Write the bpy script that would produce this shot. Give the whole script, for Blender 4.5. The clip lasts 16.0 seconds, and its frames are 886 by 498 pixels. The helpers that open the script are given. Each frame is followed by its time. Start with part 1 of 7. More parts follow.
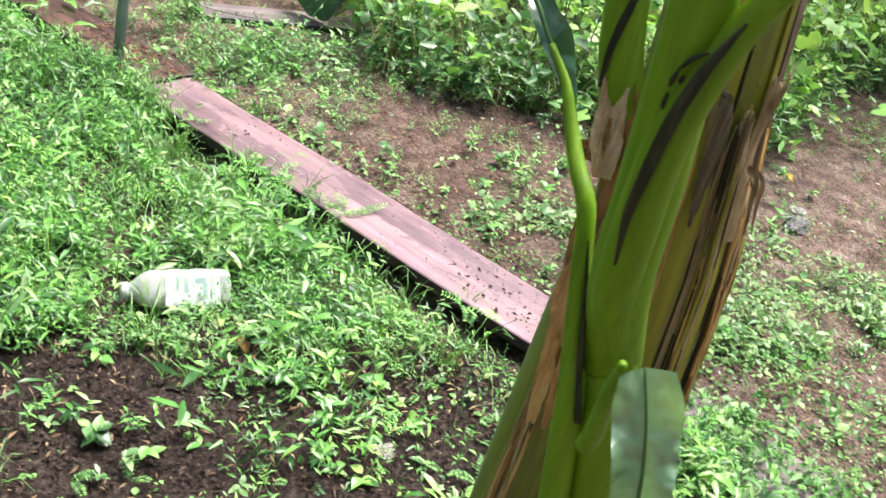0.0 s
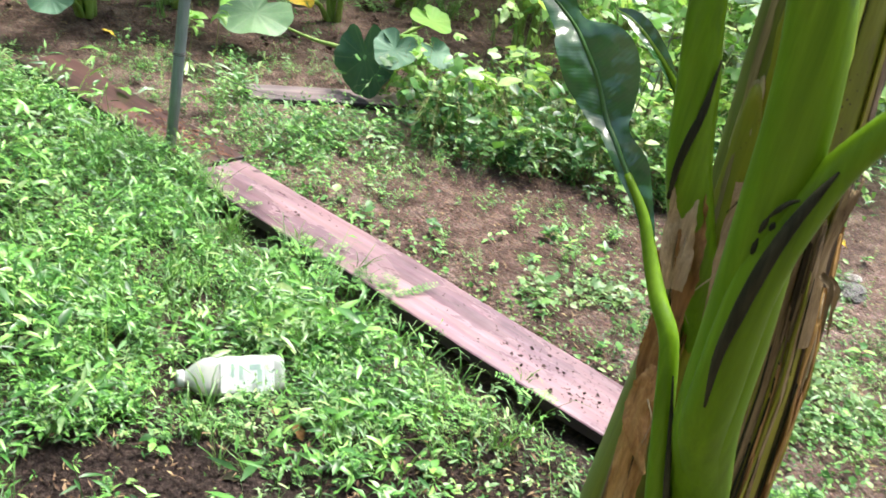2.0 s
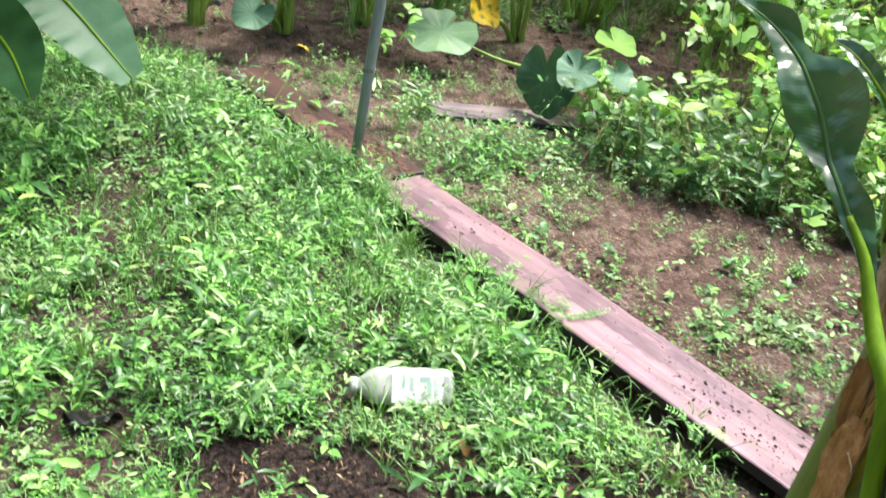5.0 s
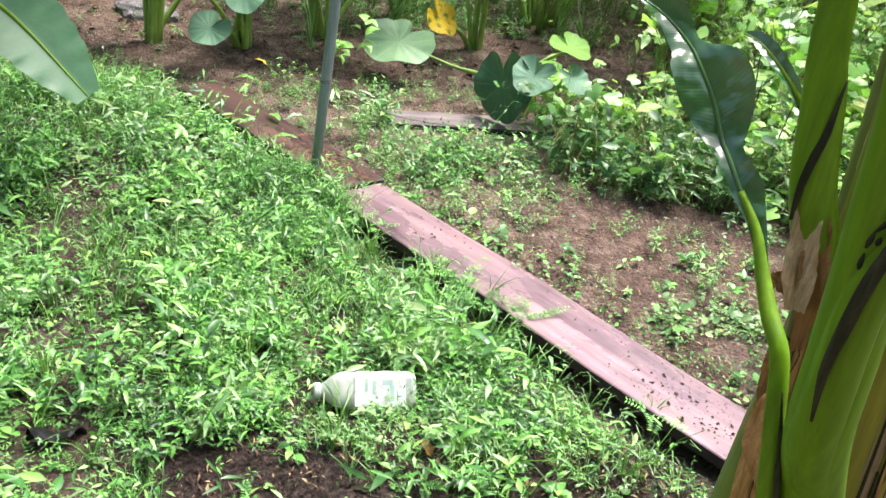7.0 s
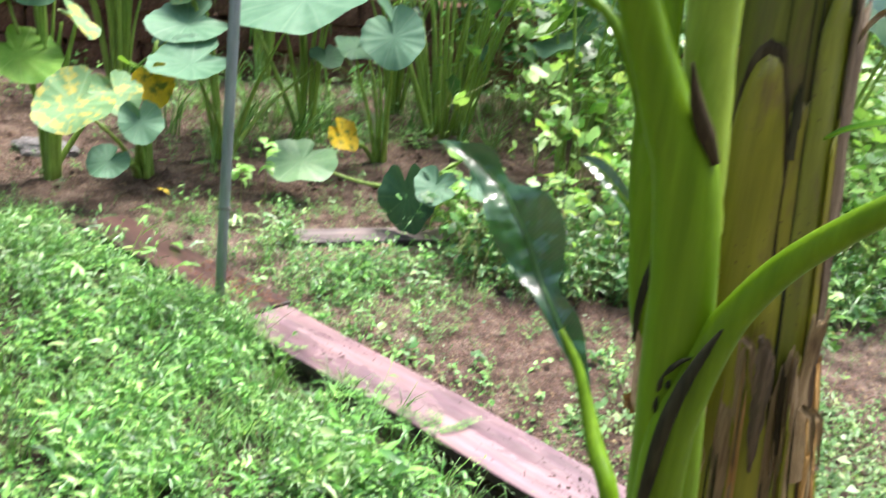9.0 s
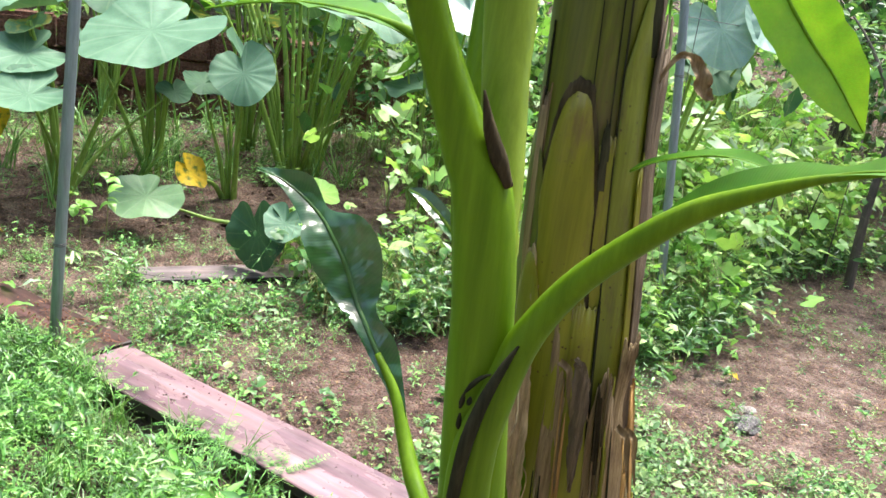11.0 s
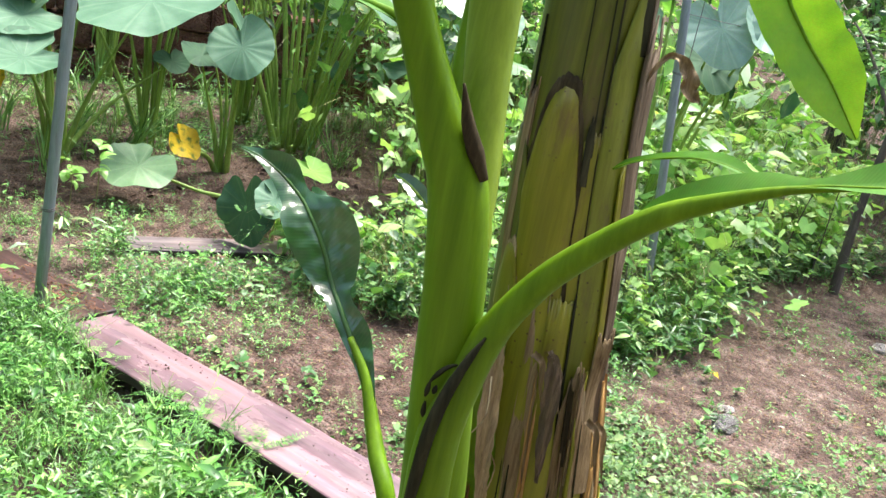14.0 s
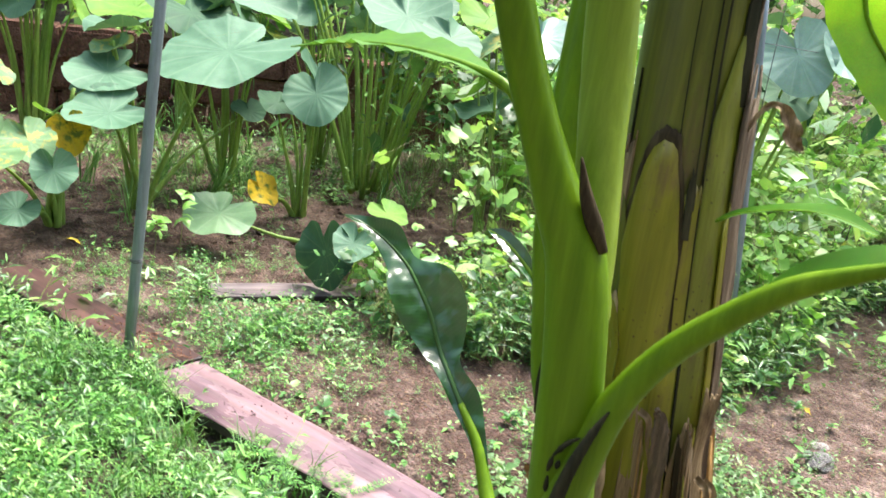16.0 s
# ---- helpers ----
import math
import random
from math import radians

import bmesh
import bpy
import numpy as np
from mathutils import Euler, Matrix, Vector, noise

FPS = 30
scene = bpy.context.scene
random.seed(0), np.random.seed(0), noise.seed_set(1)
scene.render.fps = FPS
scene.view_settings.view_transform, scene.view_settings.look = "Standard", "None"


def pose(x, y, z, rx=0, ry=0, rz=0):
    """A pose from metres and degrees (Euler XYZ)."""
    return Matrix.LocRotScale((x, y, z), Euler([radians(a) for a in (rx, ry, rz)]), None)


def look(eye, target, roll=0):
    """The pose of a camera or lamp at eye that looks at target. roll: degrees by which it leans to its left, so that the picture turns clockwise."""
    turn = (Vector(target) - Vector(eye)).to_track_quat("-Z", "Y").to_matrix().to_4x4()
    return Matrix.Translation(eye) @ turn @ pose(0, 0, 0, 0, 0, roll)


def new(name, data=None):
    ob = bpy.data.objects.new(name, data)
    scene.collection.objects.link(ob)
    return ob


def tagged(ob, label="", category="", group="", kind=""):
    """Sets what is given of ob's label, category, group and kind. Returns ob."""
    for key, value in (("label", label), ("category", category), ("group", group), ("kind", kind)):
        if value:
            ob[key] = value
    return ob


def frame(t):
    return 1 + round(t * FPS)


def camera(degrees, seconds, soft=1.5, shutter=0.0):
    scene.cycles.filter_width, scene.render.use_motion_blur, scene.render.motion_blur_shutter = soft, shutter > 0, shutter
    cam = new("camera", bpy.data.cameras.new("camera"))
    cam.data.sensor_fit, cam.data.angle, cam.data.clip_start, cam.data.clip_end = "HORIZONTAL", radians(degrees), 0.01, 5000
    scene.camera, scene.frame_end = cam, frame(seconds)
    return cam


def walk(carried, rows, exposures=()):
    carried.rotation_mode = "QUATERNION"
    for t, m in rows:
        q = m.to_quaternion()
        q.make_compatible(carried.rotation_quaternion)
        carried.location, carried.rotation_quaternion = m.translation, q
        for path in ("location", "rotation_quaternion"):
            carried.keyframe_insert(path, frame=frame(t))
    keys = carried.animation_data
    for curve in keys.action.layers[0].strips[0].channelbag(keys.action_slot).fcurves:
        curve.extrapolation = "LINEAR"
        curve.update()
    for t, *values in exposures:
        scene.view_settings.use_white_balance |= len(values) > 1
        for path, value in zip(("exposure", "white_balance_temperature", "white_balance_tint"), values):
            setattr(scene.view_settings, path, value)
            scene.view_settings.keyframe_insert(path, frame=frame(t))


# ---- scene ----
cam = camera(49.9, 16.0, shutter=0.4)
PATH = [
    (0, (-0.012, -0.141, 1.534), (0.627, 1.468, 0.533), 15.0),
    (0.5, (-0.047, -0.126, 1.551), (0.571, 1.502, 0.568), 14.1),
    (1, (-0.046, -0.12, 1.557), (0.562, 1.525, 0.595), 13.4),
    (1.5, (-0.049, -0.113, 1.562), (0.54, 1.551, 0.622), 12.8),
    (2, (-0.041, -0.102, 1.574), (0.507, 1.593, 0.664), 12.1),
    (2.5, (-0.031, -0.1, 1.593), (0.369, 1.649, 0.71), 10.5),
    (3, (0.002, -0.129, 1.6), (0.29, 1.648, 0.727), 8.3),
    (3.5, (0.006, -0.136, 1.61), (0.219, 1.65, 0.735), 5.8),
    (4, (-0.007, -0.13, 1.608), (0.175, 1.658, 0.73), 5.9),
    (4.5, (-0.04, -0.077, 1.598), (0.142, 1.702, 0.702), 7.9),
    (5, (-0.07, -0.096, 1.575), (0.137, 1.659, 0.639), 10.4),
    (5.2, (-0.045, -0.105, 1.572), (0.181, 1.634, 0.61), 10.9),
    (7.3, (-0.031, -0.146, 1.588), (0.227, 1.624, 0.695), 8.8),
    (7.5, (-0.044, -0.147, 1.59), (0.187, 1.631, 0.706), 8.9),
    (8, (-0.036, -0.134, 1.59), (0.137, 1.657, 0.718), 7.5),
    (8.5, (0.016, -0.156, 1.599), (0.29, 1.639, 0.761), 7.0),
    (9, (0.052, -0.134, 1.63), (0.445, 1.699, 0.935), 5.9),
    (9.5, (0.103, -0.155, 1.65), (0.677, 1.676, 1.085), 6.0),
    (9.7, (0.108, -0.159, 1.65), (0.74, 1.656, 1.099), 6.1),
    (11.8, (0.068, -0.154, 1.616), (0.716, 1.638, 1.007), 9.8),
    (12, (0.069, -0.155, 1.62), (0.703, 1.641, 1.009), 10.2),
    (12.5, (0.064, -0.155, 1.622), (0.69, 1.641, 1.004), 10.9),
    (13, (0.071, -0.159, 1.621), (0.722, 1.625, 0.994), 11.2),
    (13.5, (0.088, -0.166, 1.62), (0.771, 1.608, 0.999), 11.4),
    (14, (0.09, -0.163, 1.634), (0.786, 1.61, 1.023), 11.6),
    (14.5, (0.084, -0.154, 1.631), (0.775, 1.622, 1.025), 11.4),
    (15, (0.08, -0.151, 1.618), (0.74, 1.639, 1.017), 10.8),
    (15.5, (0.072, -0.15, 1.625), (0.676, 1.661, 1.029), 10.0),
    (16, (0.061, -0.145, 1.652), (0.611, 1.693, 1.084), 8.6),
]
walk(cam, [(t, look(eye, target, roll)) for t, eye, target, roll in PATH], [(0, 1.8), (8.4, 1.85), (9.2, 1.97), (16, 1.97)])

# ---- light ----
world = bpy.data.worlds.new("world")
scene.world = world
world.use_nodes = True
wn = world.node_tree
sky = wn.nodes.new("ShaderNodeTexSky")
sky.sky_type, sky.sun_disc = "NISHITA", False
sky.sun_elevation, sky.sun_rotation = radians(67), radians(50)
sky.air_density, sky.dust_density, sky.ozone_density = 1.0, 4.0, 0.6
wn.links.new(sky.outputs[0], wn.nodes["Background"].inputs[0])
wn.nodes["Background"].inputs[1].default_value = 0.115

sun_data = bpy.data.lights.new("sun", "SUN")
sun_data.energy, sun_data.angle, sun_data.color = 2.4, radians(22), (1.0, 0.975, 0.955)
sun = new("sun", sun_data)
sun.matrix_world = look((2.6, 2.2, 8.0), (0, 0, 0))


# ---- materials ----
def material(name):
    m = bpy.data.materials.new(name)
    m.use_nodes = True
    return m, m.node_tree.nodes, m.node_tree.links, m.node_tree.nodes["Principled BSDF"]


def ramp(nodes, stops):
    r = nodes.new("ShaderNodeValToRGB")
    e = r.color_ramp.elements
    while len(e) < len(stops):
        e.new(0.5)
    for el, (p, c) in zip(e, stops):
        el.position, el.color = p, (*c, 1)
    return r


def noise_tex(nodes, links, scale, detail=5, stretch=None, coord="Object", rough=0.6):
    tc = nodes.new("ShaderNodeTexCoord")
    mp = nodes.new("ShaderNodeMapping")
    mp.inputs["Scale"].default_value = stretch or (1, 1, 1)
    n = nodes.new("ShaderNodeTexNoise")
    n.inputs["Scale"].default_value, n.inputs["Detail"].default_value, n.inputs["Roughness"].default_value = scale, detail, rough
    links.new(tc.outputs[coord], mp.inputs["Vector"])
    links.new(mp.outputs[0], n.inputs["Vector"])
    return n


def mixed(nodes, links, fac, a, b, mode="MIX"):
    m = nodes.new("ShaderNodeMix")
    m.data_type, m.blend_type = "RGBA", mode
    for i, v in ((0, fac), (6, a), (7, b)):
        if isinstance(v, (int, float)):
            m.inputs[i].default_value = v
        elif isinstance(v, tuple):
            m.inputs[i].default_value = (*v, 1)
        else:
            links.new(v, m.inputs[i])
    return m.outputs[2]


def bump(nodes, links, height, strength, dist, bsdf):
    b = nodes.new("ShaderNodeBump")
    b.inputs["Strength"].default_value, b.inputs["Distance"].default_value = strength, dist
    links.new(height, b.inputs["Height"])
    links.new(b.outputs[0], bsdf.inputs["Normal"])
    return b


def glow_through(m, nodes, links, bsdf, colour, share):
    """Lets a leaf pass part of the light to its other side."""
    t = nodes.new("ShaderNodeBsdfTranslucent")
    if isinstance(colour, tuple):
        t.inputs[0].default_value = (*colour, 1)
    else:
        links.new(colour, t.inputs[0])
    mx = nodes.new("ShaderNodeMixShader")
    mx.inputs[0].default_value = share
    links.new(bsdf.outputs[0], mx.inputs[1])
    links.new(t.outputs[0], mx.inputs[2])
    links.new(mx.outputs[0], nodes["Material Output"].inputs[0])


def foliage(name, stops, rough=0.4, share=0.22, patch=3.0, spec=0.5):
    """Small leaves: a tone for each leaf, shifted from plant to plant and in wider patches."""
    m, n, l, b = material(name)
    g = n.new("ShaderNodeNewGeometry")
    r = ramp(n, stops)
    total = g.outputs["Random Per Island"]
    offset = -0.68
    for scale, weight in ((patch, 0.8), (11.0, 0.7)):
        nz = noise_tex(n, l, scale, 3)
        add = n.new("ShaderNodeMath")
        add.operation = "MULTIPLY_ADD"
        l.new(nz.outputs[0], add.inputs[0])
        add.inputs[1].default_value = weight
        sub = n.new("ShaderNodeMath")
        sub.operation = "MULTIPLY_ADD"
        l.new(total, sub.inputs[0])
        sub.inputs[1].default_value, sub.inputs[2].default_value = (0.85 if offset else 1.0), offset
        l.new(sub.outputs[0], add.inputs[2])
        total, offset = add.outputs[0], 0.0
    l.new(total, r.inputs[0])
    fine = noise_tex(n, l, 160, 3)
    col = mixed(n, l, 0.22, r.outputs[0], fine.outputs[1], "OVERLAY")
    l.new(col, b.inputs["Base Color"])
    b.inputs["Roughness"].default_value = rough
    b.inputs["Specular IOR Level"].default_value = spec
    lit = mixed(n, l, 1.0, col, (1.0, 1.0, 0.55), "MULTIPLY")
    glow_through(m, n, l, b, lit, share)
    return m


def broad_leaf(name, low, high, vein, rough=0.35, share=0.25, ribs=70.0, fan=False, spec=0.5, blotch=None, relief=0.25, wet=False):
    """Large leaves with veins along the UVs: across a midrib, or fanning from the stalk."""
    m, n, l, b = material(name)
    tc = n.new("ShaderNodeTexCoord")
    nz = noise_tex(n, l, 9, 5)
    fine = noise_tex(n, l, 120, 4)
    r = ramp(n, [(0.3, low), (0.7, high)])
    l.new(nz.outputs[0], r.inputs[0])
    col = mixed(n, l, 0.25, r.outputs[0], fine.outputs[1], "OVERLAY")
    if blotch:
        bz = noise_tex(n, l, 17, 5)
        br = ramp(n, [(0.50, (0, 0, 0)), (0.60, (1, 1, 1))])
        l.new(bz.outputs[0], br.inputs[0])
        col = mixed(n, l, br.outputs[0], col, blotch)
    w = n.new("ShaderNodeTexWave")
    w.bands_direction = "X" if fan else "Y"
    w.inputs["Scale"].default_value, w.inputs["Distortion"].default_value = ribs, 0.6
    w.inputs["Detail"].default_value = 1
    l.new(tc.outputs["UV"], w.inputs["Vector"])
    wr = ramp(n, [(0.95 if fan else 0.90, (0, 0, 0)), (1.0, (1, 1, 1))])
    l.new(w.outputs[0], wr.inputs[0])
    half = n.new("ShaderNodeMath")
    half.operation = "MULTIPLY"
    half.inputs[1].default_value = 0.26 if fan else 0.25
    l.new(wr.outputs[0], half.inputs[0])
    col = mixed(n, l, half.outputs[0], col, vein)
    l.new(col, b.inputs["Base Color"])
    rr = n.new("ShaderNodeMapRange")
    rr.inputs[3].default_value, rr.inputs[4].default_value = rough * 0.75, rough * 1.3
    l.new(nz.outputs[0], rr.inputs[0])
    l.new(rr.outputs[0], b.inputs["Roughness"])
    b.inputs["Specular IOR Level"].default_value = spec
    bm = bump(n, l, w.outputs[0], 0.03 if fan else relief, 0.004, b)
    if wet:
        # puckered surface under a film of water
        b.inputs["Coat Weight"].default_value, b.inputs["Coat Roughness"].default_value = 0.7, 0.06
        pk = noise_tex(n, l, 26, 2)
        b2 = n.new("ShaderNodeBump")
        b2.inputs["Strength"].default_value, b2.inputs["Distance"].default_value = 0.8 if wet is True else 1.0, 0.014 if wet is True else 0.03
        l.new(pk.outputs[0], b2.inputs["Height"])
        l.new(b2.outputs[0], bm.inputs["Normal"])
    lit = mixed(n, l, 1.0, col, (1.0, 1.0, 0.5), "MULTIPLY")
    glow_through(m, n, l, b, lit, share)
    return m


def fibrous(name, stops, scale=30.0, rough=0.6, stretch=(1, 1, 0.06), strength=0.4, spots=None, spec=0.4, share=0.0, grime=None, vary=False):
    """Stalks, husks and wood: streaks that run along z."""
    m, n, l, b = material(name)
    a = noise_tex(n, l, scale, 8, stretch, rough=0.72)
    c = noise_tex(n, l, scale * 4, 5, stretch, rough=0.7)
    big = noise_tex(n, l, 5, 4, (1, 1, 0.5))
    mx = n.new("ShaderNodeMath")
    mx.operation = "MULTIPLY_ADD"
    mx.inputs[1].default_value = 0.45
    l.new(big.outputs[0], mx.inputs[0])
    hs = n.new("ShaderNodeMath")
    hs.operation = "MULTIPLY"
    hs.inputs[1].default_value = 0.55
    l.new(a.outputs[0], hs.inputs[0])
    l.new(hs.outputs[0], mx.inputs[2])
    r = ramp(n, stops)
    l.new(mx.outputs[0], r.inputs[0])
    col = mixed(n, l, 0.6 if strength > 0.35 else 0.45, r.outputs[0], c.outputs[0], "OVERLAY")
    if spots:
        # scattered small dark dots
        tc = n.new("ShaderNodeTexCoord")
        v = n.new("ShaderNodeTexVoronoi")
        v.inputs["Scale"].default_value = 125
        l.new(tc.outputs["Object"], v.inputs["Vector"])
        dots = ramp(n, [(0.12, (1, 1, 1)), (0.2, (0, 0, 0))])
        l.new(v.outputs["Distance"], dots.inputs[0])
        patchy = noise_tex(n, l, 12, 3)
        pr = ramp(n, [(0.52, (0, 0, 0)), (0.6, (1, 1, 1))])
        l.new(patchy.outputs[0], pr.inputs[0])
        col = mixed(n, l, mixed(n, l, 1.0, dots.outputs[0], pr.outputs[0], "MULTIPLY"), col, spots)
    if grime:
        gz = noise_tex(n, l, 13, 7, (1, 1, 0.3), rough=0.7)
        gr = ramp(n, [(0.57, (0, 0, 0)), (0.68, (1, 1, 1))])
        l.new(gz.outputs[0], gr.inputs[0])
        col = mixed(n, l, gr.outputs[0], col, mixed(n, l, 0.6, grime, c.outputs[0], "OVERLAY"))
    if vary:
        # each strip has its own age and tone
        oi = n.new("ShaderNodeObjectInfo")
        vr = ramp(n, [(0.0, (0.55, 0.52, 0.47)), (0.4, (0.9, 0.87, 0.8)), (0.75, (1.15, 1.15, 1.12)), (1.0, (1.25, 1.38, 1.40))])
        l.new(oi.outputs["Random"], vr.inputs[0])
        col = mixed(n, l, 1.0, col, vr.outputs[0], "MULTIPLY")
    l.new(col, b.inputs["Base Color"])
    b.inputs["Roughness"].default_value = rough
    b.inputs["Specular IOR Level"].default_value = spec
    bump(n, l, a.outputs[0], strength, 0.003, b)
    if share:
        glow_through(m, n, l, b, mixed(n, l, 1.0, col, (1.0, 1.0, 0.4), "MULTIPLY"), share)
    return m


def earthy(name, stops, scale=7.0, rough=0.95, strength=0.8, spec=0.25, bed=False):
    m, n, l, b = material(name)
    a = noise_tex(n, l, scale, 8)
    c = noise_tex(n, l, scale * 14, 6, rough=0.75)
    r = ramp(n, stops)
    l.new(a.outputs[0], r.inputs[0])
    col = mixed(n, l, 0.75, r.outputs[0], c.outputs[1], "OVERLAY")
    gray = n.new("ShaderNodeRGBToBW")
    l.new(col, gray.inputs[0])
    col = mixed(n, l, 0.2, col, r.outputs[0])
    if bed:
        # the dug, damp taro bed starts behind the weeds, darkened for leaf shade too
        tc = n.new("ShaderNodeTexCoord")
        sp = n.new("ShaderNodeSeparateXYZ")
        l.new(tc.outputs["Object"], sp.inputs[0])
        wob = n.new("ShaderNodeMath")
        wob.operation = "MULTIPLY_ADD"
        wob.inputs[1].default_value = 0.8
        l.new(a.outputs[0], wob.inputs[0])
        l.new(sp.outputs[1], wob.inputs[2])
        st = n.new("ShaderNodeMapRange")
        st.inputs[1].default_value, st.inputs[2].default_value = 4.45, 4.85
        l.new(wob.outputs[0], st.inputs[0])
        # soil darkens in a round zone in front of the vines
        ds = n.new("ShaderNodeVectorMath")
        ds.operation = "DISTANCE"
        ds.inputs[1].default_value = (1.45, 3.05, 0.0)
        l.new(tc.outputs["Object"], ds.inputs[0])
        far = n.new("ShaderNodeMath")
        far.operation = "MULTIPLY_ADD"
        far.inputs[1].default_value = 0.9
        l.new(a.outputs[0], far.inputs[0])
        l.new(ds.outputs["Value"], far.inputs[2])
        dark_zone = n.new("ShaderNodeMapRange")
        dark_zone.inputs[1].default_value, dark_zone.inputs[2].default_value = 0.9, 1.6
        dark_zone.inputs[3].default_value, dark_zone.inputs[4].default_value = 1.0, 0.0
        l.new(far.outputs[0], dark_zone.inputs[0])
        col = mixed(n, l, dark_zone.outputs[0], col, mixed(n, l, 1.0, col, (0.68, 0.63, 0.60), "MULTIPLY"))
        col = mixed(n, l, st.outputs[0], col, mixed(n, l, 1.0, col, (0.66, 0.64, 0.60), "MULTIPLY"))
        # soil darkened for shade between weeds, on the weedy side of the plank walk
        dt = n.new("ShaderNodeVectorMath")
        dt.operation = "DOT_PRODUCT"
        dt.inputs[1].default_value = (0.798, 0.603, 0.0)
        l.new(tc.outputs["Object"], dt.inputs[0])
        weed_shade = n.new("ShaderNodeMapRange")
        weed_shade.inputs[1].default_value, weed_shade.inputs[2].default_value = 2.0, 2.2
        weed_shade.inputs[3].default_value, weed_shade.inputs[4].default_value = 1.0, 0.0
        wv = n.new("ShaderNodeMath")
        wv.operation = "MULTIPLY_ADD"
        wv.inputs[1].default_value = 0.35
        l.new(a.outputs[0], wv.inputs[0])
        l.new(dt.outputs["Value"], wv.inputs[2])
        l.new(wv.outputs[0], weed_shade.inputs[0])
        # it thins out away from the weeds
        away = n.new("ShaderNodeVectorMath")
        away.operation = "DISTANCE"
        away.inputs[1].default_value = (-0.8, 2.9, 0.0)
        l.new(tc.outputs["Object"], away.inputs[0])
        thin = n.new("ShaderNodeMapRange")
        thin.inputs[1].default_value, thin.inputs[2].default_value = 2.0, 3.4
        l.new(away.outputs["Value"], thin.inputs[0])
        dry = n.new("ShaderNodeMath")
        dry.operation = "SUBTRACT"
        dry.use_clamp = True
        l.new(weed_shade.outputs[0], dry.inputs[0])
        l.new(thin.outputs[0], dry.inputs[1])
        # not on the taro bed
        nb = n.new("ShaderNodeMath")
        nb.operation = "SUBTRACT"
        nb.use_clamp = True
        l.new(dry.outputs[0], nb.inputs[0])
        l.new(st.outputs[0], nb.inputs[1])
        col = mixed(n, l, nb.outputs[0], col, mixed(n, l, 1.0, col, (0.42, 0.42, 0.40), "MULTIPLY"))
    # crumbs: each small cell has its own tone and stands proud
    tc = n.new("ShaderNodeTexCoord")
    cells = n.new("ShaderNodeTexVoronoi")
    cells.inputs["Scale"].default_value = scale * 9
    l.new(tc.outputs["Object"], cells.inputs["Vector"])
    tone = n.new("ShaderNodeRGBToBW")
    l.new(cells.outputs["Color"], tone.inputs[0])
    col = mixed(n, l, 0.4, col, tone.outputs[0], "OVERLAY")
    l.new(col, b.inputs["Base Color"])
    b.inputs["Roughness"].default_value = rough
    b.inputs["Specular IOR Level"].default_value = spec
    low = n.new("ShaderNodeMath")
    low.operation = "SUBTRACT"
    l.new(c.outputs[0], low.inputs[0])
    l.new(cells.outputs["Distance"], low.inputs[1])
    bump(n, l, low.outputs[0], strength, 0.02, b)
    return m


M = {}
M["soil"] = earthy("soil", [(0.28, (0.075, 0.05, 0.038)), (0.5, (0.205, 0.140, 0.112)), (0.72, (0.38, 0.285, 0.235))], strength=1.0, bed=True)
M["mulch"] = earthy("mulch", [(0.3, (0.03, 0.02, 0.016)), (0.5, (0.075, 0.052, 0.042)), (0.7, (0.17, 0.125, 0.10))], 70)
M["stone"] = earthy("grey_stone", [(0.3, (0.16, 0.15, 0.15)), (0.7, (0.36, 0.34, 0.33))], 20, 0.8)
M["pale_stone"] = earthy("pale_stone", [(0.3, (0.42, 0.37, 0.33)), (0.7, (0.68, 0.63, 0.58))], 25, 0.8)
M["weed"] = foliage("weed_leaf", [(0.0, (0.018, 0.06, 0.014)), (0.32, (0.052, 0.175, 0.032)), (0.66, (0.15, 0.385, 0.068)), (0.9, (0.26, 0.53, 0.115)), (1.0, (0.36, 0.57, 0.12))], 0.36, 0.15, 2.6, 0.5)
M["pale_weed"] = foliage("pale_weed_leaf", [(0.0, (0.11, 0.24, 0.08)), (0.5, (0.22, 0.38, 0.15)), (1.0, (0.40, 0.52, 0.20))], 0.36, 0.28, 4.0, 0.5)
M["creeper"] = foliage("creeper_leaf", [(0.0, (0.04, 0.13, 0.032)), (0.5, (0.14, 0.33, 0.075)), (1.0, (0.31, 0.50, 0.15))], 0.42, 0.22, 3.0, 0.4)
M["grass"] = foliage("grass_blade", [(0.0, (0.06, 0.17, 0.035)), (0.6, (0.16, 0.35, 0.085)), (1.0, (0.29, 0.47, 0.14))], 0.42)
M["bush"] = foliage("bush_leaf", [(0.0, (0.02, 0.07, 0.02)), (0.4, (0.055, 0.16, 0.042)), (0.75, (0.13, 0.31, 0.075)), (1.0, (0.30, 0.50, 0.14))], 0.38, 0.25, 3.0, 0.5)
# whitish tones imitate sky sheen on vine leaves; also used for pale litter
M["pale_vine_sheen"] = foliage("pale_vine_sheen_leaf", [(0.0, (0.16, 0.30, 0.15)), (0.5, (0.33, 0.48, 0.30)), (1.0, (0.52, 0.66, 0.42))], 0.3, 0.3, 3.0, 0.7)
M["lime"] = foliage("lime_leaf", [(0.0, (0.09, 0.25, 0.045)), (0.4, (0.24, 0.50, 0.11)), (0.75, (0.45, 0.70, 0.21)), (0.95, (0.56, 0.72, 0.32)), (1.0, (0.70, 0.73, 0.18))], 0.38, 0.42)
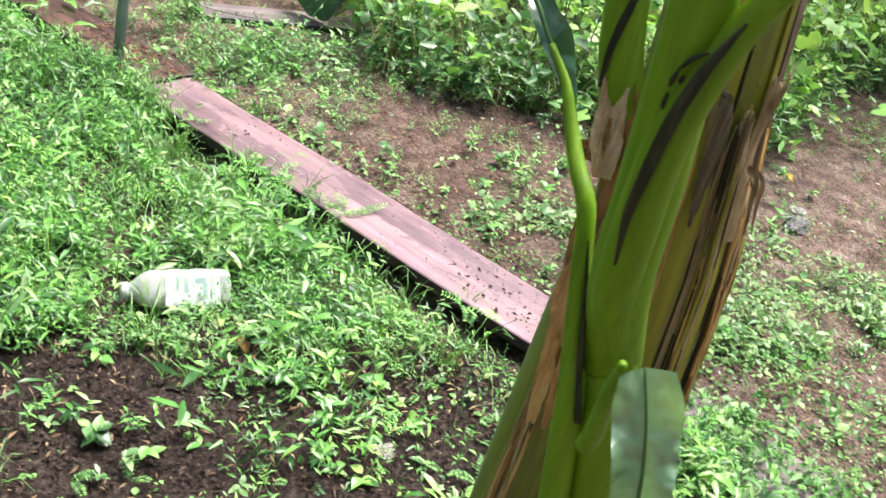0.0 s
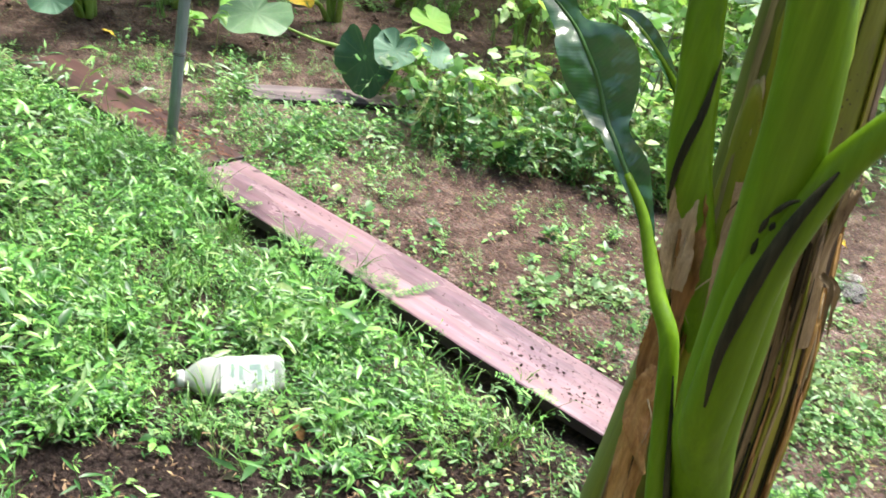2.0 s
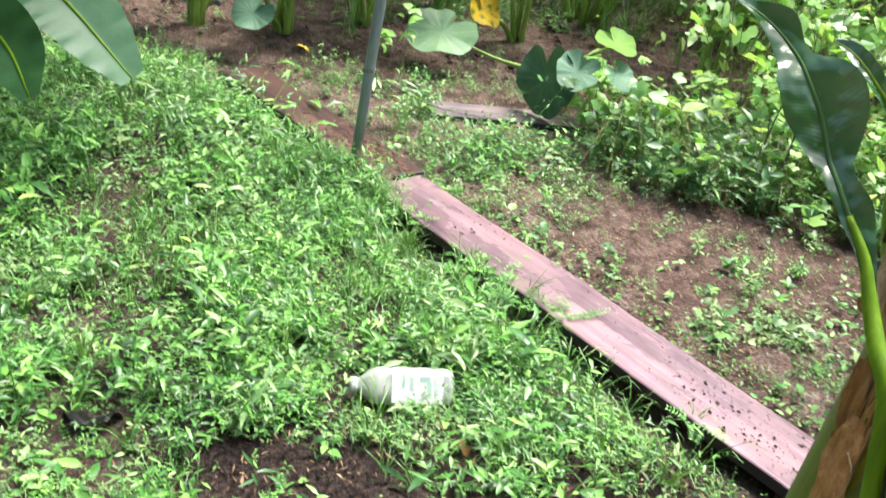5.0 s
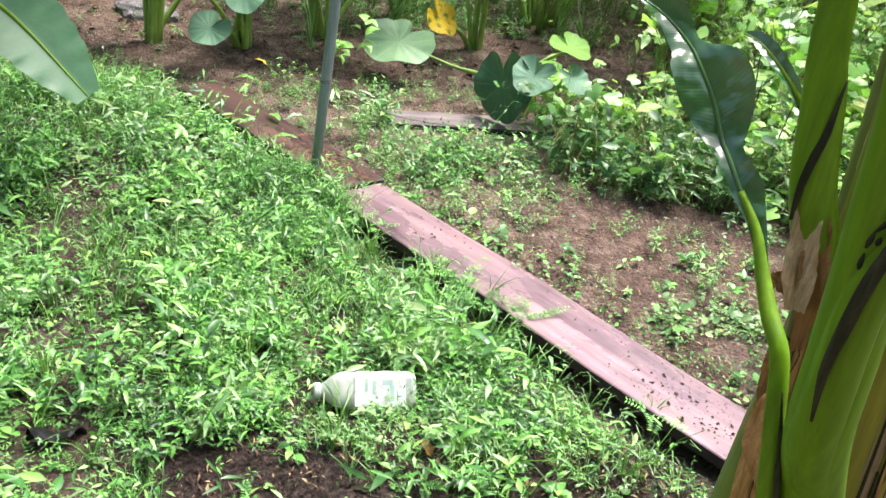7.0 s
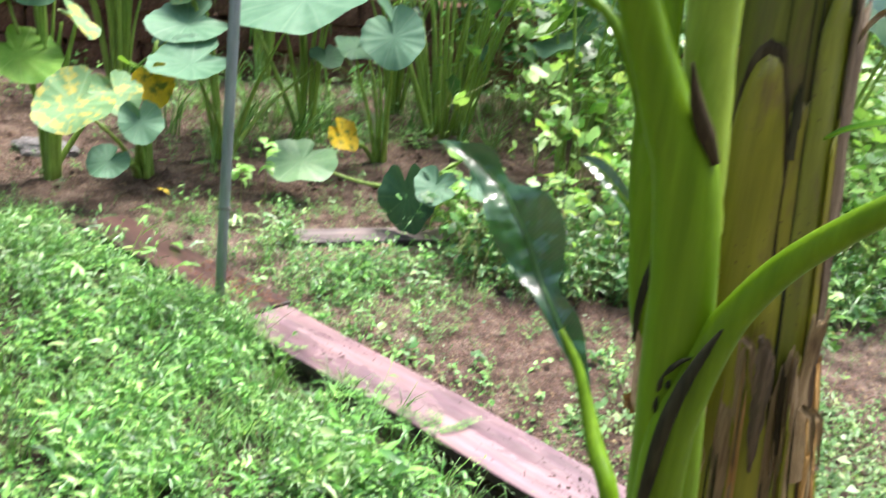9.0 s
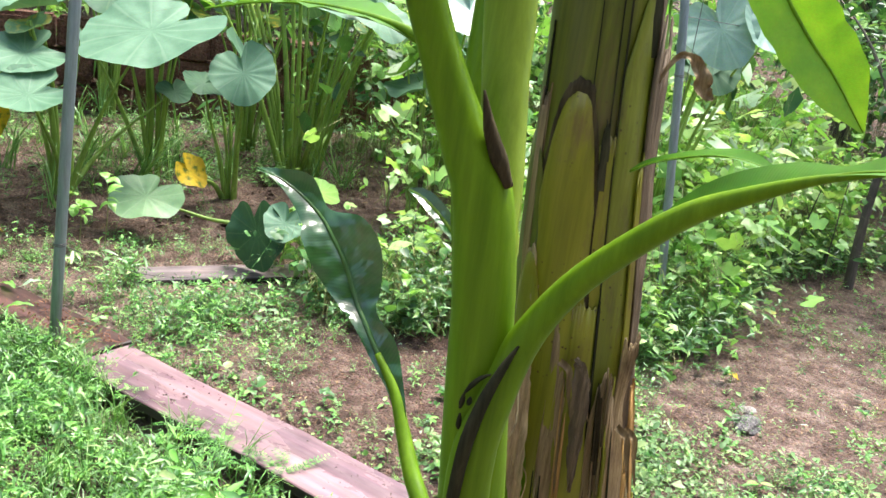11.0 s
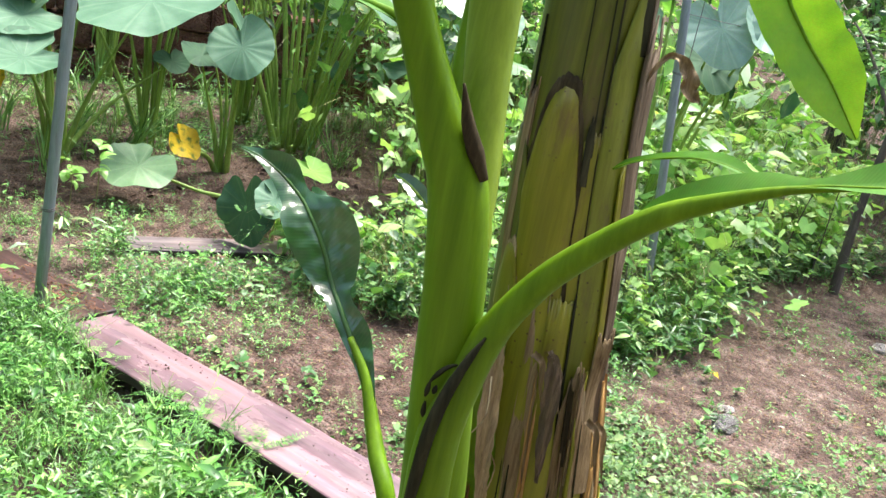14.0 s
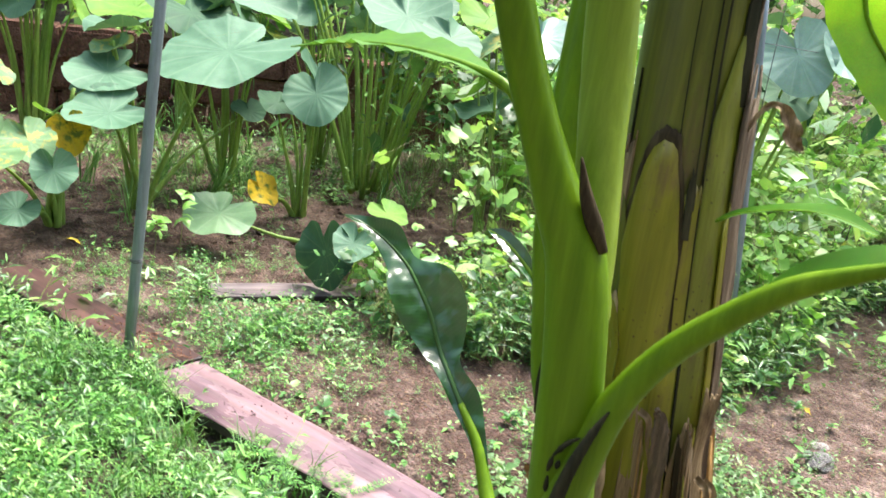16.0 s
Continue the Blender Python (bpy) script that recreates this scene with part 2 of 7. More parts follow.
M["dry"] = foliage("dry_leaf", [(0.0, (0.10, 0.055, 0.03)), (0.6, (0.25, 0.15, 0.08)), (1.0, (0.45, 0.35, 0.17))], 0.7, 0.2)
M["twig"] = fibrous("twig", [(0.3, (0.06, 0.045, 0.025)), (0.7, (0.19, 0.15, 0.07))], 40, 0.8)
M["vine"] = fibrous("vine_stem", [(0.3, (0.10, 0.12, 0.035)), (0.7, (0.30, 0.30, 0.11))], 40, 0.6)
M["bark"] = fibrous("bark", [(0.3, (0.05, 0.042, 0.034)), (0.7, (0.15, 0.125, 0.10))], 25, 0.9, strength=0.8)
M["taro"] = broad_leaf("taro_leaf", (0.068, 0.165, 0.09), (0.13, 0.25, 0.15), (0.26, 0.38, 0.25), 0.6, 0.15, 1.6, True, 0.35)
M["taro_pale"] = broad_leaf("pale_taro_leaf", (0.15, 0.29, 0.13), (0.25, 0.40, 0.20), (0.38, 0.50, 0.32), 0.45, 0.2, 1.6, True, 0.45)
# paler bluish taro copy: the sky's sheen is put into its colour
M["taro_sky_sheen"] = broad_leaf("sky_sheen_taro_leaf", (0.17, 0.30, 0.23), (0.27, 0.41, 0.33), (0.42, 0.54, 0.44), 0.36, 0.2, 1.6, True, 0.6)
M["taro_young"] = broad_leaf("young_taro_leaf", (0.13, 0.31, 0.05), (0.24, 0.43, 0.08), (0.36, 0.52, 0.18), 0.6, 0.4, 1.6, True, 0.25)
M["taro_dark"] = broad_leaf("dark_taro_leaf", (0.03, 0.085, 0.045), (0.06, 0.14, 0.07), (0.14, 0.22, 0.1), 0.65, 0.15, 1.6, True, 0.25)
M["taro_yellow"] = broad_leaf("yellowing_taro_leaf", (0.42, 0.28, 0.02), (0.66, 0.46, 0.02), (0.40, 0.33, 0.06), 0.6, 0.2, 1.6, True, 0.25, (0.13, 0.16, 0.02))
M["taro_spotted"] = broad_leaf("spotted_taro_leaf", (0.13, 0.26, 0.11), (0.21, 0.34, 0.16), (0.33, 0.46, 0.28), 0.6, 0.16, 1.6, True, 0.3, (0.45, 0.40, 0.10))
M["stalk"] = fibrous("taro_stalk", [(0.3, (0.14, 0.24, 0.04)), (0.55, (0.28, 0.42, 0.08)), (0.75, (0.42, 0.54, 0.14))], 20, 0.45, share=0.12)
M["banana_leaf"] = broad_leaf("banana_leaf", (0.06, 0.19, 0.016), (0.12, 0.30, 0.025), (0.18, 0.36, 0.05), 0.45, 0.3, 36.0, False, 0.4, relief=0.06)
M["banana_dark"] = broad_leaf("dark_banana_leaf", (0.018, 0.075, 0.02), (0.04, 0.13, 0.032), (0.07, 0.17, 0.06), 0.42, 0.12, 30.0, False, 0.3, relief=0.03)
# bluish, lighter base imitates sky sheen on the drooping leaf
M["banana_sheen"] = broad_leaf("sky_sheen_banana_leaf", (0.035, 0.12, 0.045), (0.07, 0.19, 0.075), (0.12, 0.25, 0.13), 0.42, 0.2, 60.0, False, 0.5, relief=0.12)
# wet leaf whose pale bluish base carries the reflected sky's sheen
M["banana_wet_sheen"] = broad_leaf("wet_sheen_young_leaf", (0.13, 0.26, 0.13), (0.24, 0.40, 0.24), (0.32, 0.48, 0.30), 0.15, 0.3, 26.0, False, 0.8, relief=0.05, wet=2)
M["banana_young"] = broad_leaf("glossy_young_leaf", (0.02, 0.075, 0.02), (0.045, 0.14, 0.034), (0.07, 0.18, 0.045), 0.17, 0.18, 30.0, False, 0.75, relief=0.05, wet=True)
M["banana_bright"] = broad_leaf("bright_banana_leaf", (0.16, 0.36, 0.02), (0.25, 0.46, 0.03), (0.3, 0.5, 0.06), 0.4, 0.6, 60.0, relief=0.05)
M["petiole"] = fibrous("banana_petiole", [(0.25, (0.072, 0.165, 0.004)), (0.5, (0.132, 0.262, 0.006)), (0.8, (0.225, 0.365, 0.02))], 20, 0.40, (1, 1, 0.03), 0.19, spec=0.25, share=0.18)
M["pale_petiole"] = fibrous("pale_banana_petiole", [(0.25, (0.15, 0.25, 0.015)), (0.5, (0.22, 0.335, 0.025)), (0.8, (0.32, 0.43, 0.06))], 20, 0.4, (1, 1, 0.03), 0.19, share=0.15)
M["pseudostem"] = fibrous("banana_stem", [(0.3, (0.045, 0.052, 0.006)), (0.44, (0.085, 0.098, 0.009)), (0.58, (0.13, 0.145, 0.014)), (0.75, (0.21, 0.22, 0.04))], 22, 0.42, (1, 1, 0.04), 0.3, (0.05, 0.035, 0.012), grime=(0.12, 0.09, 0.03))
M["olive_sheath"] = fibrous("olive_sheath", [(0.3, (0.09, 0.11, 0.010)), (0.5, (0.16, 0.185, 0.015)), (0.75, (0.25, 0.27, 0.04))], 22, 0.42, (1, 1, 0.04), 0.3, (0.06, 0.04, 0.012), grime=(0.12, 0.10, 0.03))
M["sheath"] = fibrous("yellow_sheath", [(0.3, (0.13, 0.125, 0.009)), (0.5, (0.215, 0.21, 0.012)), (0.75, (0.31, 0.30, 0.035))], 18, 0.42, (1, 1, 0.04), 0.28, (0.09, 0.055, 0.015), grime=(0.18, 0.135, 0.035))
M["husk"] = fibrous("dry_husk", [(0.30, (0.085, 0.055, 0.028)), (0.42, (0.23, 0.16, 0.085)), (0.55, (0.38, 0.285, 0.16)), (0.72, (0.56, 0.45, 0.29))], 70, 0.75, (1, 1, 0.025), 0.9, grime=(0.10, 0.06, 0.03), vary=True)
M["brown_husk"] = fibrous("dark_dry_husk", [(0.32, (0.030, 0.021, 0.012)), (0.46, (0.095, 0.068, 0.040)), (0.6, (0.19, 0.142, 0.088)), (0.78, (0.34, 0.27, 0.175))], 60, 0.75, (1, 1, 0.03), 0.9, grime=(0.06, 0.035, 0.015))
M["rust_husk"] = fibrous("orange_husk", [(0.30, (0.12, 0.05, 0.018)), (0.48, (0.34, 0.18, 0.055)), (0.72, (0.52, 0.34, 0.13))], 70, 0.7, (1, 1, 0.025), 0.9, vary=True)
M["stain"] = fibrous("brown_stained_edge", [(0.3, (0.018, 0.014, 0.008)), (0.5, (0.042, 0.033, 0.017)), (0.72, (0.12, 0.095, 0.05))], 60, 0.8, (1, 1, 0.2), 0.7, spec=0.1)
# black tone of scorched margins and of the shadow gap beside the shoot
M["scorch_gap"] = fibrous("blackened_edge_gap", [(0.3, (0.014, 0.015, 0.010)), (0.5, (0.030, 0.032, 0.018)), (0.72, (0.08, 0.072, 0.038))], 40, 0.85, strength=0.5, spec=0.05)
M["dark_rib"] = fibrous("dark_midrib", [(0.3, (0.03, 0.085, 0.015)), (0.7, (0.06, 0.15, 0.03))], 20, 0.15, strength=0.1)
M["pole"] = fibrous("galvanised_pipe", [(0.3, (0.17, 0.20, 0.22)), (0.7, (0.28, 0.32, 0.34))], 20, 0.5, (1, 1, 0.1), 0.1)
M["pole"].node_tree.nodes["Principled BSDF"].inputs["Metallic"].default_value = 0.5
M["wire"] = fibrous("dark_wire", [(0.3, (0.05, 0.05, 0.05)), (0.7, (0.14, 0.13, 0.12))], 20, 0.5)


def timber(name, stops, rough):
    m, n, l, b = material(name)
    a = noise_tex(n, l, 22, 7, (0.05, 1, 1))
    c = noise_tex(n, l, 90, 4, (0.04, 1, 1))
    big = noise_tex(n, l, 4.0, 6, (0.5, 1.3, 1))
    r = ramp(n, stops)
    l.new(a.outputs[0], r.inputs[0])
    col = mixed(n, l, 0.18, r.outputs[0], c.outputs[1], "OVERLAY")
    br = ramp(n, [(0.36, (0.52, 0.50, 0.56)), (0.5, (0.93, 0.91, 0.94)), (0.62, (1.25, 1.2, 1.2))])
    l.new(big.outputs[0], br.inputs[0])
    col = mixed(n, l, 1.0, col, br.outputs[0], "MULTIPLY")
    l.new(col, b.inputs["Base Color"])
    rr = n.new("ShaderNodeMapRange")
    rr.inputs[3].default_value, rr.inputs[4].default_value = rough * 0.7, rough * 1.35
    l.new(big.outputs[0], rr.inputs[0])
    l.new(rr.outputs[0], b.inputs["Roughness"])
    bump(n, l, c.outputs[0], 0.18, 0.003, b)
    return m


M["plank"] = timber("red_stained_timber", [(0.3, (0.155, 0.095, 0.10)), (0.5, (0.22, 0.142, 0.15)), (0.72, (0.31, 0.218, 0.228))], 0.27)
M["old_plank"] = timber("weathered_timber", [(0.3, (0.085, 0.064, 0.06)), (0.5, (0.145, 0.115, 0.108)), (0.72, (0.22, 0.185, 0.175))], 0.7)
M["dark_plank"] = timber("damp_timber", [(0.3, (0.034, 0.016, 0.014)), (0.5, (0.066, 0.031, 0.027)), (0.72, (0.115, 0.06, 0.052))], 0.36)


# wet plank sides, with their shade put into the dark colour
M["shaded_wet_flank"] = timber("shaded_wet_timber", [(0.3, (0.016, 0.012, 0.011)), (0.5, (0.034, 0.024, 0.022)), (0.72, (0.07, 0.048, 0.043))], 0.6)
M["rot"] = foliage("rotten_wood", [(0.0, (0.09, 0.045, 0.028)), (0.5, (0.22, 0.11, 0.065)), (1.0, (0.34, 0.19, 0.12))], 0.85, 0.05)


def plain(name, colour, rough, spec=0.5, grain=60.0, vary=0.2):
    m, n, l, b = material(name)
    nz = noise_tex(n, l, grain, 4)
    l.new(mixed(n, l, vary, colour, nz.outputs[1], "OVERLAY"), b.inputs["Base Color"])
    b.inputs["Roughness"].default_value, b.inputs["Specular IOR Level"].default_value = rough, spec
    return m


M["plastic"] = plain("cloudy_plastic", (0.78, 0.82, 0.74), 0.25, 0.6, 20)
M["plastic"].node_tree.nodes["Principled BSDF"].inputs["Transmission Weight"].default_value = 0.5
M["paper"] = plain("white_label", (0.62, 0.66, 0.63), 0.5)
M["ink"] = plain("green_ink", (0.33, 0.46, 0.38), 0.5)
M["ink_grey"] = plain("grey_ink", (0.5, 0.53, 0.53), 0.5)
M["black_plastic"] = plain("black_plastic", (0.02, 0.018, 0.018), 0.4, 0.5, 30, 0.4)
M["rock_wall"] = earthy("red_brown_wall", [(0.3, (0.10, 0.045, 0.03)), (0.7, (0.21, 0.11, 0.075))], 6, 0.85)


# ---- mesh helpers ----
def part(name, bm, mat, parent=None, label="", smooth=True):
    me = bpy.data.meshes.new(name)
    bm.to_mesh(me)
    bm.free()
    me.materials.append(mat)
    if smooth:
        me.polygons.foreach_set("use_smooth", [True] * len(me.polygons))
    ob = new(name, me)
    ob.parent = parent
    return tagged(ob, label)


def thing(name, at, label, category, group="", kind=""):
    ob = new(name)
    ob.location = at
    return tagged(ob, label, category, group, kind)


def smooth_line(points, n):
    """n points and the way along them, on a smooth curve through the given ones."""
    p = np.array(points, float)
    q = np.vstack([2 * p[0] - p[1], p, 2 * p[-1] - p[-2]])
    out = []
    for u in np.linspace(0, len(p) - 1, n):
        i = min(int(u), len(p) - 2)
        f = u - i
        a, b, c, d = q[i : i + 4]
        out.append(0.5 * (2 * b + (c - a) * f + (2 * a - 5 * b + 4 * c - d) * f**2 + (3 * b - a - 3 * c + d) * f**3))
    return np.array(out)


def frames(line, hint=(0.0, 0.0, 1.0)):
    t = np.gradient(line, axis=0)
    t /= np.linalg.norm(t, axis=1)[:, None] + 1e-9
    h = np.array(hint, float)
    side = np.cross(t, h)
    side /= np.linalg.norm(side, axis=1)[:, None] + 1e-9
    return t, side, np.cross(side, t)


def tube(bm, points, radii, n=12, seg=10, hint=(0.31, 0.17, 0.93), flat=1.0, groove=0.0, at=(0, 0, 0), cap=True):
    """A round stalk along points; flat squeezes it across, groove channels its upper side."""
    line = smooth_line(points, n) - np.array(at)
    r = np.interp(np.linspace(0, 1, n), np.linspace(0, 1, len(radii)), radii)
    _, side, up = frames(line, hint)
    rings = []
    for c, s, u, rad in zip(line, side, up, r):
        ring = []
        for k in range(seg):
            a = 2 * math.pi * k / seg
            d = 1 - groove * max(0.0, math.sin(a)) ** 6
            ring.append(bm.verts.new(c + rad * d * (math.cos(a) * s + flat * math.sin(a) * u)))
        rings.append(ring)
    for a, b in zip(rings, rings[1:]):
        for k in range(seg):
            bm.faces.new((a[k], a[(k + 1) % seg], b[(k + 1) % seg], b[k]))
    if cap:
        bm.faces.new(rings[0][::-1])
        bm.faces.new(rings[-1])
    return bm


def blade(bm, points, widths, hint, n=24, across=4, fold=0.25, ripple=0.0, waves=9.0, skew=1.0, at=(0, 0, 0), phase=0.0, other=None):
    """A long leaf along points, folded at its midrib, with a wavy margin; UV x runs across, y along."""
    uv = bm.loops.layers.uv.verify()
    line = smooth_line(points, n) - np.array(at)
    w = np.maximum(smooth_line([(x, 0) for x in widths], n)[:, 0], 0.0)
    w2 = w * skew if other is None else np.maximum(smooth_line([(x, 0) for x in other], n)[:, 0], 0.0)
    _, side, up = frames(line, hint)
    rows, coords = [], {}
    for i in range(n):
        row = []
        for j in range(-across, across + 1):
            f = j / across
            lift = fold * abs(f) + ripple * f * f * math.sin(waves * i / n * 2 * math.pi + (1.7 if f > 0 else 0) + phase)
            v = bm.verts.new(line[i] + (w2[i] if f > 0 else w[i]) * (f * side[i] + lift * up[i]))
            coords[v] = (0.5 + 0.5 * f, i / (n - 1))
            row.append(v)
        rows.append(row)
    for a, b in zip(rows, rows[1:]):
        for j in range(2 * across):
            face = bm.faces.new((a[j], a[j + 1], b[j + 1], b[j]))
            for lp in face.loops:
                # veins leave the midrib at a slant
                u, v = coords[lp.vert]
                lp[uv].uv = (u, v - 0.06 * abs(u - 0.5))
    return bm


def heart(bm, size, cup=0.15, wave=0.05, rng=None, rings=7, around=60, droop=0.12):
    """A broad taro leaf about its stalk's top, in the xy plane with its tip along -y: notched behind, scalloped
    and puckered between its fanning veins; UV x counts the veins."""
    uv = bm.loops.layers.uv.verify()
    ph = rng.uniform(0, 6.28, 3)
    lobes = int(rng.integers(12, 17))
    mid = bm.verts.new((0, 0, 0))
    loops, coords = [], {mid: (0.0, 0.0)}
    for i in range(1, rings + 1):
        f = i / rings
        row = []
        for k in range(around):
            a = 2 * math.pi * k / around
            # a: 0 at the notch, pi at the tip
            d = abs(a - math.pi) / math.pi
            r = 0.5 * (1.0 + 0.13 * math.exp(-((d / 0.16) ** 2)) - 0.55 * math.exp(-(((d - 1.0) / 0.07) ** 2)) + 0.06 * math.exp(-(((d - 0.75) / 0.18) ** 2)))
            r *= 1 + f * (0.014 * math.cos(lobes * a + 0.8 * math.sin(2 * a + ph[0])) + 0.03 * math.sin(3 * a + ph[0]) + 0.018 * math.sin(7 * a + ph[1]))
            x, y = math.sin(a) * r * f * size, math.cos(a) * r * f * size
            z = size * (cup * f * f * 0.5 * (1 + 0.3 * math.sin(2 * a + ph[2])) - droop * f * f * max(0, -math.cos(a)) * 0.6)
            z += size * wave * f * f * (math.sin(3 * a + ph[1]) + 0.5 * f * math.sin(5 * a + ph[0]))
            z += size * 0.009 * f**1.5 * math.cos(lobes * a + 0.8 * math.sin(2 * a + ph[0]))
            v = bm.verts.new((x, y, z))
            coords[v] = (a / (2 * math.pi) * 2.2, f)
            row.append(v)
        loops.append(row)

    def put(face):
        us = [coords[lp.vert][0] for lp in face.loops]
        for lp in face.loops:
            u, v = coords[lp.vert]
            if max(us) - u > 1.0:
                u += 2.2
            lp[uv].uv = (u, v)

    for k in range(around):
        put(bm.faces.new((mid, loops[0][k], loops[0][(k + 1) % around])))
    for a, b in zip(loops, loops[1:]):
        for k in range(around):
            put(bm.faces.new((a[k], b[k], b[(k + 1) % around], a[(k + 1) % around])))
    return bm


def box(bm, lo, hi, m=None, bevel=0.0):
    r = bmesh.ops.create_cube(bm, size=1.0)["verts"]
    for v in r:
        v.co = Vector([lo[i] + (v.co[i] + 0.5) * (hi[i] - lo[i]) for i in range(3)])
    if bevel:
        es = list({e for v in r for e in v.link_edges})
        r = list({v for f in bmesh.ops.bevel(bm, geom=es, offset=bevel, segments=2, affect="EDGES")["faces"] for v in f.verts} | {v for v in r if v.is_valid})
    if m is not None:
        bmesh.ops.transform(bm, matrix=m, verts=[v for v in r if v.is_valid])
    return bm


def stuff(name, verts, tris, mat, label, category, parent=None):
    me = bpy.data.meshes.new(name)
    verts, tris = np.asarray(verts, np.float32), np.asarray(tris, np.int32)
    me.vertices.add(len(verts))
    me.vertices.foreach_set("co", verts.ravel())
    me.loops.add(tris.size)
    me.loops.foreach_set("vertex_index", tris.ravel())
    me.polygons.add(len(tris))
    me.polygons.foreach_set("loop_start", np.arange(0, tris.size, 3, dtype=np.int32))
    me.polygons.foreach_set("use_smooth", np.ones(len(tris), bool))
    me.update(calc_edges=True)
    me.materials.append(mat)
    ob = new(name, me)
    ob.parent = parent
    return tagged(ob, label, category if parent is None else "", "", "stuff")


RNG = np.random.default_rng(11)


def lattice(x, y, seed):
    h = np.sin(x * 127.1 + y * 311.7 + seed * 74.7) * 43758.5453
    return h - np.floor(h)


def rough2(x, y, scale, seed=0, octaves=3):
    """Smooth random values from 0 to 1 over the plan."""
    out, amp, tot = 0.0, 1.0, 0.0
    for o in range(octaves):
        u, v = np.asarray(x) * scale * 2**o, np.asarray(y) * scale * 2**o
        i, j = np.floor(u), np.floor(v)
        f, g = u - i, v - j
        f, g = f * f * (3 - 2 * f), g * g * (3 - 2 * g)
        a = lattice(i, j, seed + o) * (1 - f) + lattice(i + 1, j, seed + o) * f
        b = lattice(i, j + 1, seed + o) * (1 - f) + lattice(i + 1, j + 1, seed + o) * f
        out, tot, amp = out + amp * (a * (1 - g) + b * g), tot + amp, amp * 0.5
    return out / tot


# The plank walk runs along ALONG from FOOT; across it, ACROSS.
FOOT, ALONG, ACROSS = np.array([0.14, 2.985]), np.array([0.603, -0.798]), np.array([0.798, 0.603])


def plan(x, y):
    """Distance along and across the plank walk."""
    dx, dy = np.asarray(x) - FOOT[0], np.asarray(y) - FOOT[1]
    return dx * ALONG[0] + dy * ALONG[1], dx * ACROSS[0] + dy * ACROSS[1]


def ground_z(x, y):
    """Height of the soil."""
    z = 0.05 * (rough2(x, y, 0.9, 3) - 0.5) + 0.035 * (rough2(x, y, 6.0, 7, 4) - 0.5)
    s, c = plan(x, y)
    under = np.clip((0.30 - np.abs(c - 0.125)) / 0.12, 0, 1) * np.clip((s + 1.8) / 0.2, 0, 1)
    z = z * (1 - 0.8 * under) - 0.035 * under * np.clip((s + 0.2) / 0.3, 0.2, 1)
    bed = np.clip((np.asarray(y) - 4.6) / 0.3, 0, 1) * np.clip((8 - np.asarray(y)) / 0.5, 0, 1)
    z = z + bed * (0.05 * (rough2(x, y, 3.5, 13) - 0.5) + 0.035 * (rough2(x, y, 11.0, 17, 2) - 0.5))
    board = np.clip((0.16 - np.abs(y - 4.33 - (x - 1.22) * 0.105)) / 0.06, 0, 1) * ((x > 0.2) & (x < 2.3))
    z = z * (1 - board) - 0.01 * board
    far = np.clip((np.asarray(y) - 8.6) / 6.0, 0, 1)
    return z + 1.1 * far * far * (3 - 2 * far)


# ---- ground ----
def build_ground():
    def axis(lo, hi, step, far):
        mid = np.arange(lo, hi, step)
        out = step * 1.35 ** np.arange(1, 40)
        out = np.cumsum(out)
        out = out[out < far]
        return np.concatenate([lo - out[::-1], mid, hi + out])

    xs, ys = axis(-2.6, 5.6, 0.040, 900), axis(0.4, 9.0, 0.040, 900)
    gx, gy = np.meshgrid(xs, ys, indexing="ij")
    gz = ground_z(gx, gy)
    clods = 0.018 * rough2(gx, gy, 22.0, 21, 2) ** 2
    v = np.stack([gx, gy, gz + clods], -1).reshape(-1, 3)
    n, m = len(xs), len(ys)
    i = (np.arange(n - 1)[:, None] * m + np.arange(m - 1)[None]).ravel()
    t = np.concatenate([np.stack([i, i + m, i + m + 1], -1), np.stack([i, i + m + 1, i + 1], -1)])
    ob = stuff("ground", v, t, M["soil"], "reddish brown bare garden soil with crumbs and low rises", "ground")
    ob["kind"] = "structure"


build_ground()


def sky_blockers():
    """An unseen plain wall and eave behind the viewer, added to block the sky."""
    wall_mat = plain("blocker_wall", (0.30, 0.27, 0.23), 0.8, 0.3, 12)
    bm = bmesh.new()
    box(bm, (-5.0, -1.25, -0.05), (6.0, -1.05, 2.75), bevel=0.01)
    tagged(part("wall_unseen", bm, wall_mat, None, "plain unseen wall added to block the sky behind the viewer", smooth=False), "", "wall", "", "structure")
    bm = bmesh.new()
    box(bm, (-5.2, -1.3, 2.76), (6.2, -0.75, 2.88), bevel=0.01)
    tagged(part("ceiling_unseen", bm, plain("blocker_slab", (0.22, 0.19, 0.16), 0.8, 0.3, 12), None, "plain unseen slab added to block the sky over the wall", smooth=False), "", "eave", "", "structure")


sky_blockers()


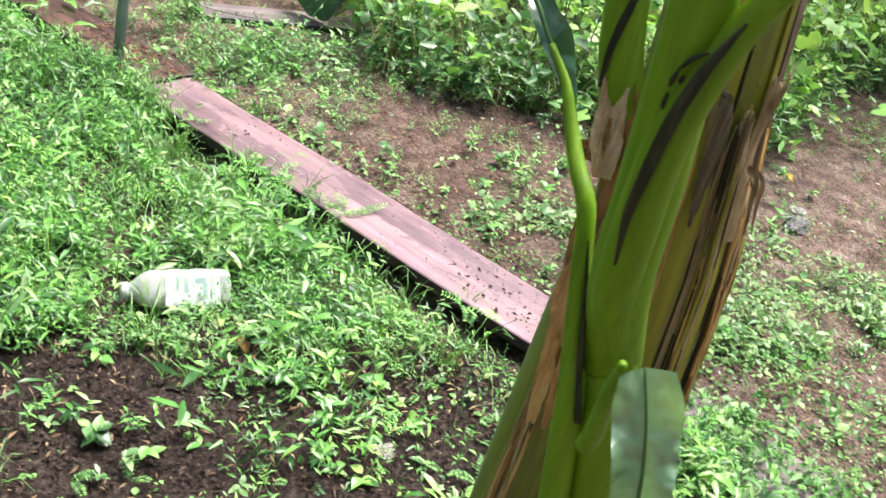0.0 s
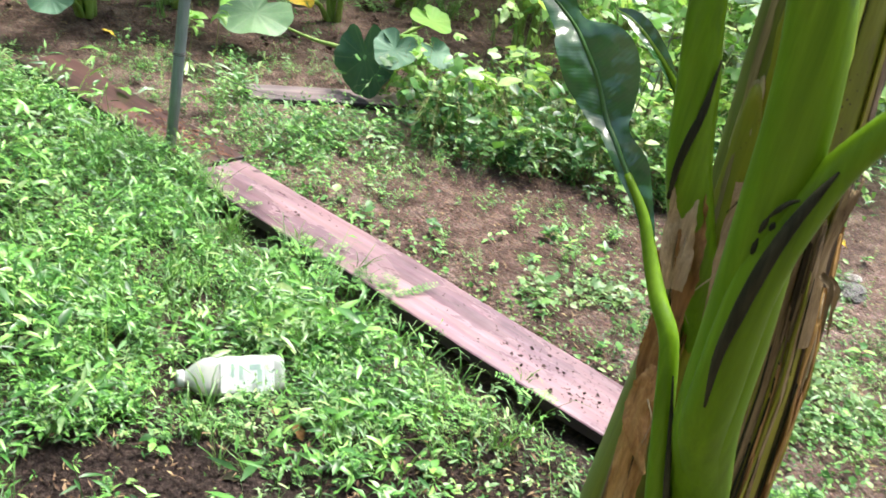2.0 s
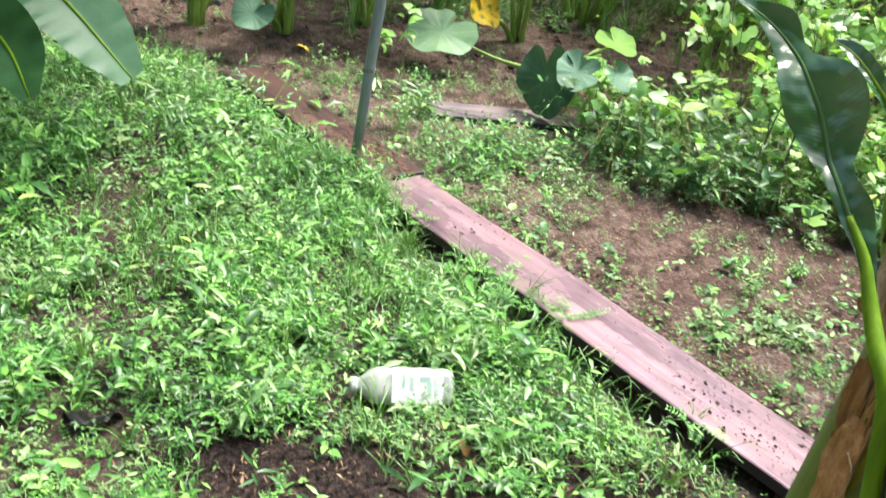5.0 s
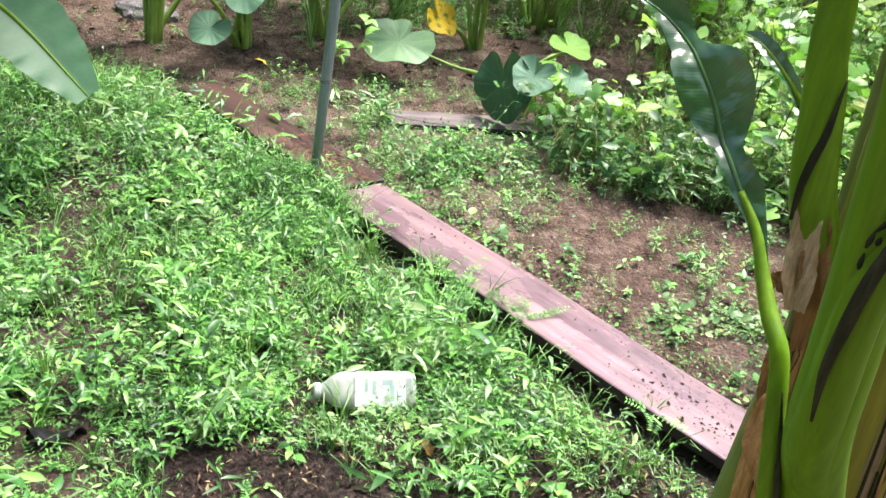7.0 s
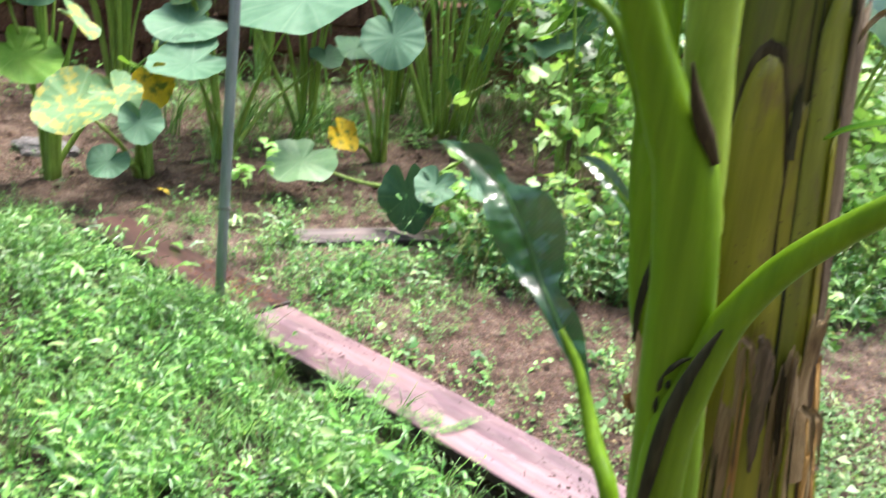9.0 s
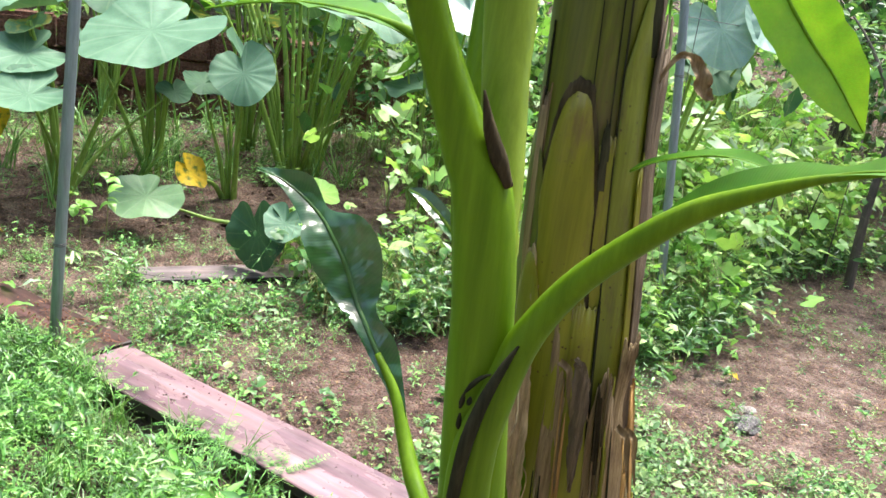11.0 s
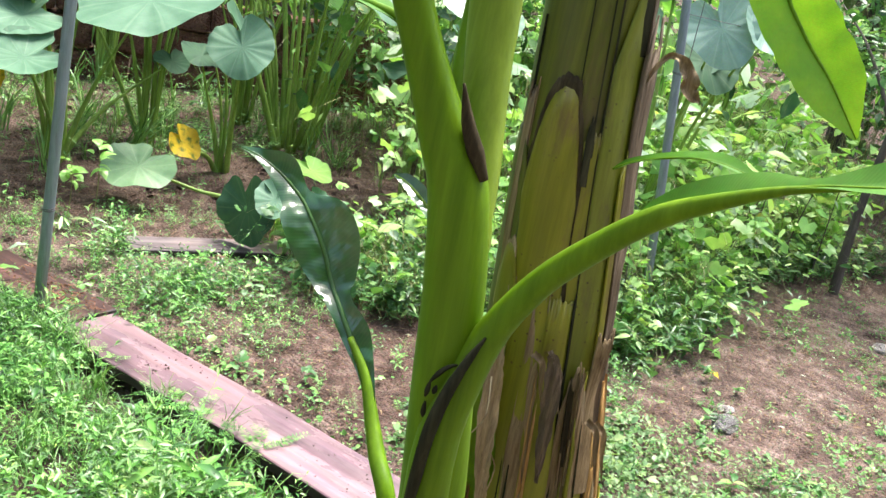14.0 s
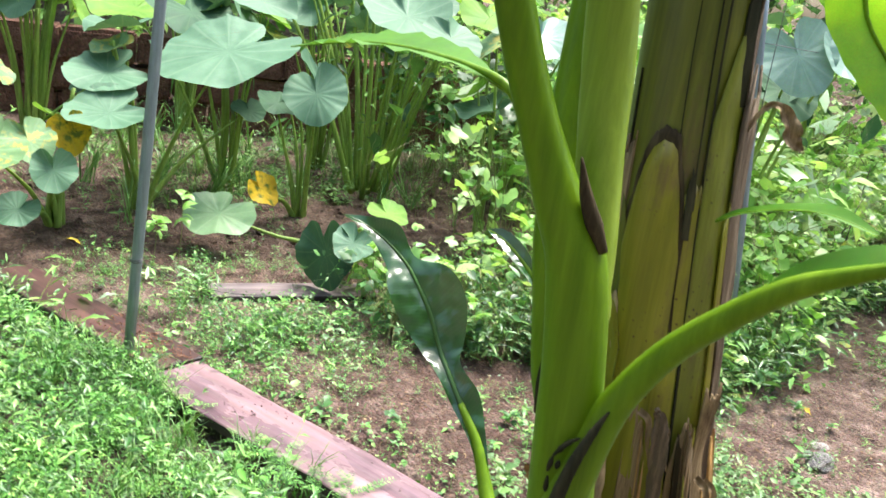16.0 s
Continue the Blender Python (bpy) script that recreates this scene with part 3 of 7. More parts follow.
# ---- planks ----
def plank(name, s0, s1, c0, c1, z, thick, mat, label, yaw=0.0, tilt=0.0, seed=1):
    """A board laid along the walk from s0 to s1 and c0 to c1, its top at z; worn, slightly bowed edges."""
    rng = np.random.default_rng(seed)
    bm = bmesh.new()
    length, width = s1 - s0, c1 - c0
    n = max(8, int(length / 0.08))
    prof = [(-0.5, -1.0), (-0.5, -0.12), (-0.487, -0.02), (-0.47, 0.0), (-0.2, 0.0), (0.0, 0.0), (0.2, 0.0), (0.47, 0.0), (0.487, -0.02), (0.5, -0.12), (0.5, -1.0)]
    ph = rng.uniform(0, 6, 4)
    rows = []
    for i in range(n + 1):
        f = i / n
        x = (f - 0.5) * length
        chew = 0.004 * math.sin(7 * f * length + ph[0]) + rng.normal(0, 0.0012)
        row = []
        for u, w in prof:
            y = u * width + (chew if abs(u) > 0.4 else 0)
            row.append(bm.verts.new((x + (rng.normal(0, 0.006) if i in (0, n) else 0), y, w * thick + 0.004 * math.sin(3 * x + ph[1]) - 0.0003 * abs(u))))
        rows.append(row)
    for a, b in zip(rows, rows[1:]):
        for k in range(len(prof)):
            j = (k + 1) % len(prof)
            bm.faces.new((a[k], b[k], b[j], a[j]))
    bm.faces.new(rows[0])
    bm.faces.new(rows[-1][::-1])
    bmesh.ops.recalc_face_normals(bm, faces=bm.faces)
    # faces off the top get the wet timber darkened for shade
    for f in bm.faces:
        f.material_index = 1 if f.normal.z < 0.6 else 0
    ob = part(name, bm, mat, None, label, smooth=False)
    ob.data.materials.append(M["shaded_wet_flank"])
    c = FOOT + ALONG * (s0 + s1) / 2 + ACROSS * (c0 + c1) / 2
    ob.matrix_world = pose(c[0], c[1], z, tilt, 0, math.degrees(math.atan2(ALONG[1], ALONG[0])) + yaw)
    return tagged(ob, "", name, "planks of the garden walk" if name == "plank" else "blocks under the plank")


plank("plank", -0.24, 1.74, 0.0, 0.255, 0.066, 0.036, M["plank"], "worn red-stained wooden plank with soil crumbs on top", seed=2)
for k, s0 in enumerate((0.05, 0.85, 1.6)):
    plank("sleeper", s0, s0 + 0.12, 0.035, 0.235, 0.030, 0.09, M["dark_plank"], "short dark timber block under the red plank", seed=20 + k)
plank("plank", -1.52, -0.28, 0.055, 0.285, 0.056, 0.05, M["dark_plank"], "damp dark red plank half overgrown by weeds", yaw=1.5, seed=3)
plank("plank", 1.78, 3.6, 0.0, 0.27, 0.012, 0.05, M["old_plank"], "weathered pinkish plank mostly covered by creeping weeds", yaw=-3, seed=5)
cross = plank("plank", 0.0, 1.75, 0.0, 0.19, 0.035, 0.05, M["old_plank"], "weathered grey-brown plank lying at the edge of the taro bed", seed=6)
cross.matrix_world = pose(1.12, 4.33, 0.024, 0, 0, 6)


def crumbs():
    """Soil crumbs and leaf bits on the near plank."""
    v, t = [], []
    rng = np.random.default_rng(5)
    base = np.array([(1, 0, 0), (-0.5, 0.87, 0), (-0.5, -0.87, 0), (0, 0, 0.9)])
    tri = np.array([(0, 1, 3), (1, 2, 3), (2, 0, 3)])
    for k in range(700):
        s = rng.choice([0.85, 1.05, 1.4, 1.55, 1.2, 0.2]) + rng.normal(0, 0.10)
        c = rng.uniform(0.03, 0.23)
        if not -0.2 < s < 1.7:
            continue
        p = FOOT + ALONG * s + ACROSS * c
        a, r = rng.uniform(0, 6.28), rng.uniform(0.001, 0.0028) * rng.choice([1, 1, 1, 2.6])
        q = base * r * rng.uniform(0.6, 1.6, 3)
        q = q @ np.array([[math.cos(a), math.sin(a), 0], [-math.sin(a), math.cos(a), 0], [0, 0, 1]])
        t.append(tri + 4 * len(v))
        v.append(q + (p[0], p[1], 0.0655))
    stuff("soil_crumbs", np.concatenate(v), np.concatenate(t), M["mulch"], "dark soil crumbs scattered on the red plank", "soil")


crumbs()


def rotten_patch():
    """Orange rotten splinters where the two planks meet."""
    rng = np.random.default_rng(15)
    v, t = [], []
    for k in range(460):
        s, c = rng.normal(-0.50, 0.16), rng.normal(0.19, 0.06)
        if not (-0.9 < s < -0.22 and 0.07 < c < 0.28):
            continue
        p = FOOT + ALONG * s + ACROSS * c
        a, l, w = rng.normal(math.atan2(ALONG[1], ALONG[0]), 0.5), rng.uniform(0.006, 0.03), rng.uniform(0.002, 0.006)
        d, e = np.array((math.cos(a), math.sin(a), 0)) * l / 2, np.array((-math.sin(a), math.cos(a), 0)) * w / 2
        q = np.array([-d - e, -d + e, d + e * 0.4, d - e * 0.4]) + (p[0], p[1], 0.059)
        q[:, 2] += rng.uniform(-0.001, 0.007, 4)
        t.append(np.array([(0, 3, 2), (0, 2, 1)]) + 4 * len(v))
        v.append(q)
    stuff("wood_splinters", np.concatenate(v), np.concatenate(t), M["rot"], "orange rotten splinters on the damp plank", "splinters")


rotten_patch()


# ---- poles and wire ----
def pipe(at, top, radius, label, ring=None):
    ob = thing("pole", at, label, "pole", "metal pipes in the garden")
    bm = bmesh.new()
    end = np.array(top) - at
    tube(bm, [(0, 0, -0.1), end * 0.5, end], [radius, radius], 6, 18)
    part("shaft", bm, M["pole"], ob)
    bm = bmesh.new()
    tube(bm, [end, end + (0, 0, 0.012)], [radius * 1.12, radius * 0.8], 4, 18)
    part("end_cap", bm, M["pole"], ob)
    for z in ring or ():
        bm = bmesh.new()
        f = z / end[2]
        for k in range(2):
            c = end * f + np.array((0, 0, 0.006 * k))
            loop = [c + (radius + 0.002) * np.array((math.cos(a), math.sin(a), 0.15 * math.sin(a + k))) for a in np.linspace(0, 2 * math.pi, 13)]
            tube(bm, loop, [0.0018, 0.0018], 26, 6, cap=True)
        part("wire_tie", bm, M["wire"], ob, "thin dark wire wound round the pipe")
    return ob


pipe((-0.073, 3.404, 0.0), (-0.005, 3.43, 1.95), 0.0205, "upright grey galvanised steel pipe standing in weeds", (0.43,))
pipe((2.70, 3.60, 0.0), (2.545, 3.83, 1.95), 0.021, "grey steel pipe behind the banana plant", (1.25,))


def strand(points, radius, mat, label, name="wire"):
    ob = thing(name, points[0], label, "wire")
    bm = bmesh.new()
    tube(bm, points, [radius, radius], 20, 6, at=points[0])
    part("strand", bm, mat, ob)


strand([(-0.058, 3.41, 0.43), (0.2, 3.66, 0.24), (0.5, 3.98, 0.10), (0.80, 4.22, 0.045)], 0.0016, M["wire"], "thin wire running from the pipe down to the ground")
strand([(2.575, 3.80, 1.52), (3.4, 3.95, 1.50), (4.4, 4.15, 1.53)], 0.0018, M["wire"], "thin fence wire fixed to the steel pipe")
strand([(2.72, 3.86, 1.95), (2.72, 3.86, 1.2), (2.735, 3.85, 0.5), (2.73, 3.85, 0.02)], 0.0022, M["wire"], "thin dark upright fence wire")


# ---- banana plant ----
def shell(bm, axis, radius, a0, a1, z0, z1, peak=0.0, flare=0.0, seed=0, n=26, seg=14, ragged=0.0, thick=0.0025, crinkle=0.0, crest=0.5, power=2.2):
    """A leaf sheath clasping the stem from angle a0 to a1 and z0 to z1, its top drawn up to a point or torn."""
    rng = np.random.default_rng(seed)
    jag = rng.normal(0, 1, seg + 1)
    outer, inner = [], []
    for i in range(n + 1):
        ro, ri = [], []
        for k in range(seg + 1):
            f = k / seg
            wob = 1.8 * math.sin(6.1 * (z0 + (z1 - z0) * i / n) + 1.7 * seed) + 1.1 * math.sin(17 * (z1 - z0) * i / n + 2.9 * seed)
            a = radians(a0 + (a1 - a0) * f + wob * min(1.0, (a1 - a0) / 12))
            g = 0.5 * f / crest if f < crest else 0.5 + 0.5 * (f - crest) / (1 - crest)
            crown = 1 - abs(2 * g - 1) ** power
            top = z1 - peak * (1 - crown) + ragged * jag[k]
            z = z0 + (top - z0) * i / n
            c = axis(z)
            r = radius(z) + flare * (i / n) ** 4 + 0.0012 * math.sin(5 * a + 9 * z + seed) + crinkle * noise.noise(Vector((a * 5.0, z * 13.0, seed * 3.1)))
            d = np.array((math.cos(a), math.sin(a), 0))
            ro.append(bm.verts.new((*(c[:2] + r * d[:2]), z)))
            ri.append(bm.verts.new((*(c[:2] + (r - thick) * d[:2]), z)))
        outer.append(ro)
        inner.append(ri)
    for g in (outer, inner):
        for p, q in zip(g, g[1:]):
            for k in range(seg):
                bm.faces.new((p[k], p[k + 1], q[k + 1], q[k]) if g is outer else (p[k + 1], p[k], q[k], q[k + 1]))
    for k in range(seg):
        bm.faces.new((outer[-1][k], outer[-1][k + 1], inner[-1][k + 1], inner[-1][k]))
    for e in (0, seg):
        for i in range(n):
            bm.faces.new((outer[i][e], outer[i + 1][e], inner[i + 1][e], inner[i][e]))
    return bm


HUSKS = [
    [(0.453, 0.696, 1.262), (0.452, 0.688, 1.235), (0.453, 0.674, 1.190), (0.458, 0.662, 1.135)],
    [(0.458, 0.668, 1.150), (0.446, 0.682, 1.158), (0.438, 0.690, 1.153)],
    [(0.464, 0.648, 1.045), (0.455, 0.640, 1.018), (0.450, 0.630, 0.980), (0.462, 0.604, 0.936)],
    [(0.464, 0.674, 1.01), (0.473, 0.664, 0.900), (0.472, 0.652, 0.80)],
    [(0.492, 0.658, 1.262), (0.494, 0.650, 1.215), (0.497, 0.640, 1.130), (0.505, 0.632, 1.06)],
    [(0.545, 0.640, 1.255), (0.552, 0.634, 1.235), (0.558, 0.634, 1.17), (0.565, 0.636, 1.10)],
    [(0.459, 0.690, 1.255), (0.464, 0.680, 1.215), (0.470, 0.668, 1.160), (0.474, 0.660, 1.09)],
    [(0.478, 0.668, 1.01), (0.486, 0.654, 0.91), (0.486, 0.642, 0.80)],
    [(0.460, 0.676, 1.10), (0.462, 0.670, 1.05), (0.468, 0.662, 0.98)],
]


def banana_plant():
    base = np.array((0.60, 0.72, 0.0))
    ob = thing("banana_plant", base, "young banana plant with green petioles and dry brown sheaths", "banana plant")
    line = np.array([(0.60, 0.72, -0.05), (0.60, 0.72, 0.5), (0.598, 0.724, 1.03), (0.584, 0.729, 1.23), (0.568, 0.735, 1.43), (0.562, 0.746, 1.61), (0.55, 0.76, 2.1)]) - base

    def axis(z):
        return np.array([np.interp(z, line[:, 2], line[:, 0]), np.interp(z, line[:, 2], line[:, 1])])

    def radius(z):
        return float(np.interp(z, (0, 0.6, 0.95, 1.2, 1.45, 1.7, 2.1), (0.13, 0.105, 0.085, 0.067, 0.060, 0.055, 0.048)))

    bm = bmesh.new()
    zs = np.linspace(-0.05, 2.1, 40)
    rings = []
    for z in zs:
        c, r = axis(z), radius(max(z, 0))
        rings.append([bm.verts.new((c[0] + r * (1 + 0.02 * math.sin(3 * a + 2 * z)) * math.cos(a), c[1] + r * math.sin(a), z)) for a in np.linspace(0, 2 * math.pi, 28, endpoint=False)])
    for p, q in zip(rings, rings[1:]):
        for k in range(28):
            bm.faces.new((p[k], p[(k + 1) % 28], q[(k + 1) % 28], q[k]))
    bm.faces.new(rings[-1])
    part("pseudostem", bm, M["pseudostem"], ob, "yellow-green streaked stem of clasping sheaths")

    # Angles about the stem: the viewer's side lies near 238 degrees.
    def sheath(name, mat, a0, a1, z0, z1, lift, label="", **kw):
        if name.startswith("dry"):
            kw.setdefault("crinkle", 0.006)
            lift += 0.004
        bm = bmesh.new()
        shell(bm, axis, lambda z: radius(z) + lift, a0, a1, z0, z1, **kw)
        return part(name, bm, mat, ob, label)

    # upper stem: arched yellow panel, its dried rim, and the strips beside it
    sheath("leaf_sheath", M["pseudostem"], 150, 200, 0.5, 1.47, 0.003, seed=3, peak=0.06)
    sheath("sheath_edge", M["stain"], 195, 256.5, 1.30, 1.533, 0.0036, "dark dried rim of the sheath", peak=0.115, crest=0.58, power=2.6, seed=1, ragged=0.003, seg=30, crinkle=0.0015)
    sheath("sheath_edge", M["scorch_gap"], 253.5, 260, 1.425, 1.492, 0.0062, "blackened blotch beside the arch", seed=1, ragged=0.006, seg=10, peak=0.02)
    sheath("leaf_sheath", M["sheath"], 198, 253.5, 0.9, 1.519, 0.0048, "yellow sheath with a dark arched top", peak=0.12, crest=0.58, power=2.6, seed=1, seg=30, ragged=0.0015)
    sheath("dry_sheath", M["sheath"], 251, 266, 0.9, 1.475, -0.001, "brown spotted strip of sheath", seed=8, ragged=0.004, crinkle=0.001)
    sheath("sheath_edge", M["scorch_gap"], 254, 259, 1.455, 1.480, 0.0056, seed=18, ragged=0.006, peak=0.015)
    sheath("sheath_edge", M["scorch_gap"], 265.2, 266.4, 1.15, 1.66, 0.0044, seed=19, ragged=0.01)
    sheath("leaf_sheath", M["olive_sheath"], 266, 302, 0.6, 1.645, 0.004, "pale green strip of sheath with dark dots", seed=2, peak=0.10, crest=0.85, power=1.5)
    sheath("sheath_edge", M["scorch_gap"], 288, 304, 1.56, 1.70, 0.0034, seed=29, ragged=0.012, peak=0.05, crest=0.8)
    sheath("dry_sheath", M["brown_husk"], 299, 340, 0.4, 1.57, 0.003, "dry brown papery sheath", seed=4, ragged=0.02, flare=0.004)
    sheath("dry_sheath", M["brown_husk"], 304, 322, 1.2, 1.80, 0.001, "dry brown papery sheath", seed=5, ragged=0.015)
    sheath("dry_sheath", M["husk"], 184, 193, 1.1, 1.50, 0.000, "tan dried margin of a sheath", seed=24, ragged=0.012, crinkle=0.002)
    sheath("sheath_edge", M["scorch_gap"], 182.6, 184.2, 1.1, 1.56, 0.0034, seed=25, ragged=0.01)
    sheath("sheath_edge", M["scorch_gap"], 238, 239, 1.52, 1.85, 0.002, seed=16, ragged=0.01)
    sheath("sheath_edge", M["scorch_gap"], 258, 259, 1.48, 1.85, 0.002, seed=26, ragged=0.01)
    # lower stem: green sheath flanks, orange and tan layers torn open
    sheath("leaf_sheath", M["pseudostem"], 120, 184, 0.1, 1.14, 0.013, "olive-green outer sheath with a dark margin", seed=31, peak=0.12, crest=0.3, power=1.6)
    sheath("sheath_edge", M["scorch_gap"], 183.5, 187, 0.3, 1.06, 0.0125, seed=32, ragged=0.01)
    sheath("dry_sheath", M["rust_husk"], 186, 200, 0.2, 1.10, 0.004, "orange-brown torn sheath", seed=6, ragged=0.03, flare=0.010)
    sheath("dry_sheath", M["husk"], 226, 246, 0.2, 1.30, 0.003, "tan layered dry sheath", seed=11, ragged=0.02, peak=0.06, crest=0.3)
    sheath("leaf_sheath", M["sheath"], 245, 265, 0.2, 1.30, 0.006, "olive-yellow sheath running down the stem", seed=13, ragged=0.004)
    sheath("sheath_edge", M["scorch_gap"], 264, 266, 0.5, 1.30, 0.007, seed=33, ragged=0.01)
    sheath("dry_sheath", M["husk"], 264, 289, 0.2, 1.222, 0.001, "dark shredded hollow under a torn sheath", seed=10, ragged=0.012, flare=0.006, peak=0.03)
    sheath("leaf_sheath", M["sheath"], 283, 293, 0.2, 1.205, 0.009, "narrow yellow strip of sheath", seed=12, ragged=0.012)
    sheath("dry_sheath", M["husk"], 287, 301, 1.08, 1.268, 0.008, "tan papery flap with a torn end", seed=17, ragged=0.006, flare=0.010)
    sheath("leaf_sheath", M["sheath"], 292, 299, 0.9, 1.44, 0.008, "narrow yellow strip of sheath", seed=14, ragged=0.01)
    # narrow torn strips of old sheaths, overlapping, with ragged ends
    rng = np.random.default_rng(77)
    sheath("leaf_sheath", M["pseudostem"], 199, 236, 0.1, 0.97, 0.0145, "olive-green sheath low on the stem", seed=41, peak=0.10, crest=0.6)
    for k in range(96):
        left = k % 5 < 2
        a0 = rng.uniform(186, 202) if left else rng.choice([rng.uniform(226, 244), rng.uniform(266, 284), rng.uniform(292, 320)], p=[0.35, 0.35, 0.3])
        z1 = rng.uniform(0.72, 1.12) if left else rng.uniform(0.75, 1.22)
        kind = rng.choice(["husk", "rust_husk", "sheath"], p=[0.4, 0.5, 0.1] if left else [0.35, 0.3, 0.35])
        wide = rng.uniform(3, 9) if a0 > 290 else rng.uniform(0.8, 3.2)
        sheath("dry_strip", M[kind], a0, a0 + wide, z1 - rng.uniform(0.2, 0.7), z1, rng.uniform(0.005, 0.012), seed=200 + k, ragged=0.014, flare=rng.uniform(-0.001, 0.005), n=14, seg=3)
    for k in range(16):
        a0 = rng.choice([190, 196, 200, 230, 240, 268, 276, 284, 300]) + rng.normal(0, 3)
        z1 = rng.uniform(0.8, 1.24)
        sheath("dark_fibre", M["scorch_gap"], a0, a0 + rng.uniform(0.4, 1.2), z1 - rng.uniform(0.12, 0.4), z1, rng.uniform(0.010, 0.0155), seed=360 + k, ragged=0.01, n=12, seg=2)
    # hollow of dark shreds under a torn tip
    for k in range(14):
        a0 = rng.normal(275, 5.5)
        z1 = 1.232 - 0.003 * abs(a0 - 275) - abs(rng.normal(0, 0.008))
        sheath("dark_shred", M["stain" if k % 3 else "husk"], a0, a0 + rng.uniform(0.8, 2.2), z1 - rng.uniform(0.06, 0.13), z1, rng.uniform(0.012, 0.017), seed=430 + k, ragged=0.006, n=10, seg=2)
    sheath("leaf_sheath", M["sheath"], 180, 210, 0.8, 1.345, 0.006, "yellowish sheath with a brown tip", peak=0.05, seed=21, crinkle=0.002)
    sheath("sheath_edge", M["husk"], 180.5, 209.5, 1.27, 1.354, 0.0052, "brown dried tip of the sheath", peak=0.05, seed=21, ragged=0.006)

    # papery husk pieces peeling off the front of the stem
    def husk(mat, pts, widths, label, seed, fold=0.35):
        bm = bmesh.new()
        blade(bm, pts, widths, (-0.45, -0.85, 0.25), n=26, across=5, fold=fold, ripple=0.45, waves=2.3, at=base, phase=seed)
        r = np.random.default_rng(seed)
        for v in bm.verts:
            v.co += Vector(r.normal(0, 0.0008, 3))
        part("husk_piece", bm, M[mat], ob, label)

    husk("husk", HUSKS[0], [0.004, 0.012, 0.014, 0.016, 0.010], "curled tan husk", 1, 0.7)
    husk("rust_husk", HUSKS[6], [0.003, 0.012, 0.014, 0.012, 0.006], "curled orange-brown husk", 11, 0.5)
    husk("rust_husk", HUSKS[1], [0.012, 0.011, 0.009, 0.006], "brown husk stub sticking out", 2)
    husk("rust_husk", HUSKS[2], [0.007, 0.013, 0.015, 0.011, 0.002], "papery light brown husk flap", 3, -0.3)
    husk("rust_husk", HUSKS[3], [0.005, 0.009, 0.010, 0.006], "orange fibrous strip", 4)
    husk("rust_husk", HUSKS[7], [0.004, 0.006, 0.007, 0.004], "orange fibrous strip", 14)
    husk("rust_husk", HUSKS[8], [0.006, 0.010, 0.010, 0.004], "orange-brown torn husk", 15)
    husk("husk", HUSKS[4], [0.006, 0.009, 0.010, 0.008, 0.004], "grey-brown dry strip", 5)
    husk("brown_husk", HUSKS[5], [0.003, 0.007, 0.009, 0.007, 0.002], "dark shredded husk hollow", 6, -0.4)
    # loose fibres hanging off the husks
    for k in range(14):
        p = np.array(HUSKS[(0, 2, 4, 6, 8)[k % 5]][k % 3]) + rng.normal(0, 0.006, 3)
        q = p + (rng.normal(0, 0.018), -abs(rng.normal(0.008, 0.006)), -rng.uniform(0.02, 0.07))
        bm = bmesh.new()
        tube(bm, [p, (p + q) / 2 + rng.normal(0, 0.008, 3), q], [0.0011, 0.0005], 8, 4, at=base)
        part("fibre", bm, M["husk" if k % 3 else "scorch_gap"], ob)

    def stalk(name, mat, pts, radii, label="", parent=ob, n=24, seg=14, **kw):
        bm = bmesh.new()
        tube(bm, pts, radii, n, seg, at=base, **kw)
        return part(name, bm, mat, parent, label)

    # front shoot: one thick sheath that leads into a petiole, a second one beside it, and a third bending off
    stalk("shoot_stem", M["petiole"], [(0.5437, 0.409, -0.02), (0.465, 0.399, 0.5), (0.3811, 0.3882, 1.0326), (0.3685, 0.397, 1.1061), (0.340, 0.383, 1.189), (0.331, 0.378, 1.271), (0.319, 0.372, 1.36), (0.312, 0.371, 1.43), (0.303, 0.376, 1.490), (0.291, 0.381, 1.517), (0.279, 0.386, 1.545), (0.266, 0.389, 1.575), (0.248, 0.391, 1.62), (0.22, 0.386, 1.70), (0.17, 0.37, 1.86)],
          [0.036, 0.030, 0.0225, 0.0235, 0.0240, 0.0235, 0.0215, 0.0205, 0.0195, 0.0165, 0.0140, 0.0125, 0.0120, 0.0115, 0.011], "smooth bright green shoot stem leading into a petiole", n=64, seg=20)
    stalk("petiole", M["pale_petiole"], [(0.315, 0.372, 1.40), (0.3165, 0.375, 1.455), (0.320, 0.385, 1.492), (0.321, 0.400, 1.536), (0.320, 0.418, 1.604), (0.310, 0.423, 1.70), (0.29, 0.43, 1.86)], [0.010, 0.0165, 0.0165, 0.017, 0.0178, 0.0165, 0.014], "pale green channelled petiole", groove=0.25, n=30)
    stalk("petiole_edge_gap", M["stain"], [(0.2895, 0.3655, 1.556), (0.2965, 0.3650, 1.534), (0.3045, 0.3625, 1.516), (0.3125, 0.3600, 1.500)], [0.0008, 0.0042, 0.0056, 0.0030], "brown scorched margin of the petiole", n=16, seg=10)
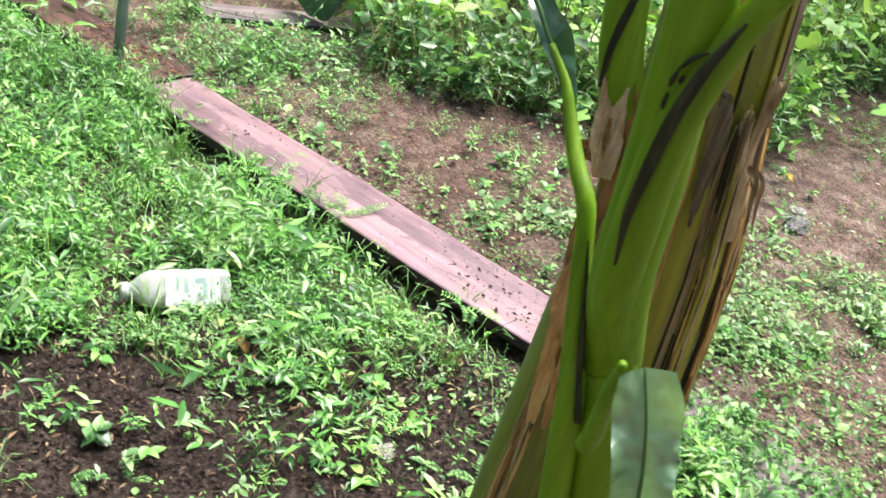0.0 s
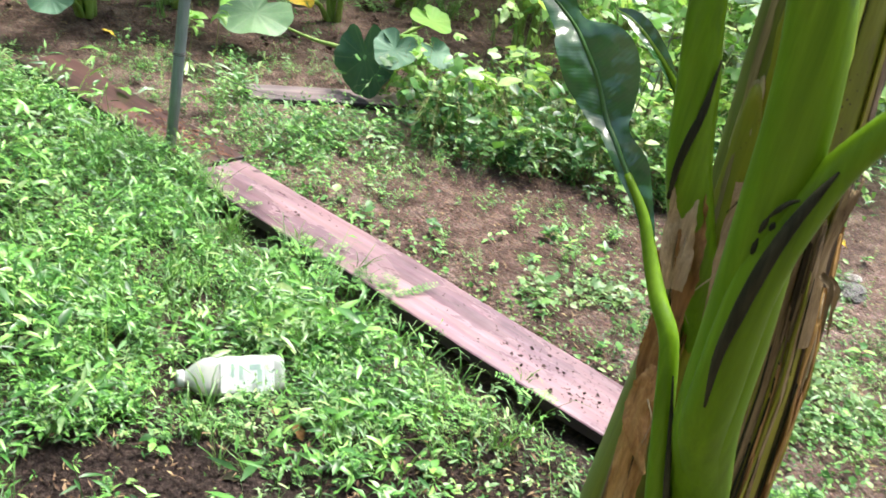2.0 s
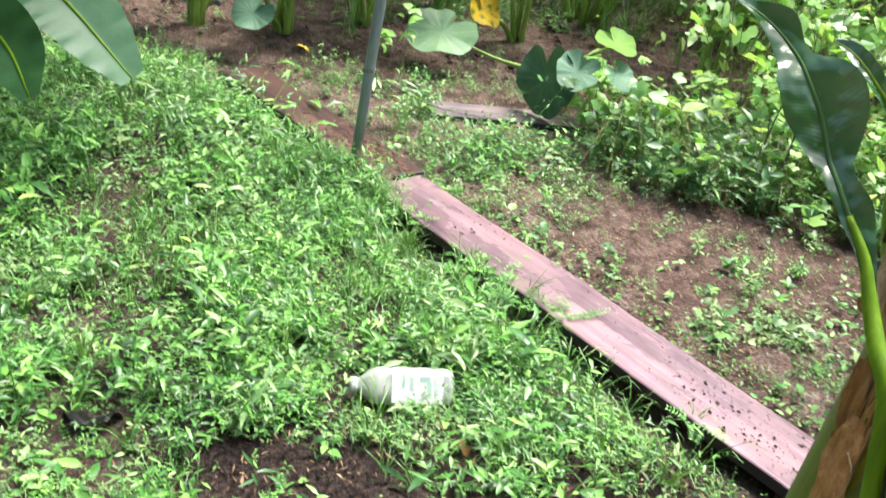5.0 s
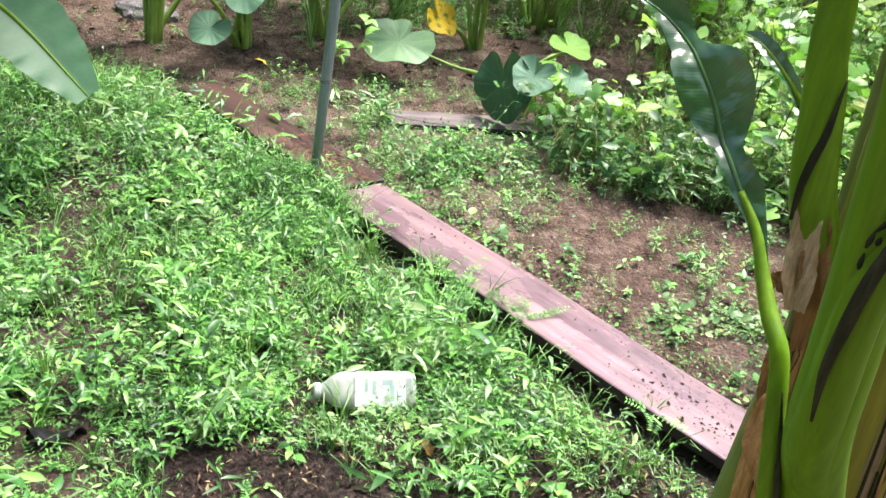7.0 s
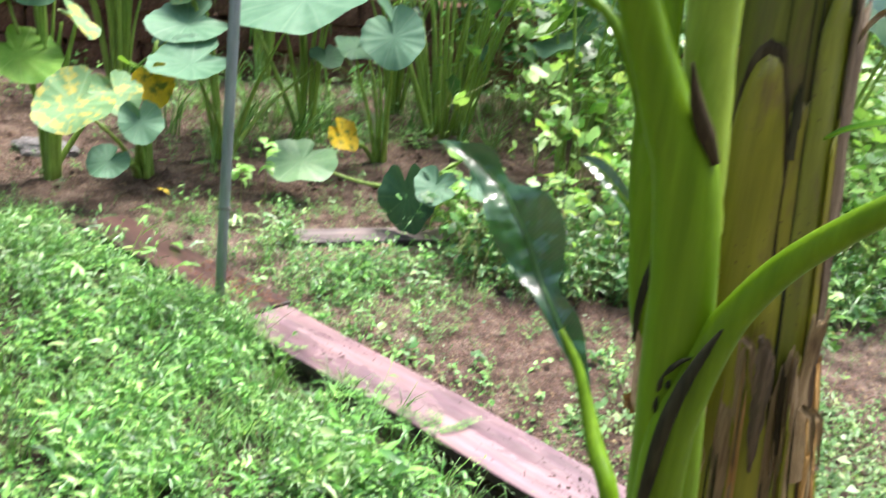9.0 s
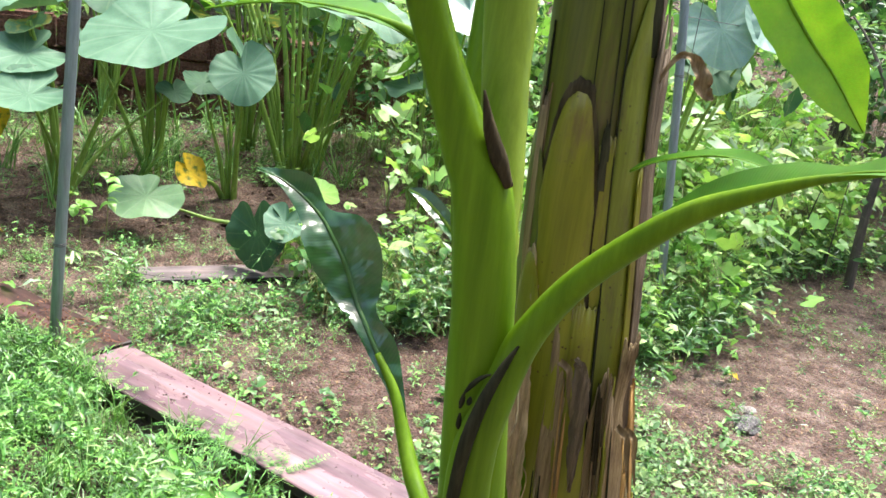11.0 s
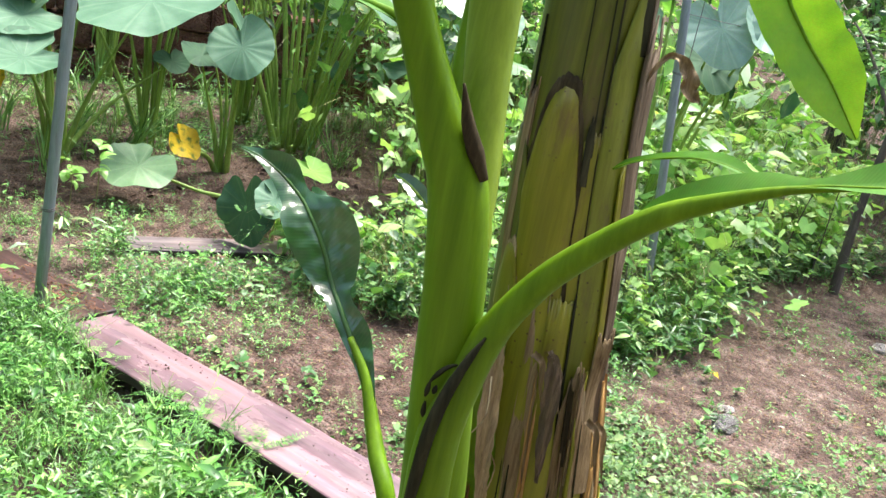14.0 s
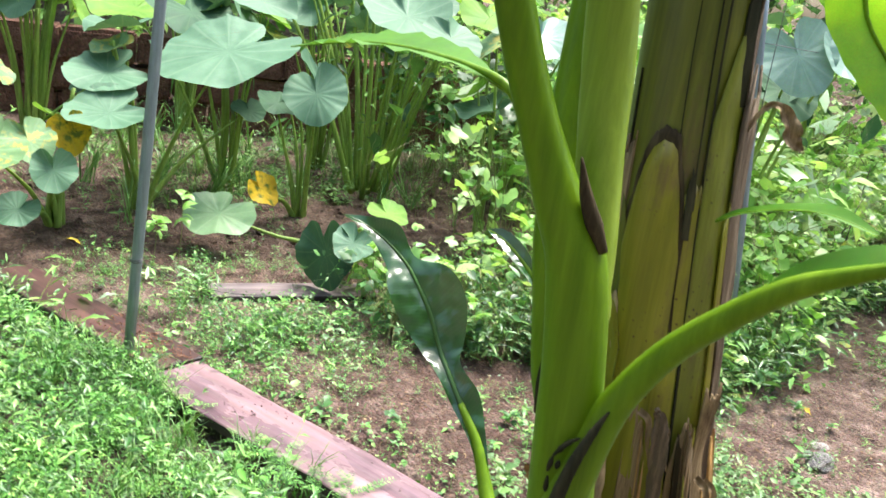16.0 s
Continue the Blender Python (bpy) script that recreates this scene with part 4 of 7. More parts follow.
    stalk("petiole", M["petiole"], [(0.465, 0.399, 0.5), (0.3841, 0.3822, 1.0326), (0.3695, 0.39, 1.1061), (0.337, 0.377, 1.175), (0.326, 0.368, 1.22), (0.318, 0.359, 1.315), (0.327, 0.352, 1.377), (0.337, 0.344, 1.413), (0.352, 0.327, 1.451), (0.370, 0.298, 1.488), (0.384, 0.272, 1.514), (0.395, 0.244, 1.532), (0.408, 0.211, 1.550), (0.421, 0.182, 1.561)],
          [0.016, 0.017, 0.0175, 0.0175, 0.0172, 0.0152, 0.0128, 0.0106, 0.0092, 0.0082, 0.0070, 0.005, 0.0025, 0.001], "green petiole bending away from the shoot", n=44, groove=0.1)
    stalk("petiole_edge_gap", M["scorch_gap"], [(0.327, 0.338, 1.405), (0.319, 0.338, 1.390), (0.3095, 0.3385, 1.366), (0.3035, 0.3405, 1.336), (0.3035, 0.3465, 1.30), (0.3035, 0.3495, 1.265), (0.308, 0.3495, 1.225)], [0.0008, 0.0028, 0.0042, 0.0048, 0.0046, 0.0035, 0.001], "long black scorched margin of the petiole", n=26, seg=10)
    for pts in ([(0.316, 0.3475, 1.381), (0.309, 0.3465, 1.379), (0.3035, 0.3465, 1.374), (0.3005, 0.3485, 1.368)], [(0.3005, 0.3485, 1.368), (0.3005, 0.350, 1.362), (0.300, 0.351, 1.356)], [(0.3045, 0.3465, 1.366), (0.3035, 0.3470, 1.360)], [(0.3010, 0.3515, 1.352), (0.3015, 0.3525, 1.345), (0.3020, 0.3530, 1.340)]):
        stalk("scar", M["scorch_gap"], pts, [0.0007, 0.0017, 0.0019, 0.0008], "small black scar", n=12, seg=8)

    def leaf(mat, pts, widths, hint, label="", rib=0.004, rib_mat="petiole", **kw):
        bm = bmesh.new()
        blade(bm, pts, widths, hint, at=base, **kw)
        lf = part("leaf_blade", bm, mat, ob, label)
        bm = bmesh.new()
        tube(bm, pts, [rib, rib * 0.8, rib * 0.25], 22, 8, at=base)
        part("midrib", bm, M[rib_mat], lf)

    # blade of the bending petiole, seen from below
    leaf(M["banana_leaf"], [(0.370, 0.298, 1.488), (0.384, 0.272, 1.514), (0.395, 0.244, 1.533), (0.408, 0.211, 1.551), (0.421, 0.182, 1.562), (0.440, 0.135, 1.572), (0.47, 0.06, 1.56)],
         [0.0, 0.010, 0.015, 0.014, 0.005, 0.014, 0.022, 0.016], (-0.35, -0.45, 0.9), "green banana leaf blade, folded and twisting", rib=0.0015, fold=0.35, ripple=0.15, waves=1.6, n=40, other=[0.0, 0.001, 0.002, 0.002, 0.003, 0.012, 0.020, 0.015])
    # glossy dark young leaf, its halves uneven and curled, on a stalk that clasps the shoot
    pts = [(0.4132, 0.3464, 0.5295), (0.3488, 0.3923, 1.0295), (0.3362, 0.4025, 1.1013), (0.323, 0.4107, 1.1694)] + [(0.3178, 0.4274, 1.2235), (0.3132, 0.4524, 1.245), (0.3107, 0.4747, 1.2645), (0.3062, 0.4989, 1.2917), (0.2952, 0.5225, 1.315), (0.2872, 0.5421, 1.3336), (0.2824, 0.5567, 1.3449), (0.274, 0.5765, 1.3721), (0.263, 0.5937, 1.3929), (0.2551, 0.6054, 1.4051), (0.2382, 0.6198, 1.4201), (0.219, 0.632, 1.4307), (0.203, 0.6396, 1.4348)]
    stalk("petiole", M["petiole"], pts[:9], [0.016, 0.0130, 0.0095, 0.0078, 0.0076, 0.0070, 0.006, 0.0045, 0.003], "green stalk of the young leaf clasping the shoot", n=44)
    # a dark strip stands in for the shadow between stalk and shoot
    stalk("petiole_edge_gap", M["scorch_gap"], [(0.3135, 0.4022, 1.2114), (0.3235, 0.3964, 1.1662), (0.3329, 0.3874, 1.1151), (0.3464, 0.3777, 1.055)], [0.0006, 0.0020, 0.0028, 0.0032], "dark strip for the shadow gap between stalk and shoot", n=20, seg=10)
    leaf(M["banana_young"], pts[6:], [0.0029, 0.005, 0.0071, 0.0092, 0.0135, 0.0251, 0.0242, 0.018, 0.0106, 0.0053, 0.0005], (-0.50, -0.45, 0.78), "wet glossy dark green young banana leaf", rib=0.0026, rib_mat="dark_rib", fold=0.35, ripple=0.22, waves=3.6, n=90, across=9, other=[0.0034, 0.008, 0.0172, 0.0123, 0.0207, 0.0334, 0.0273, 0.0095, 0.0159, 0.0064, 0.0005])
    # thin young leaf behind it
    pts = [(0.5602, 0.7592, 1.06), (0.5303, 0.7983, 1.1756), (0.5095, 0.8165, 1.24), (0.4907, 0.8295, 1.291), (0.4724, 0.8451, 1.3178), (0.4547, 0.8697, 1.339), (0.4407, 0.8899, 1.3511), (0.429, 0.9064, 1.355)]
    stalk("petiole", M["petiole"], pts[:6], [0.008, 0.006, 0.0052, 0.0045, 0.0035, 0.0015])
    leaf(M["banana_young"], pts[3:], [0.004, 0.008, 0.011, 0.009, 0.002], (-0.5, -0.3, 0.8), "small narrow young banana leaf", rib=0.003, fold=0.7, ripple=0.1)
    # glossy leaf low on the shoot
    leaf(M["banana_wet_sheen"], [(0.352, 0.30, 0.98), (0.333, 0.25, 1.058), (0.322, 0.248, 1.115), (0.317, 0.262, 1.158), (0.309, 0.277, 1.195)], [0.006, 0.012, 0.016, 0.019, 0.022, 0.022, 0.018], (-0.40, -0.42, 0.85), "short wet glossy young leaf", rib=0.002, rib_mat="dark_rib", fold=0.45, ripple=0.45, waves=2.2, across=7, n=40)
    stalk("petiole", M["petiole"], [(0.3363, 0.3432, 1.0625), (0.333, 0.3338, 1.0859), (0.3141, 0.3083, 1.1446), (0.3017, 0.2893, 1.1875)], [0.008, 0.008, 0.0065, 0.003], "short green stalk of the wet leaf", n=18)
    # leaf reaching out behind
    pts = [(0.46, 0.70, 1.25), (0.43, 0.715, 1.40), (0.409, 0.721, 1.473), (0.377, 0.75, 1.540), (0.345, 0.81, 1.556), (0.304, 0.923, 1.556), (0.258, 1.034, 1.545), (0.198, 1.141, 1.520)]
    stalk("petiole", M["petiole"], pts[:6], [0.010, 0.007, 0.005, 0.003])
    leaf(M["banana_leaf"], pts[3:], [0.001, 0.012, 0.034, 0.042, 0.030, 0.003], (-0.1, -0.25, 0.95), "green banana leaf seen edge-on", fold=0.2, ripple=0.08)
    # stalk with a black stripe beside the stem
    stalk("petiole", M["petiole"], [(0.585, 0.71, 0.75), (0.545, 0.70, 1.03), (0.478, 0.695, 1.19), (0.452, 0.697, 1.26), (0.440, 0.708, 1.342), (0.430, 0.72, 1.42), (0.44, 0.76, 1.60), (0.47, 0.80, 1.9)], [0.02, 0.022, 0.024, 0.023, 0.021, 0.018, 0.016, 0.014], "green petiole with a black stripe")
    stalk("petiole_edge_gap", M["scorch_gap"], [(0.434, 0.684, 1.226), (0.432, 0.683, 1.262), (0.434, 0.681, 1.292), (0.439, 0.681, 1.320), (0.446, 0.690, 1.37)], [0.002, 0.004, 0.0045, 0.004, 0.001], seg=8)
    # narrow blade behind the bending petiole
    leaf(M["banana_leaf"], [(0.575, 0.66, 1.45), (0.585, 0.636, 1.466), (0.592, 0.575, 1.487), (0.597, 0.524, 1.497), (0.605, 0.475, 1.496)], [0.002, 0.006, 0.012, 0.011, 0.002], (-0.2, -0.6, 0.8), "narrow green banana leaf", rib=0.0014, fold=0.35, ripple=0.12, waves=1.5)
    # dry curl on the stem
    bm = bmesh.new()
    blade(bm, [(0.598, 0.692, 1.515), (0.606, 0.690, 1.541), (0.619, 0.688, 1.563), (0.630, 0.681, 1.566), (0.640, 0.673, 1.552), (0.645, 0.670, 1.535), (0.655, 0.664, 1.528)], [0.002, 0.002, 0.003, 0.004, 0.008, 0.008, 0.002], (-0.4, -0.8, 0.2), n=40, across=4, fold=0.9, ripple=0.9, waves=6, at=base)
    part("dry_leaf_curl", bm, M["husk"], ob, "shrivelled brown leaf tip")
    for k, (x, y, z, s) in enumerate([(0.535, 0.655, 1.245, 0.7), (0.555, 0.648, 1.235, 0.6), (0.615, 0.648, 1.17, 0.9), (0.628, 0.652, 1.165, 0.8)]):
        bm = bmesh.new()
        blade(bm, [(x, y, z), (x + 0.008, y - 0.012 * s, z - 0.01 * s), (x + 0.016 * s, y - 0.014 * s, z - 0.045 * s), (x + 0.026 * s, y - 0.012, z - 0.085 * s)], [0.004, 0.0035, 0.0022, 0.0006], (-0.4, -0.8, 0.3), n=14, across=2, fold=0.6, ripple=0.4, waves=3, at=base)
        part("husk_shred", bm, M["husk"], ob, "torn hanging strip of husk")


banana_plant()


def far_banana(base, top, leaves, label, mats=("banana_leaf",)):
    ob = thing("banana_plant", base, label, "banana plant")
    b = np.array(base)
    bm = bmesh.new()
    tube(bm, [base, (b + top) / 2, top], [0.09, 0.07, 0.05], 14, 18, at=base)
    part("pseudostem", bm, M["pseudostem"], ob)
    for k, (pts, widths, hint, mat) in enumerate(leaves):
        bm = bmesh.new()
        tube(bm, [top] + pts, [0.022, 0.011, 0.008, 0.003], 26, 10, at=base)
        pet = part("petiole", bm, M["petiole"], ob)
        bm = bmesh.new()
        blade(bm, pts, widths, hint, n=44, across=6, fold=0.16, ripple=0.05, waves=11, at=base, phase=k)
        part("leaf_blade", bm, M[mat], pet)


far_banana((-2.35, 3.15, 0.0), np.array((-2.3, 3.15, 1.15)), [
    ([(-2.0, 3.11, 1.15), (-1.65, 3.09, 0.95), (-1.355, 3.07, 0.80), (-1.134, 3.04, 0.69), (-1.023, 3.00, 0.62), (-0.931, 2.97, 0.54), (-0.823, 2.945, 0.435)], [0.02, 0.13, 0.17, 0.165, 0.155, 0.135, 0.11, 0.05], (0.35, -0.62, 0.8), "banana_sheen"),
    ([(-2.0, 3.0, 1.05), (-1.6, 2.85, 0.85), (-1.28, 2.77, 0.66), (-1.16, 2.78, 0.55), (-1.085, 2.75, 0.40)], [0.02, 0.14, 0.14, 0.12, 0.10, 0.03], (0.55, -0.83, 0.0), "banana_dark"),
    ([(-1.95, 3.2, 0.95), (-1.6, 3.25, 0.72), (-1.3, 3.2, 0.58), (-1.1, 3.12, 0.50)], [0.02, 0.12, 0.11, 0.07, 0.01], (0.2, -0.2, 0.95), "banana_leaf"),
    # three high leaves added out of view to shade the weeds at back left
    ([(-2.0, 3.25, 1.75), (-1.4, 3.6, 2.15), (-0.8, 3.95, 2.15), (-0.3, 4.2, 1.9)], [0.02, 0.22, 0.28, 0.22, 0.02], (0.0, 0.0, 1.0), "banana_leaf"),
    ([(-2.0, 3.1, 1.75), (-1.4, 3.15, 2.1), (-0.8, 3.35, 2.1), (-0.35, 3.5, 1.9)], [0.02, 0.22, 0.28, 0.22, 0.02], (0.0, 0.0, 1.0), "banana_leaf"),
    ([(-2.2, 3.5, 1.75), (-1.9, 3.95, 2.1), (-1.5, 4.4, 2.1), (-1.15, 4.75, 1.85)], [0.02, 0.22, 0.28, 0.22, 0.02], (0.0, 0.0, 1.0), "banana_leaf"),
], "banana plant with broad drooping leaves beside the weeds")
far_banana((2.25, 0.95, 0.0), np.array((2.27, 1.0, 1.6)), [
    ([(2.30, 1.4, 2.15), (2.33, 2.2, 2.45), (2.36, 2.85, 2.05), (2.45, 2.97, 1.74), (2.593, 2.95, 1.55), (2.74, 2.894, 1.394), (2.876, 2.818, 1.203)], [0.02, 0.13, 0.16, 0.165, 0.16, 0.155, 0.13, 0.01], (-0.3, -0.85, 0.35), "banana_bright"),
], "banana plant with a bright backlit hanging leaf")


# ---- taro bed ----
def facing(n, tip):
    """Turn that lays local z along n and local -y towards tip."""
    z = Vector(n).normalized()
    y = -(Vector(tip) - z * Vector(tip).dot(z)).normalized()
    x = y.cross(z)
    return Matrix((x, y, z)).transposed()


def taro_plant(base, leaves, stalks, label, seed, height=1.1, spread=0.10):
    """leaves: (place of the stalk's top, size, material, normal, tip). stalks: further leafstalks that rise out of view or end in small leaves."""
    rng = np.random.default_rng(seed)
    b = np.array((*base, float(ground_z(base[0], base[1]))))
    ob = thing("taro_plant", b, label, "taro plant", "taro plants in the bed")
    for k, (place, size, mat, n, tip) in enumerate(leaves):
        p = np.array(place)
        foot = b + (*rng.normal(0, 0.03, 2), -0.02)
        way = np.array(n) / np.linalg.norm(n)
        mid = foot + (p - foot) * 0.55 + (0, 0, 0.12 * abs(p[2] - b[2]) + 0.03) - 0.05 * way
        bm = bmesh.new()
        tube(bm, [foot, foot + (mid - foot) * 0.5 + (0, 0, 0.04), mid, p - way * 0.006], [0.021, 0.014, 0.009, 0.005], 16, 8, at=b)
        pet = part("leafstalk", bm, M["stalk"], ob)
        bm = bmesh.new()
        heart(bm, size, rng.uniform(0.04, 0.2), rng.uniform(0.02, 0.055), rng, droop=rng.uniform(0.0, 0.2))
        bmesh.ops.transform(bm, matrix=Matrix.Translation(p - b) @ facing(n, tip).to_4x4(), verts=bm.verts)
        part("leaf_blade", bm, M[mat], pet)
    for k in range(stalks):
        a = rng.uniform(0, 2 * math.pi)
        h = height * rng.uniform(0.65, 1.1)
        out = rng.uniform(0.6, 2.6) * spread
        foot = b + (0.35 * spread * math.cos(a), 0.35 * spread * math.sin(a), -0.02)
        top = b + (out * math.cos(a), out * math.sin(a), h)
        mid = (foot + top) / 2 + (-0.03 * math.cos(a), -0.03 * math.sin(a), 0.04)
        bm = bmesh.new()
        r = rng.uniform(0.009, 0.020)
        tube(bm, [foot, mid, top], [r * 1.3, r * 0.9, r * 0.5], 12, 8, at=b)
        pet = part("leafstalk", bm, M["stalk"], ob)
        if rng.random() < 0.6:
            bm = bmesh.new()
            size = rng.uniform(0.22, 0.42)
            n = (0.6 * math.cos(a) + rng.normal(0, 0.3), 0.5 * math.sin(a) - 0.1 + rng.normal(0, 0.2), 0.9)
            heart(bm, size, rng.uniform(0.05, 0.4), rng.uniform(0.03, 0.08), rng, rings=5, around=42)
            bmesh.ops.transform(bm, matrix=Matrix.Translation(top - b) @ facing(n, (math.cos(a), math.sin(a), -0.5)).to_4x4(), verts=bm.verts)
            part("leaf_blade", bm, M[rng.choice(["taro", "taro", "taro_spotted", "taro_young"])], pet)


UP = (0.05, -0.45, 0.9)
taro_plant((-0.55, 5.15), [
    ((-0.654, 4.596, 0.245), 0.20, "taro", (0.05, -0.62, 0.8), (-0.6, -0.7, -0.2)),
    ((-0.505, 4.667, 0.435), 0.22, "taro", (0.15, -0.85, 0.5), (0.2, -0.5, -0.8)),
    ((-0.82, 4.70, 0.50), 0.38, "taro_spotted", (0.0, -0.55, 0.8), (-0.6, -0.7, -0.3)),
    ((-0.47, 4.95, 0.57), 0.22, "taro_yellow", (0.45, -0.8, 0.3), (0.4, -0.2, -0.9)),
    ((-0.64, 4.82, 0.54), 0.26, "taro_spotted", (0.2, -0.6, 0.75), (0.5, -0.6, -0.3)),
], 3, "taro plant with pale, spotted and yellowing leaves", 31, 0.7)
taro_plant((-1.02, 5.10), [
    ((-1.12, 4.95, 0.68), 0.42, "taro_young", (0.1, -0.35, 0.9), (0.6, -0.6, -0.2)),
    ((-0.328, 5.377, 0.83), 0.44, "taro", (0.1, -0.30, 0.95), (-0.7, -0.6, -0.1)),
], 9, "taro clump with thick upright leafstalks", 32, 1.0, 0.07)
taro_plant((-0.12, 5.55), [
    ((-0.290, 5.047, 0.67), 0.43, "taro", (0.0, -0.30, 0.95), (-0.8, -0.5, -0.1)),
    ((0.30, 5.26, 1.03), 0.74, "taro", (-0.2, -0.30, 0.93), (-0.8, -0.5, -0.2)),
    ((0.482, 5.948, 0.60), 0.22, "taro_dark", UP, (0.2, -0.7, -0.5)),
    ((-0.36, 5.62, 0.72), 0.34, "taro_dark", (0.0, -0.15, 1.0), (-0.8, -0.4, -0.1)),
], 5, "taro plant with very large grey-green leaves", 33, 1.0)
taro_plant((0.38, 6.10), [
    ((0.10, 6.03, 1.15), 0.55, "taro_dark", (0.1, -0.3, 0.95), (0.3, -0.7, -0.3)),
    ((-0.25, 6.42, 1.10), 0.62, "taro_young", (0.0, -0.2, 0.95), (-0.3, -0.7, -0.3)),
], 8, "taro clump with slender upright leafstalks", 34, 1.3)
taro_plant((0.83, 5.62), [
    ((0.545, 5.264, 0.265), 0.21, "taro_yellow", (0.45, -0.65, 0.6), (0.8, -0.4, -0.3)),
    ((0.774, 5.06, 0.88), 0.35, "taro", (-0.25, -0.75, 0.6), (0.15, -0.5, -0.8)),
    ((0.62, 5.60, 0.72), 0.26, "taro_dark", (0.3, -0.3, 0.9), (-0.5, -0.6, -0.3)),
], 5, "taro plant with a grey-green leaf and a yellowed one", 35, 1.0, 0.07)
taro_plant((1.38, 6.35), [
    ((1.32, 5.507, 1.33), 0.52, "taro", (-0.1, -0.4, 0.9), (0.1, -0.8, -0.4)),
    ((1.54, 5.24, 1.25), 0.36, "taro", (0.15, -0.5, 0.85), (0.3, -0.8, -0.4)),
], 22, "taro clump with a dense bundle of tall leafstalks", 36, 1.6, 0.32)
taro_plant((0.93, 4.78), [
    ((0.300, 4.86, 0.222), 0.37, "taro_pale", (-0.05, -0.38, 0.92), (-0.6, -0.7, -0.1)),
    ((0.905, 4.174, 0.315), 0.21, "taro", (-0.1, -0.65, 0.75), (-0.4, -0.7, -0.3)),
    ((0.80, 4.30, 0.22), 0.34, "taro_dark", (-0.75, -0.65, 0.15), (0.1, -0.3, -0.9)),
    ((1.079, 4.283, 0.445), 0.20, "taro_young", (0.1, -0.3, 0.95), (0.5, -0.7, -0.1)),
    ((1.10, 4.15, 0.33), 0.17, "taro", (0.2, -0.45, 0.85), (0.5, -0.6, -0.2)),
], 0, "low taro plant with one pale and one dark folded leaf", 37, 0.5)
taro_plant((1.95, 5.35), [
    ((1.886, 4.715, 1.36), 0.34, "taro_sky_sheen", (-0.2, -0.5, 0.85), (-0.1, -0.8, -0.5)),
    ((2.118, 4.942, 1.29), 0.36, "taro", (0.2, -0.5, 0.85), (0.2, -0.8, -0.5)),
    ((1.92, 5.762, 1.36), 0.42, "taro_young", (0.0, -0.4, 0.9), (0.1, -0.7, -0.3)),
], 8, "taro clump with pale leaves above the vines", 38, 1.2)
taro_plant((2.95, 4.35), [
    ((2.877, 3.90, 1.48), 0.37, "taro_sky_sheen", (-0.45, -0.75, 0.45), (0.3, -0.4, -0.85)),
    ((3.10, 3.86, 1.51), 0.30, "taro_sky_sheen", (0.1, -0.7, 0.6), (0.5, -0.5, -0.7)),
    ((2.952, 4.06, 1.30), 0.36, "taro_dark", (0.0, -0.6, 0.7), (0.0, -0.6, -0.6)),
    ((3.55, 4.3, 1.62), 0.40, "taro", (0.1, -0.45, 0.85), (0.3, -0.8, -0.4)),
], 3, "taro plant with pale ribbed leaves behind the vines", 39, 1.5)
for k, (x, y, n) in enumerate([(-0.95, 7.2, 9), (0.10, 8.0, 6), (1.10, 7.05, 7), (-1.9, 6.2, 7), (2.5, 6.4, 8), (3.5, 5.9, 6), (1.75, 7.6, 7), (4.6, 6.2, 6), (-2.4, 7.6, 6)]):
    taro_plant((x, y), [], n + 6, "taro clump at the far side of the bed", 50 + k, 1.35, 0.14)


# ---- back wall and far growth ----
def back_wall():
    ob = tagged(new("wall_back"), "low red-brown garden wall of rough blocks behind the taro bed", "wall", "", "structure")
    ob.location = (0, 8.25, 0)
    rng = np.random.default_rng(8)
    proto = []
    for k in range(5):
        bm = bmesh.new()
        box(bm, (-0.29, -0.12, -0.125), (0.29, 0.12, 0.125), bevel=0.02)
        for v in bm.verts:
            v.co += Vector(rng.normal(0, 0.008, 3))
        me = bpy.data.meshes.new("block")
        bm.to_mesh(me)
        bm.free()
        me.materials.append(M["rock_wall"])
        proto.append(me)
    for row in range(3):
        for i in range(14):
            o = new("block", proto[(i + row) % 5])
            o.parent = ob
            o.matrix_basis = pose(-3.6 + 0.6 * i + 0.3 * (row % 2), rng.normal(0, 0.015), 0.10 + 0.26 * row, 0, rng.normal(0, 1), rng.normal(0, 1.5))


back_wall()


def leaf_shape(length, width, fold=0.18, droop=0.15, seg=2):
    """A small leaf from the origin along +y, folded at the midrib."""
    v, t = [(0, 0, 0)], []
    ws = [math.sin(math.pi * (i / (seg + 1)) ** 0.8) for i in range(1, seg + 1)]
    for i, w in enumerate(ws):
        y = length * (i + 1) / (seg + 1)
        z = -droop * length * ((i + 1) / (seg + 1)) ** 2
        v += [(-w * width / 2, y, z + fold * width * w), (0, y, z), (w * width / 2, y, z + fold * width * w)]
    v.append((0, length, -droop * length))
    t += [(0, 2, 1), (0, 3, 2)]
    for i in range(seg - 1):
        a = 1 + 3 * i
        t += [(a, a + 1, a + 4), (a, a + 4, a + 3), (a + 1, a + 2, a + 5), (a + 1, a + 5, a + 4)]
    a, e = 1 + 3 * (seg - 1), len(v) - 1
    t += [(a, a + 1, e), (a + 1, a + 2, e)]
    return np.array(v, float), np.array(t)


def turned(v, yaw, pitch, roll=0.0):
    c, s = math.cos(roll), math.sin(roll)
    v = v @ np.array([[c, 0, -s], [0, 1, 0], [s, 0, c]])
    c, s = math.cos(pitch), math.sin(pitch)
    v = v @ np.array([[1, 0, 0], [0, c, s], [0, -s, c]])
    c, s = math.cos(yaw), math.sin(yaw)
    return v @ np.array([[c, s, 0], [-s, c, 0], [0, 0, 1]])


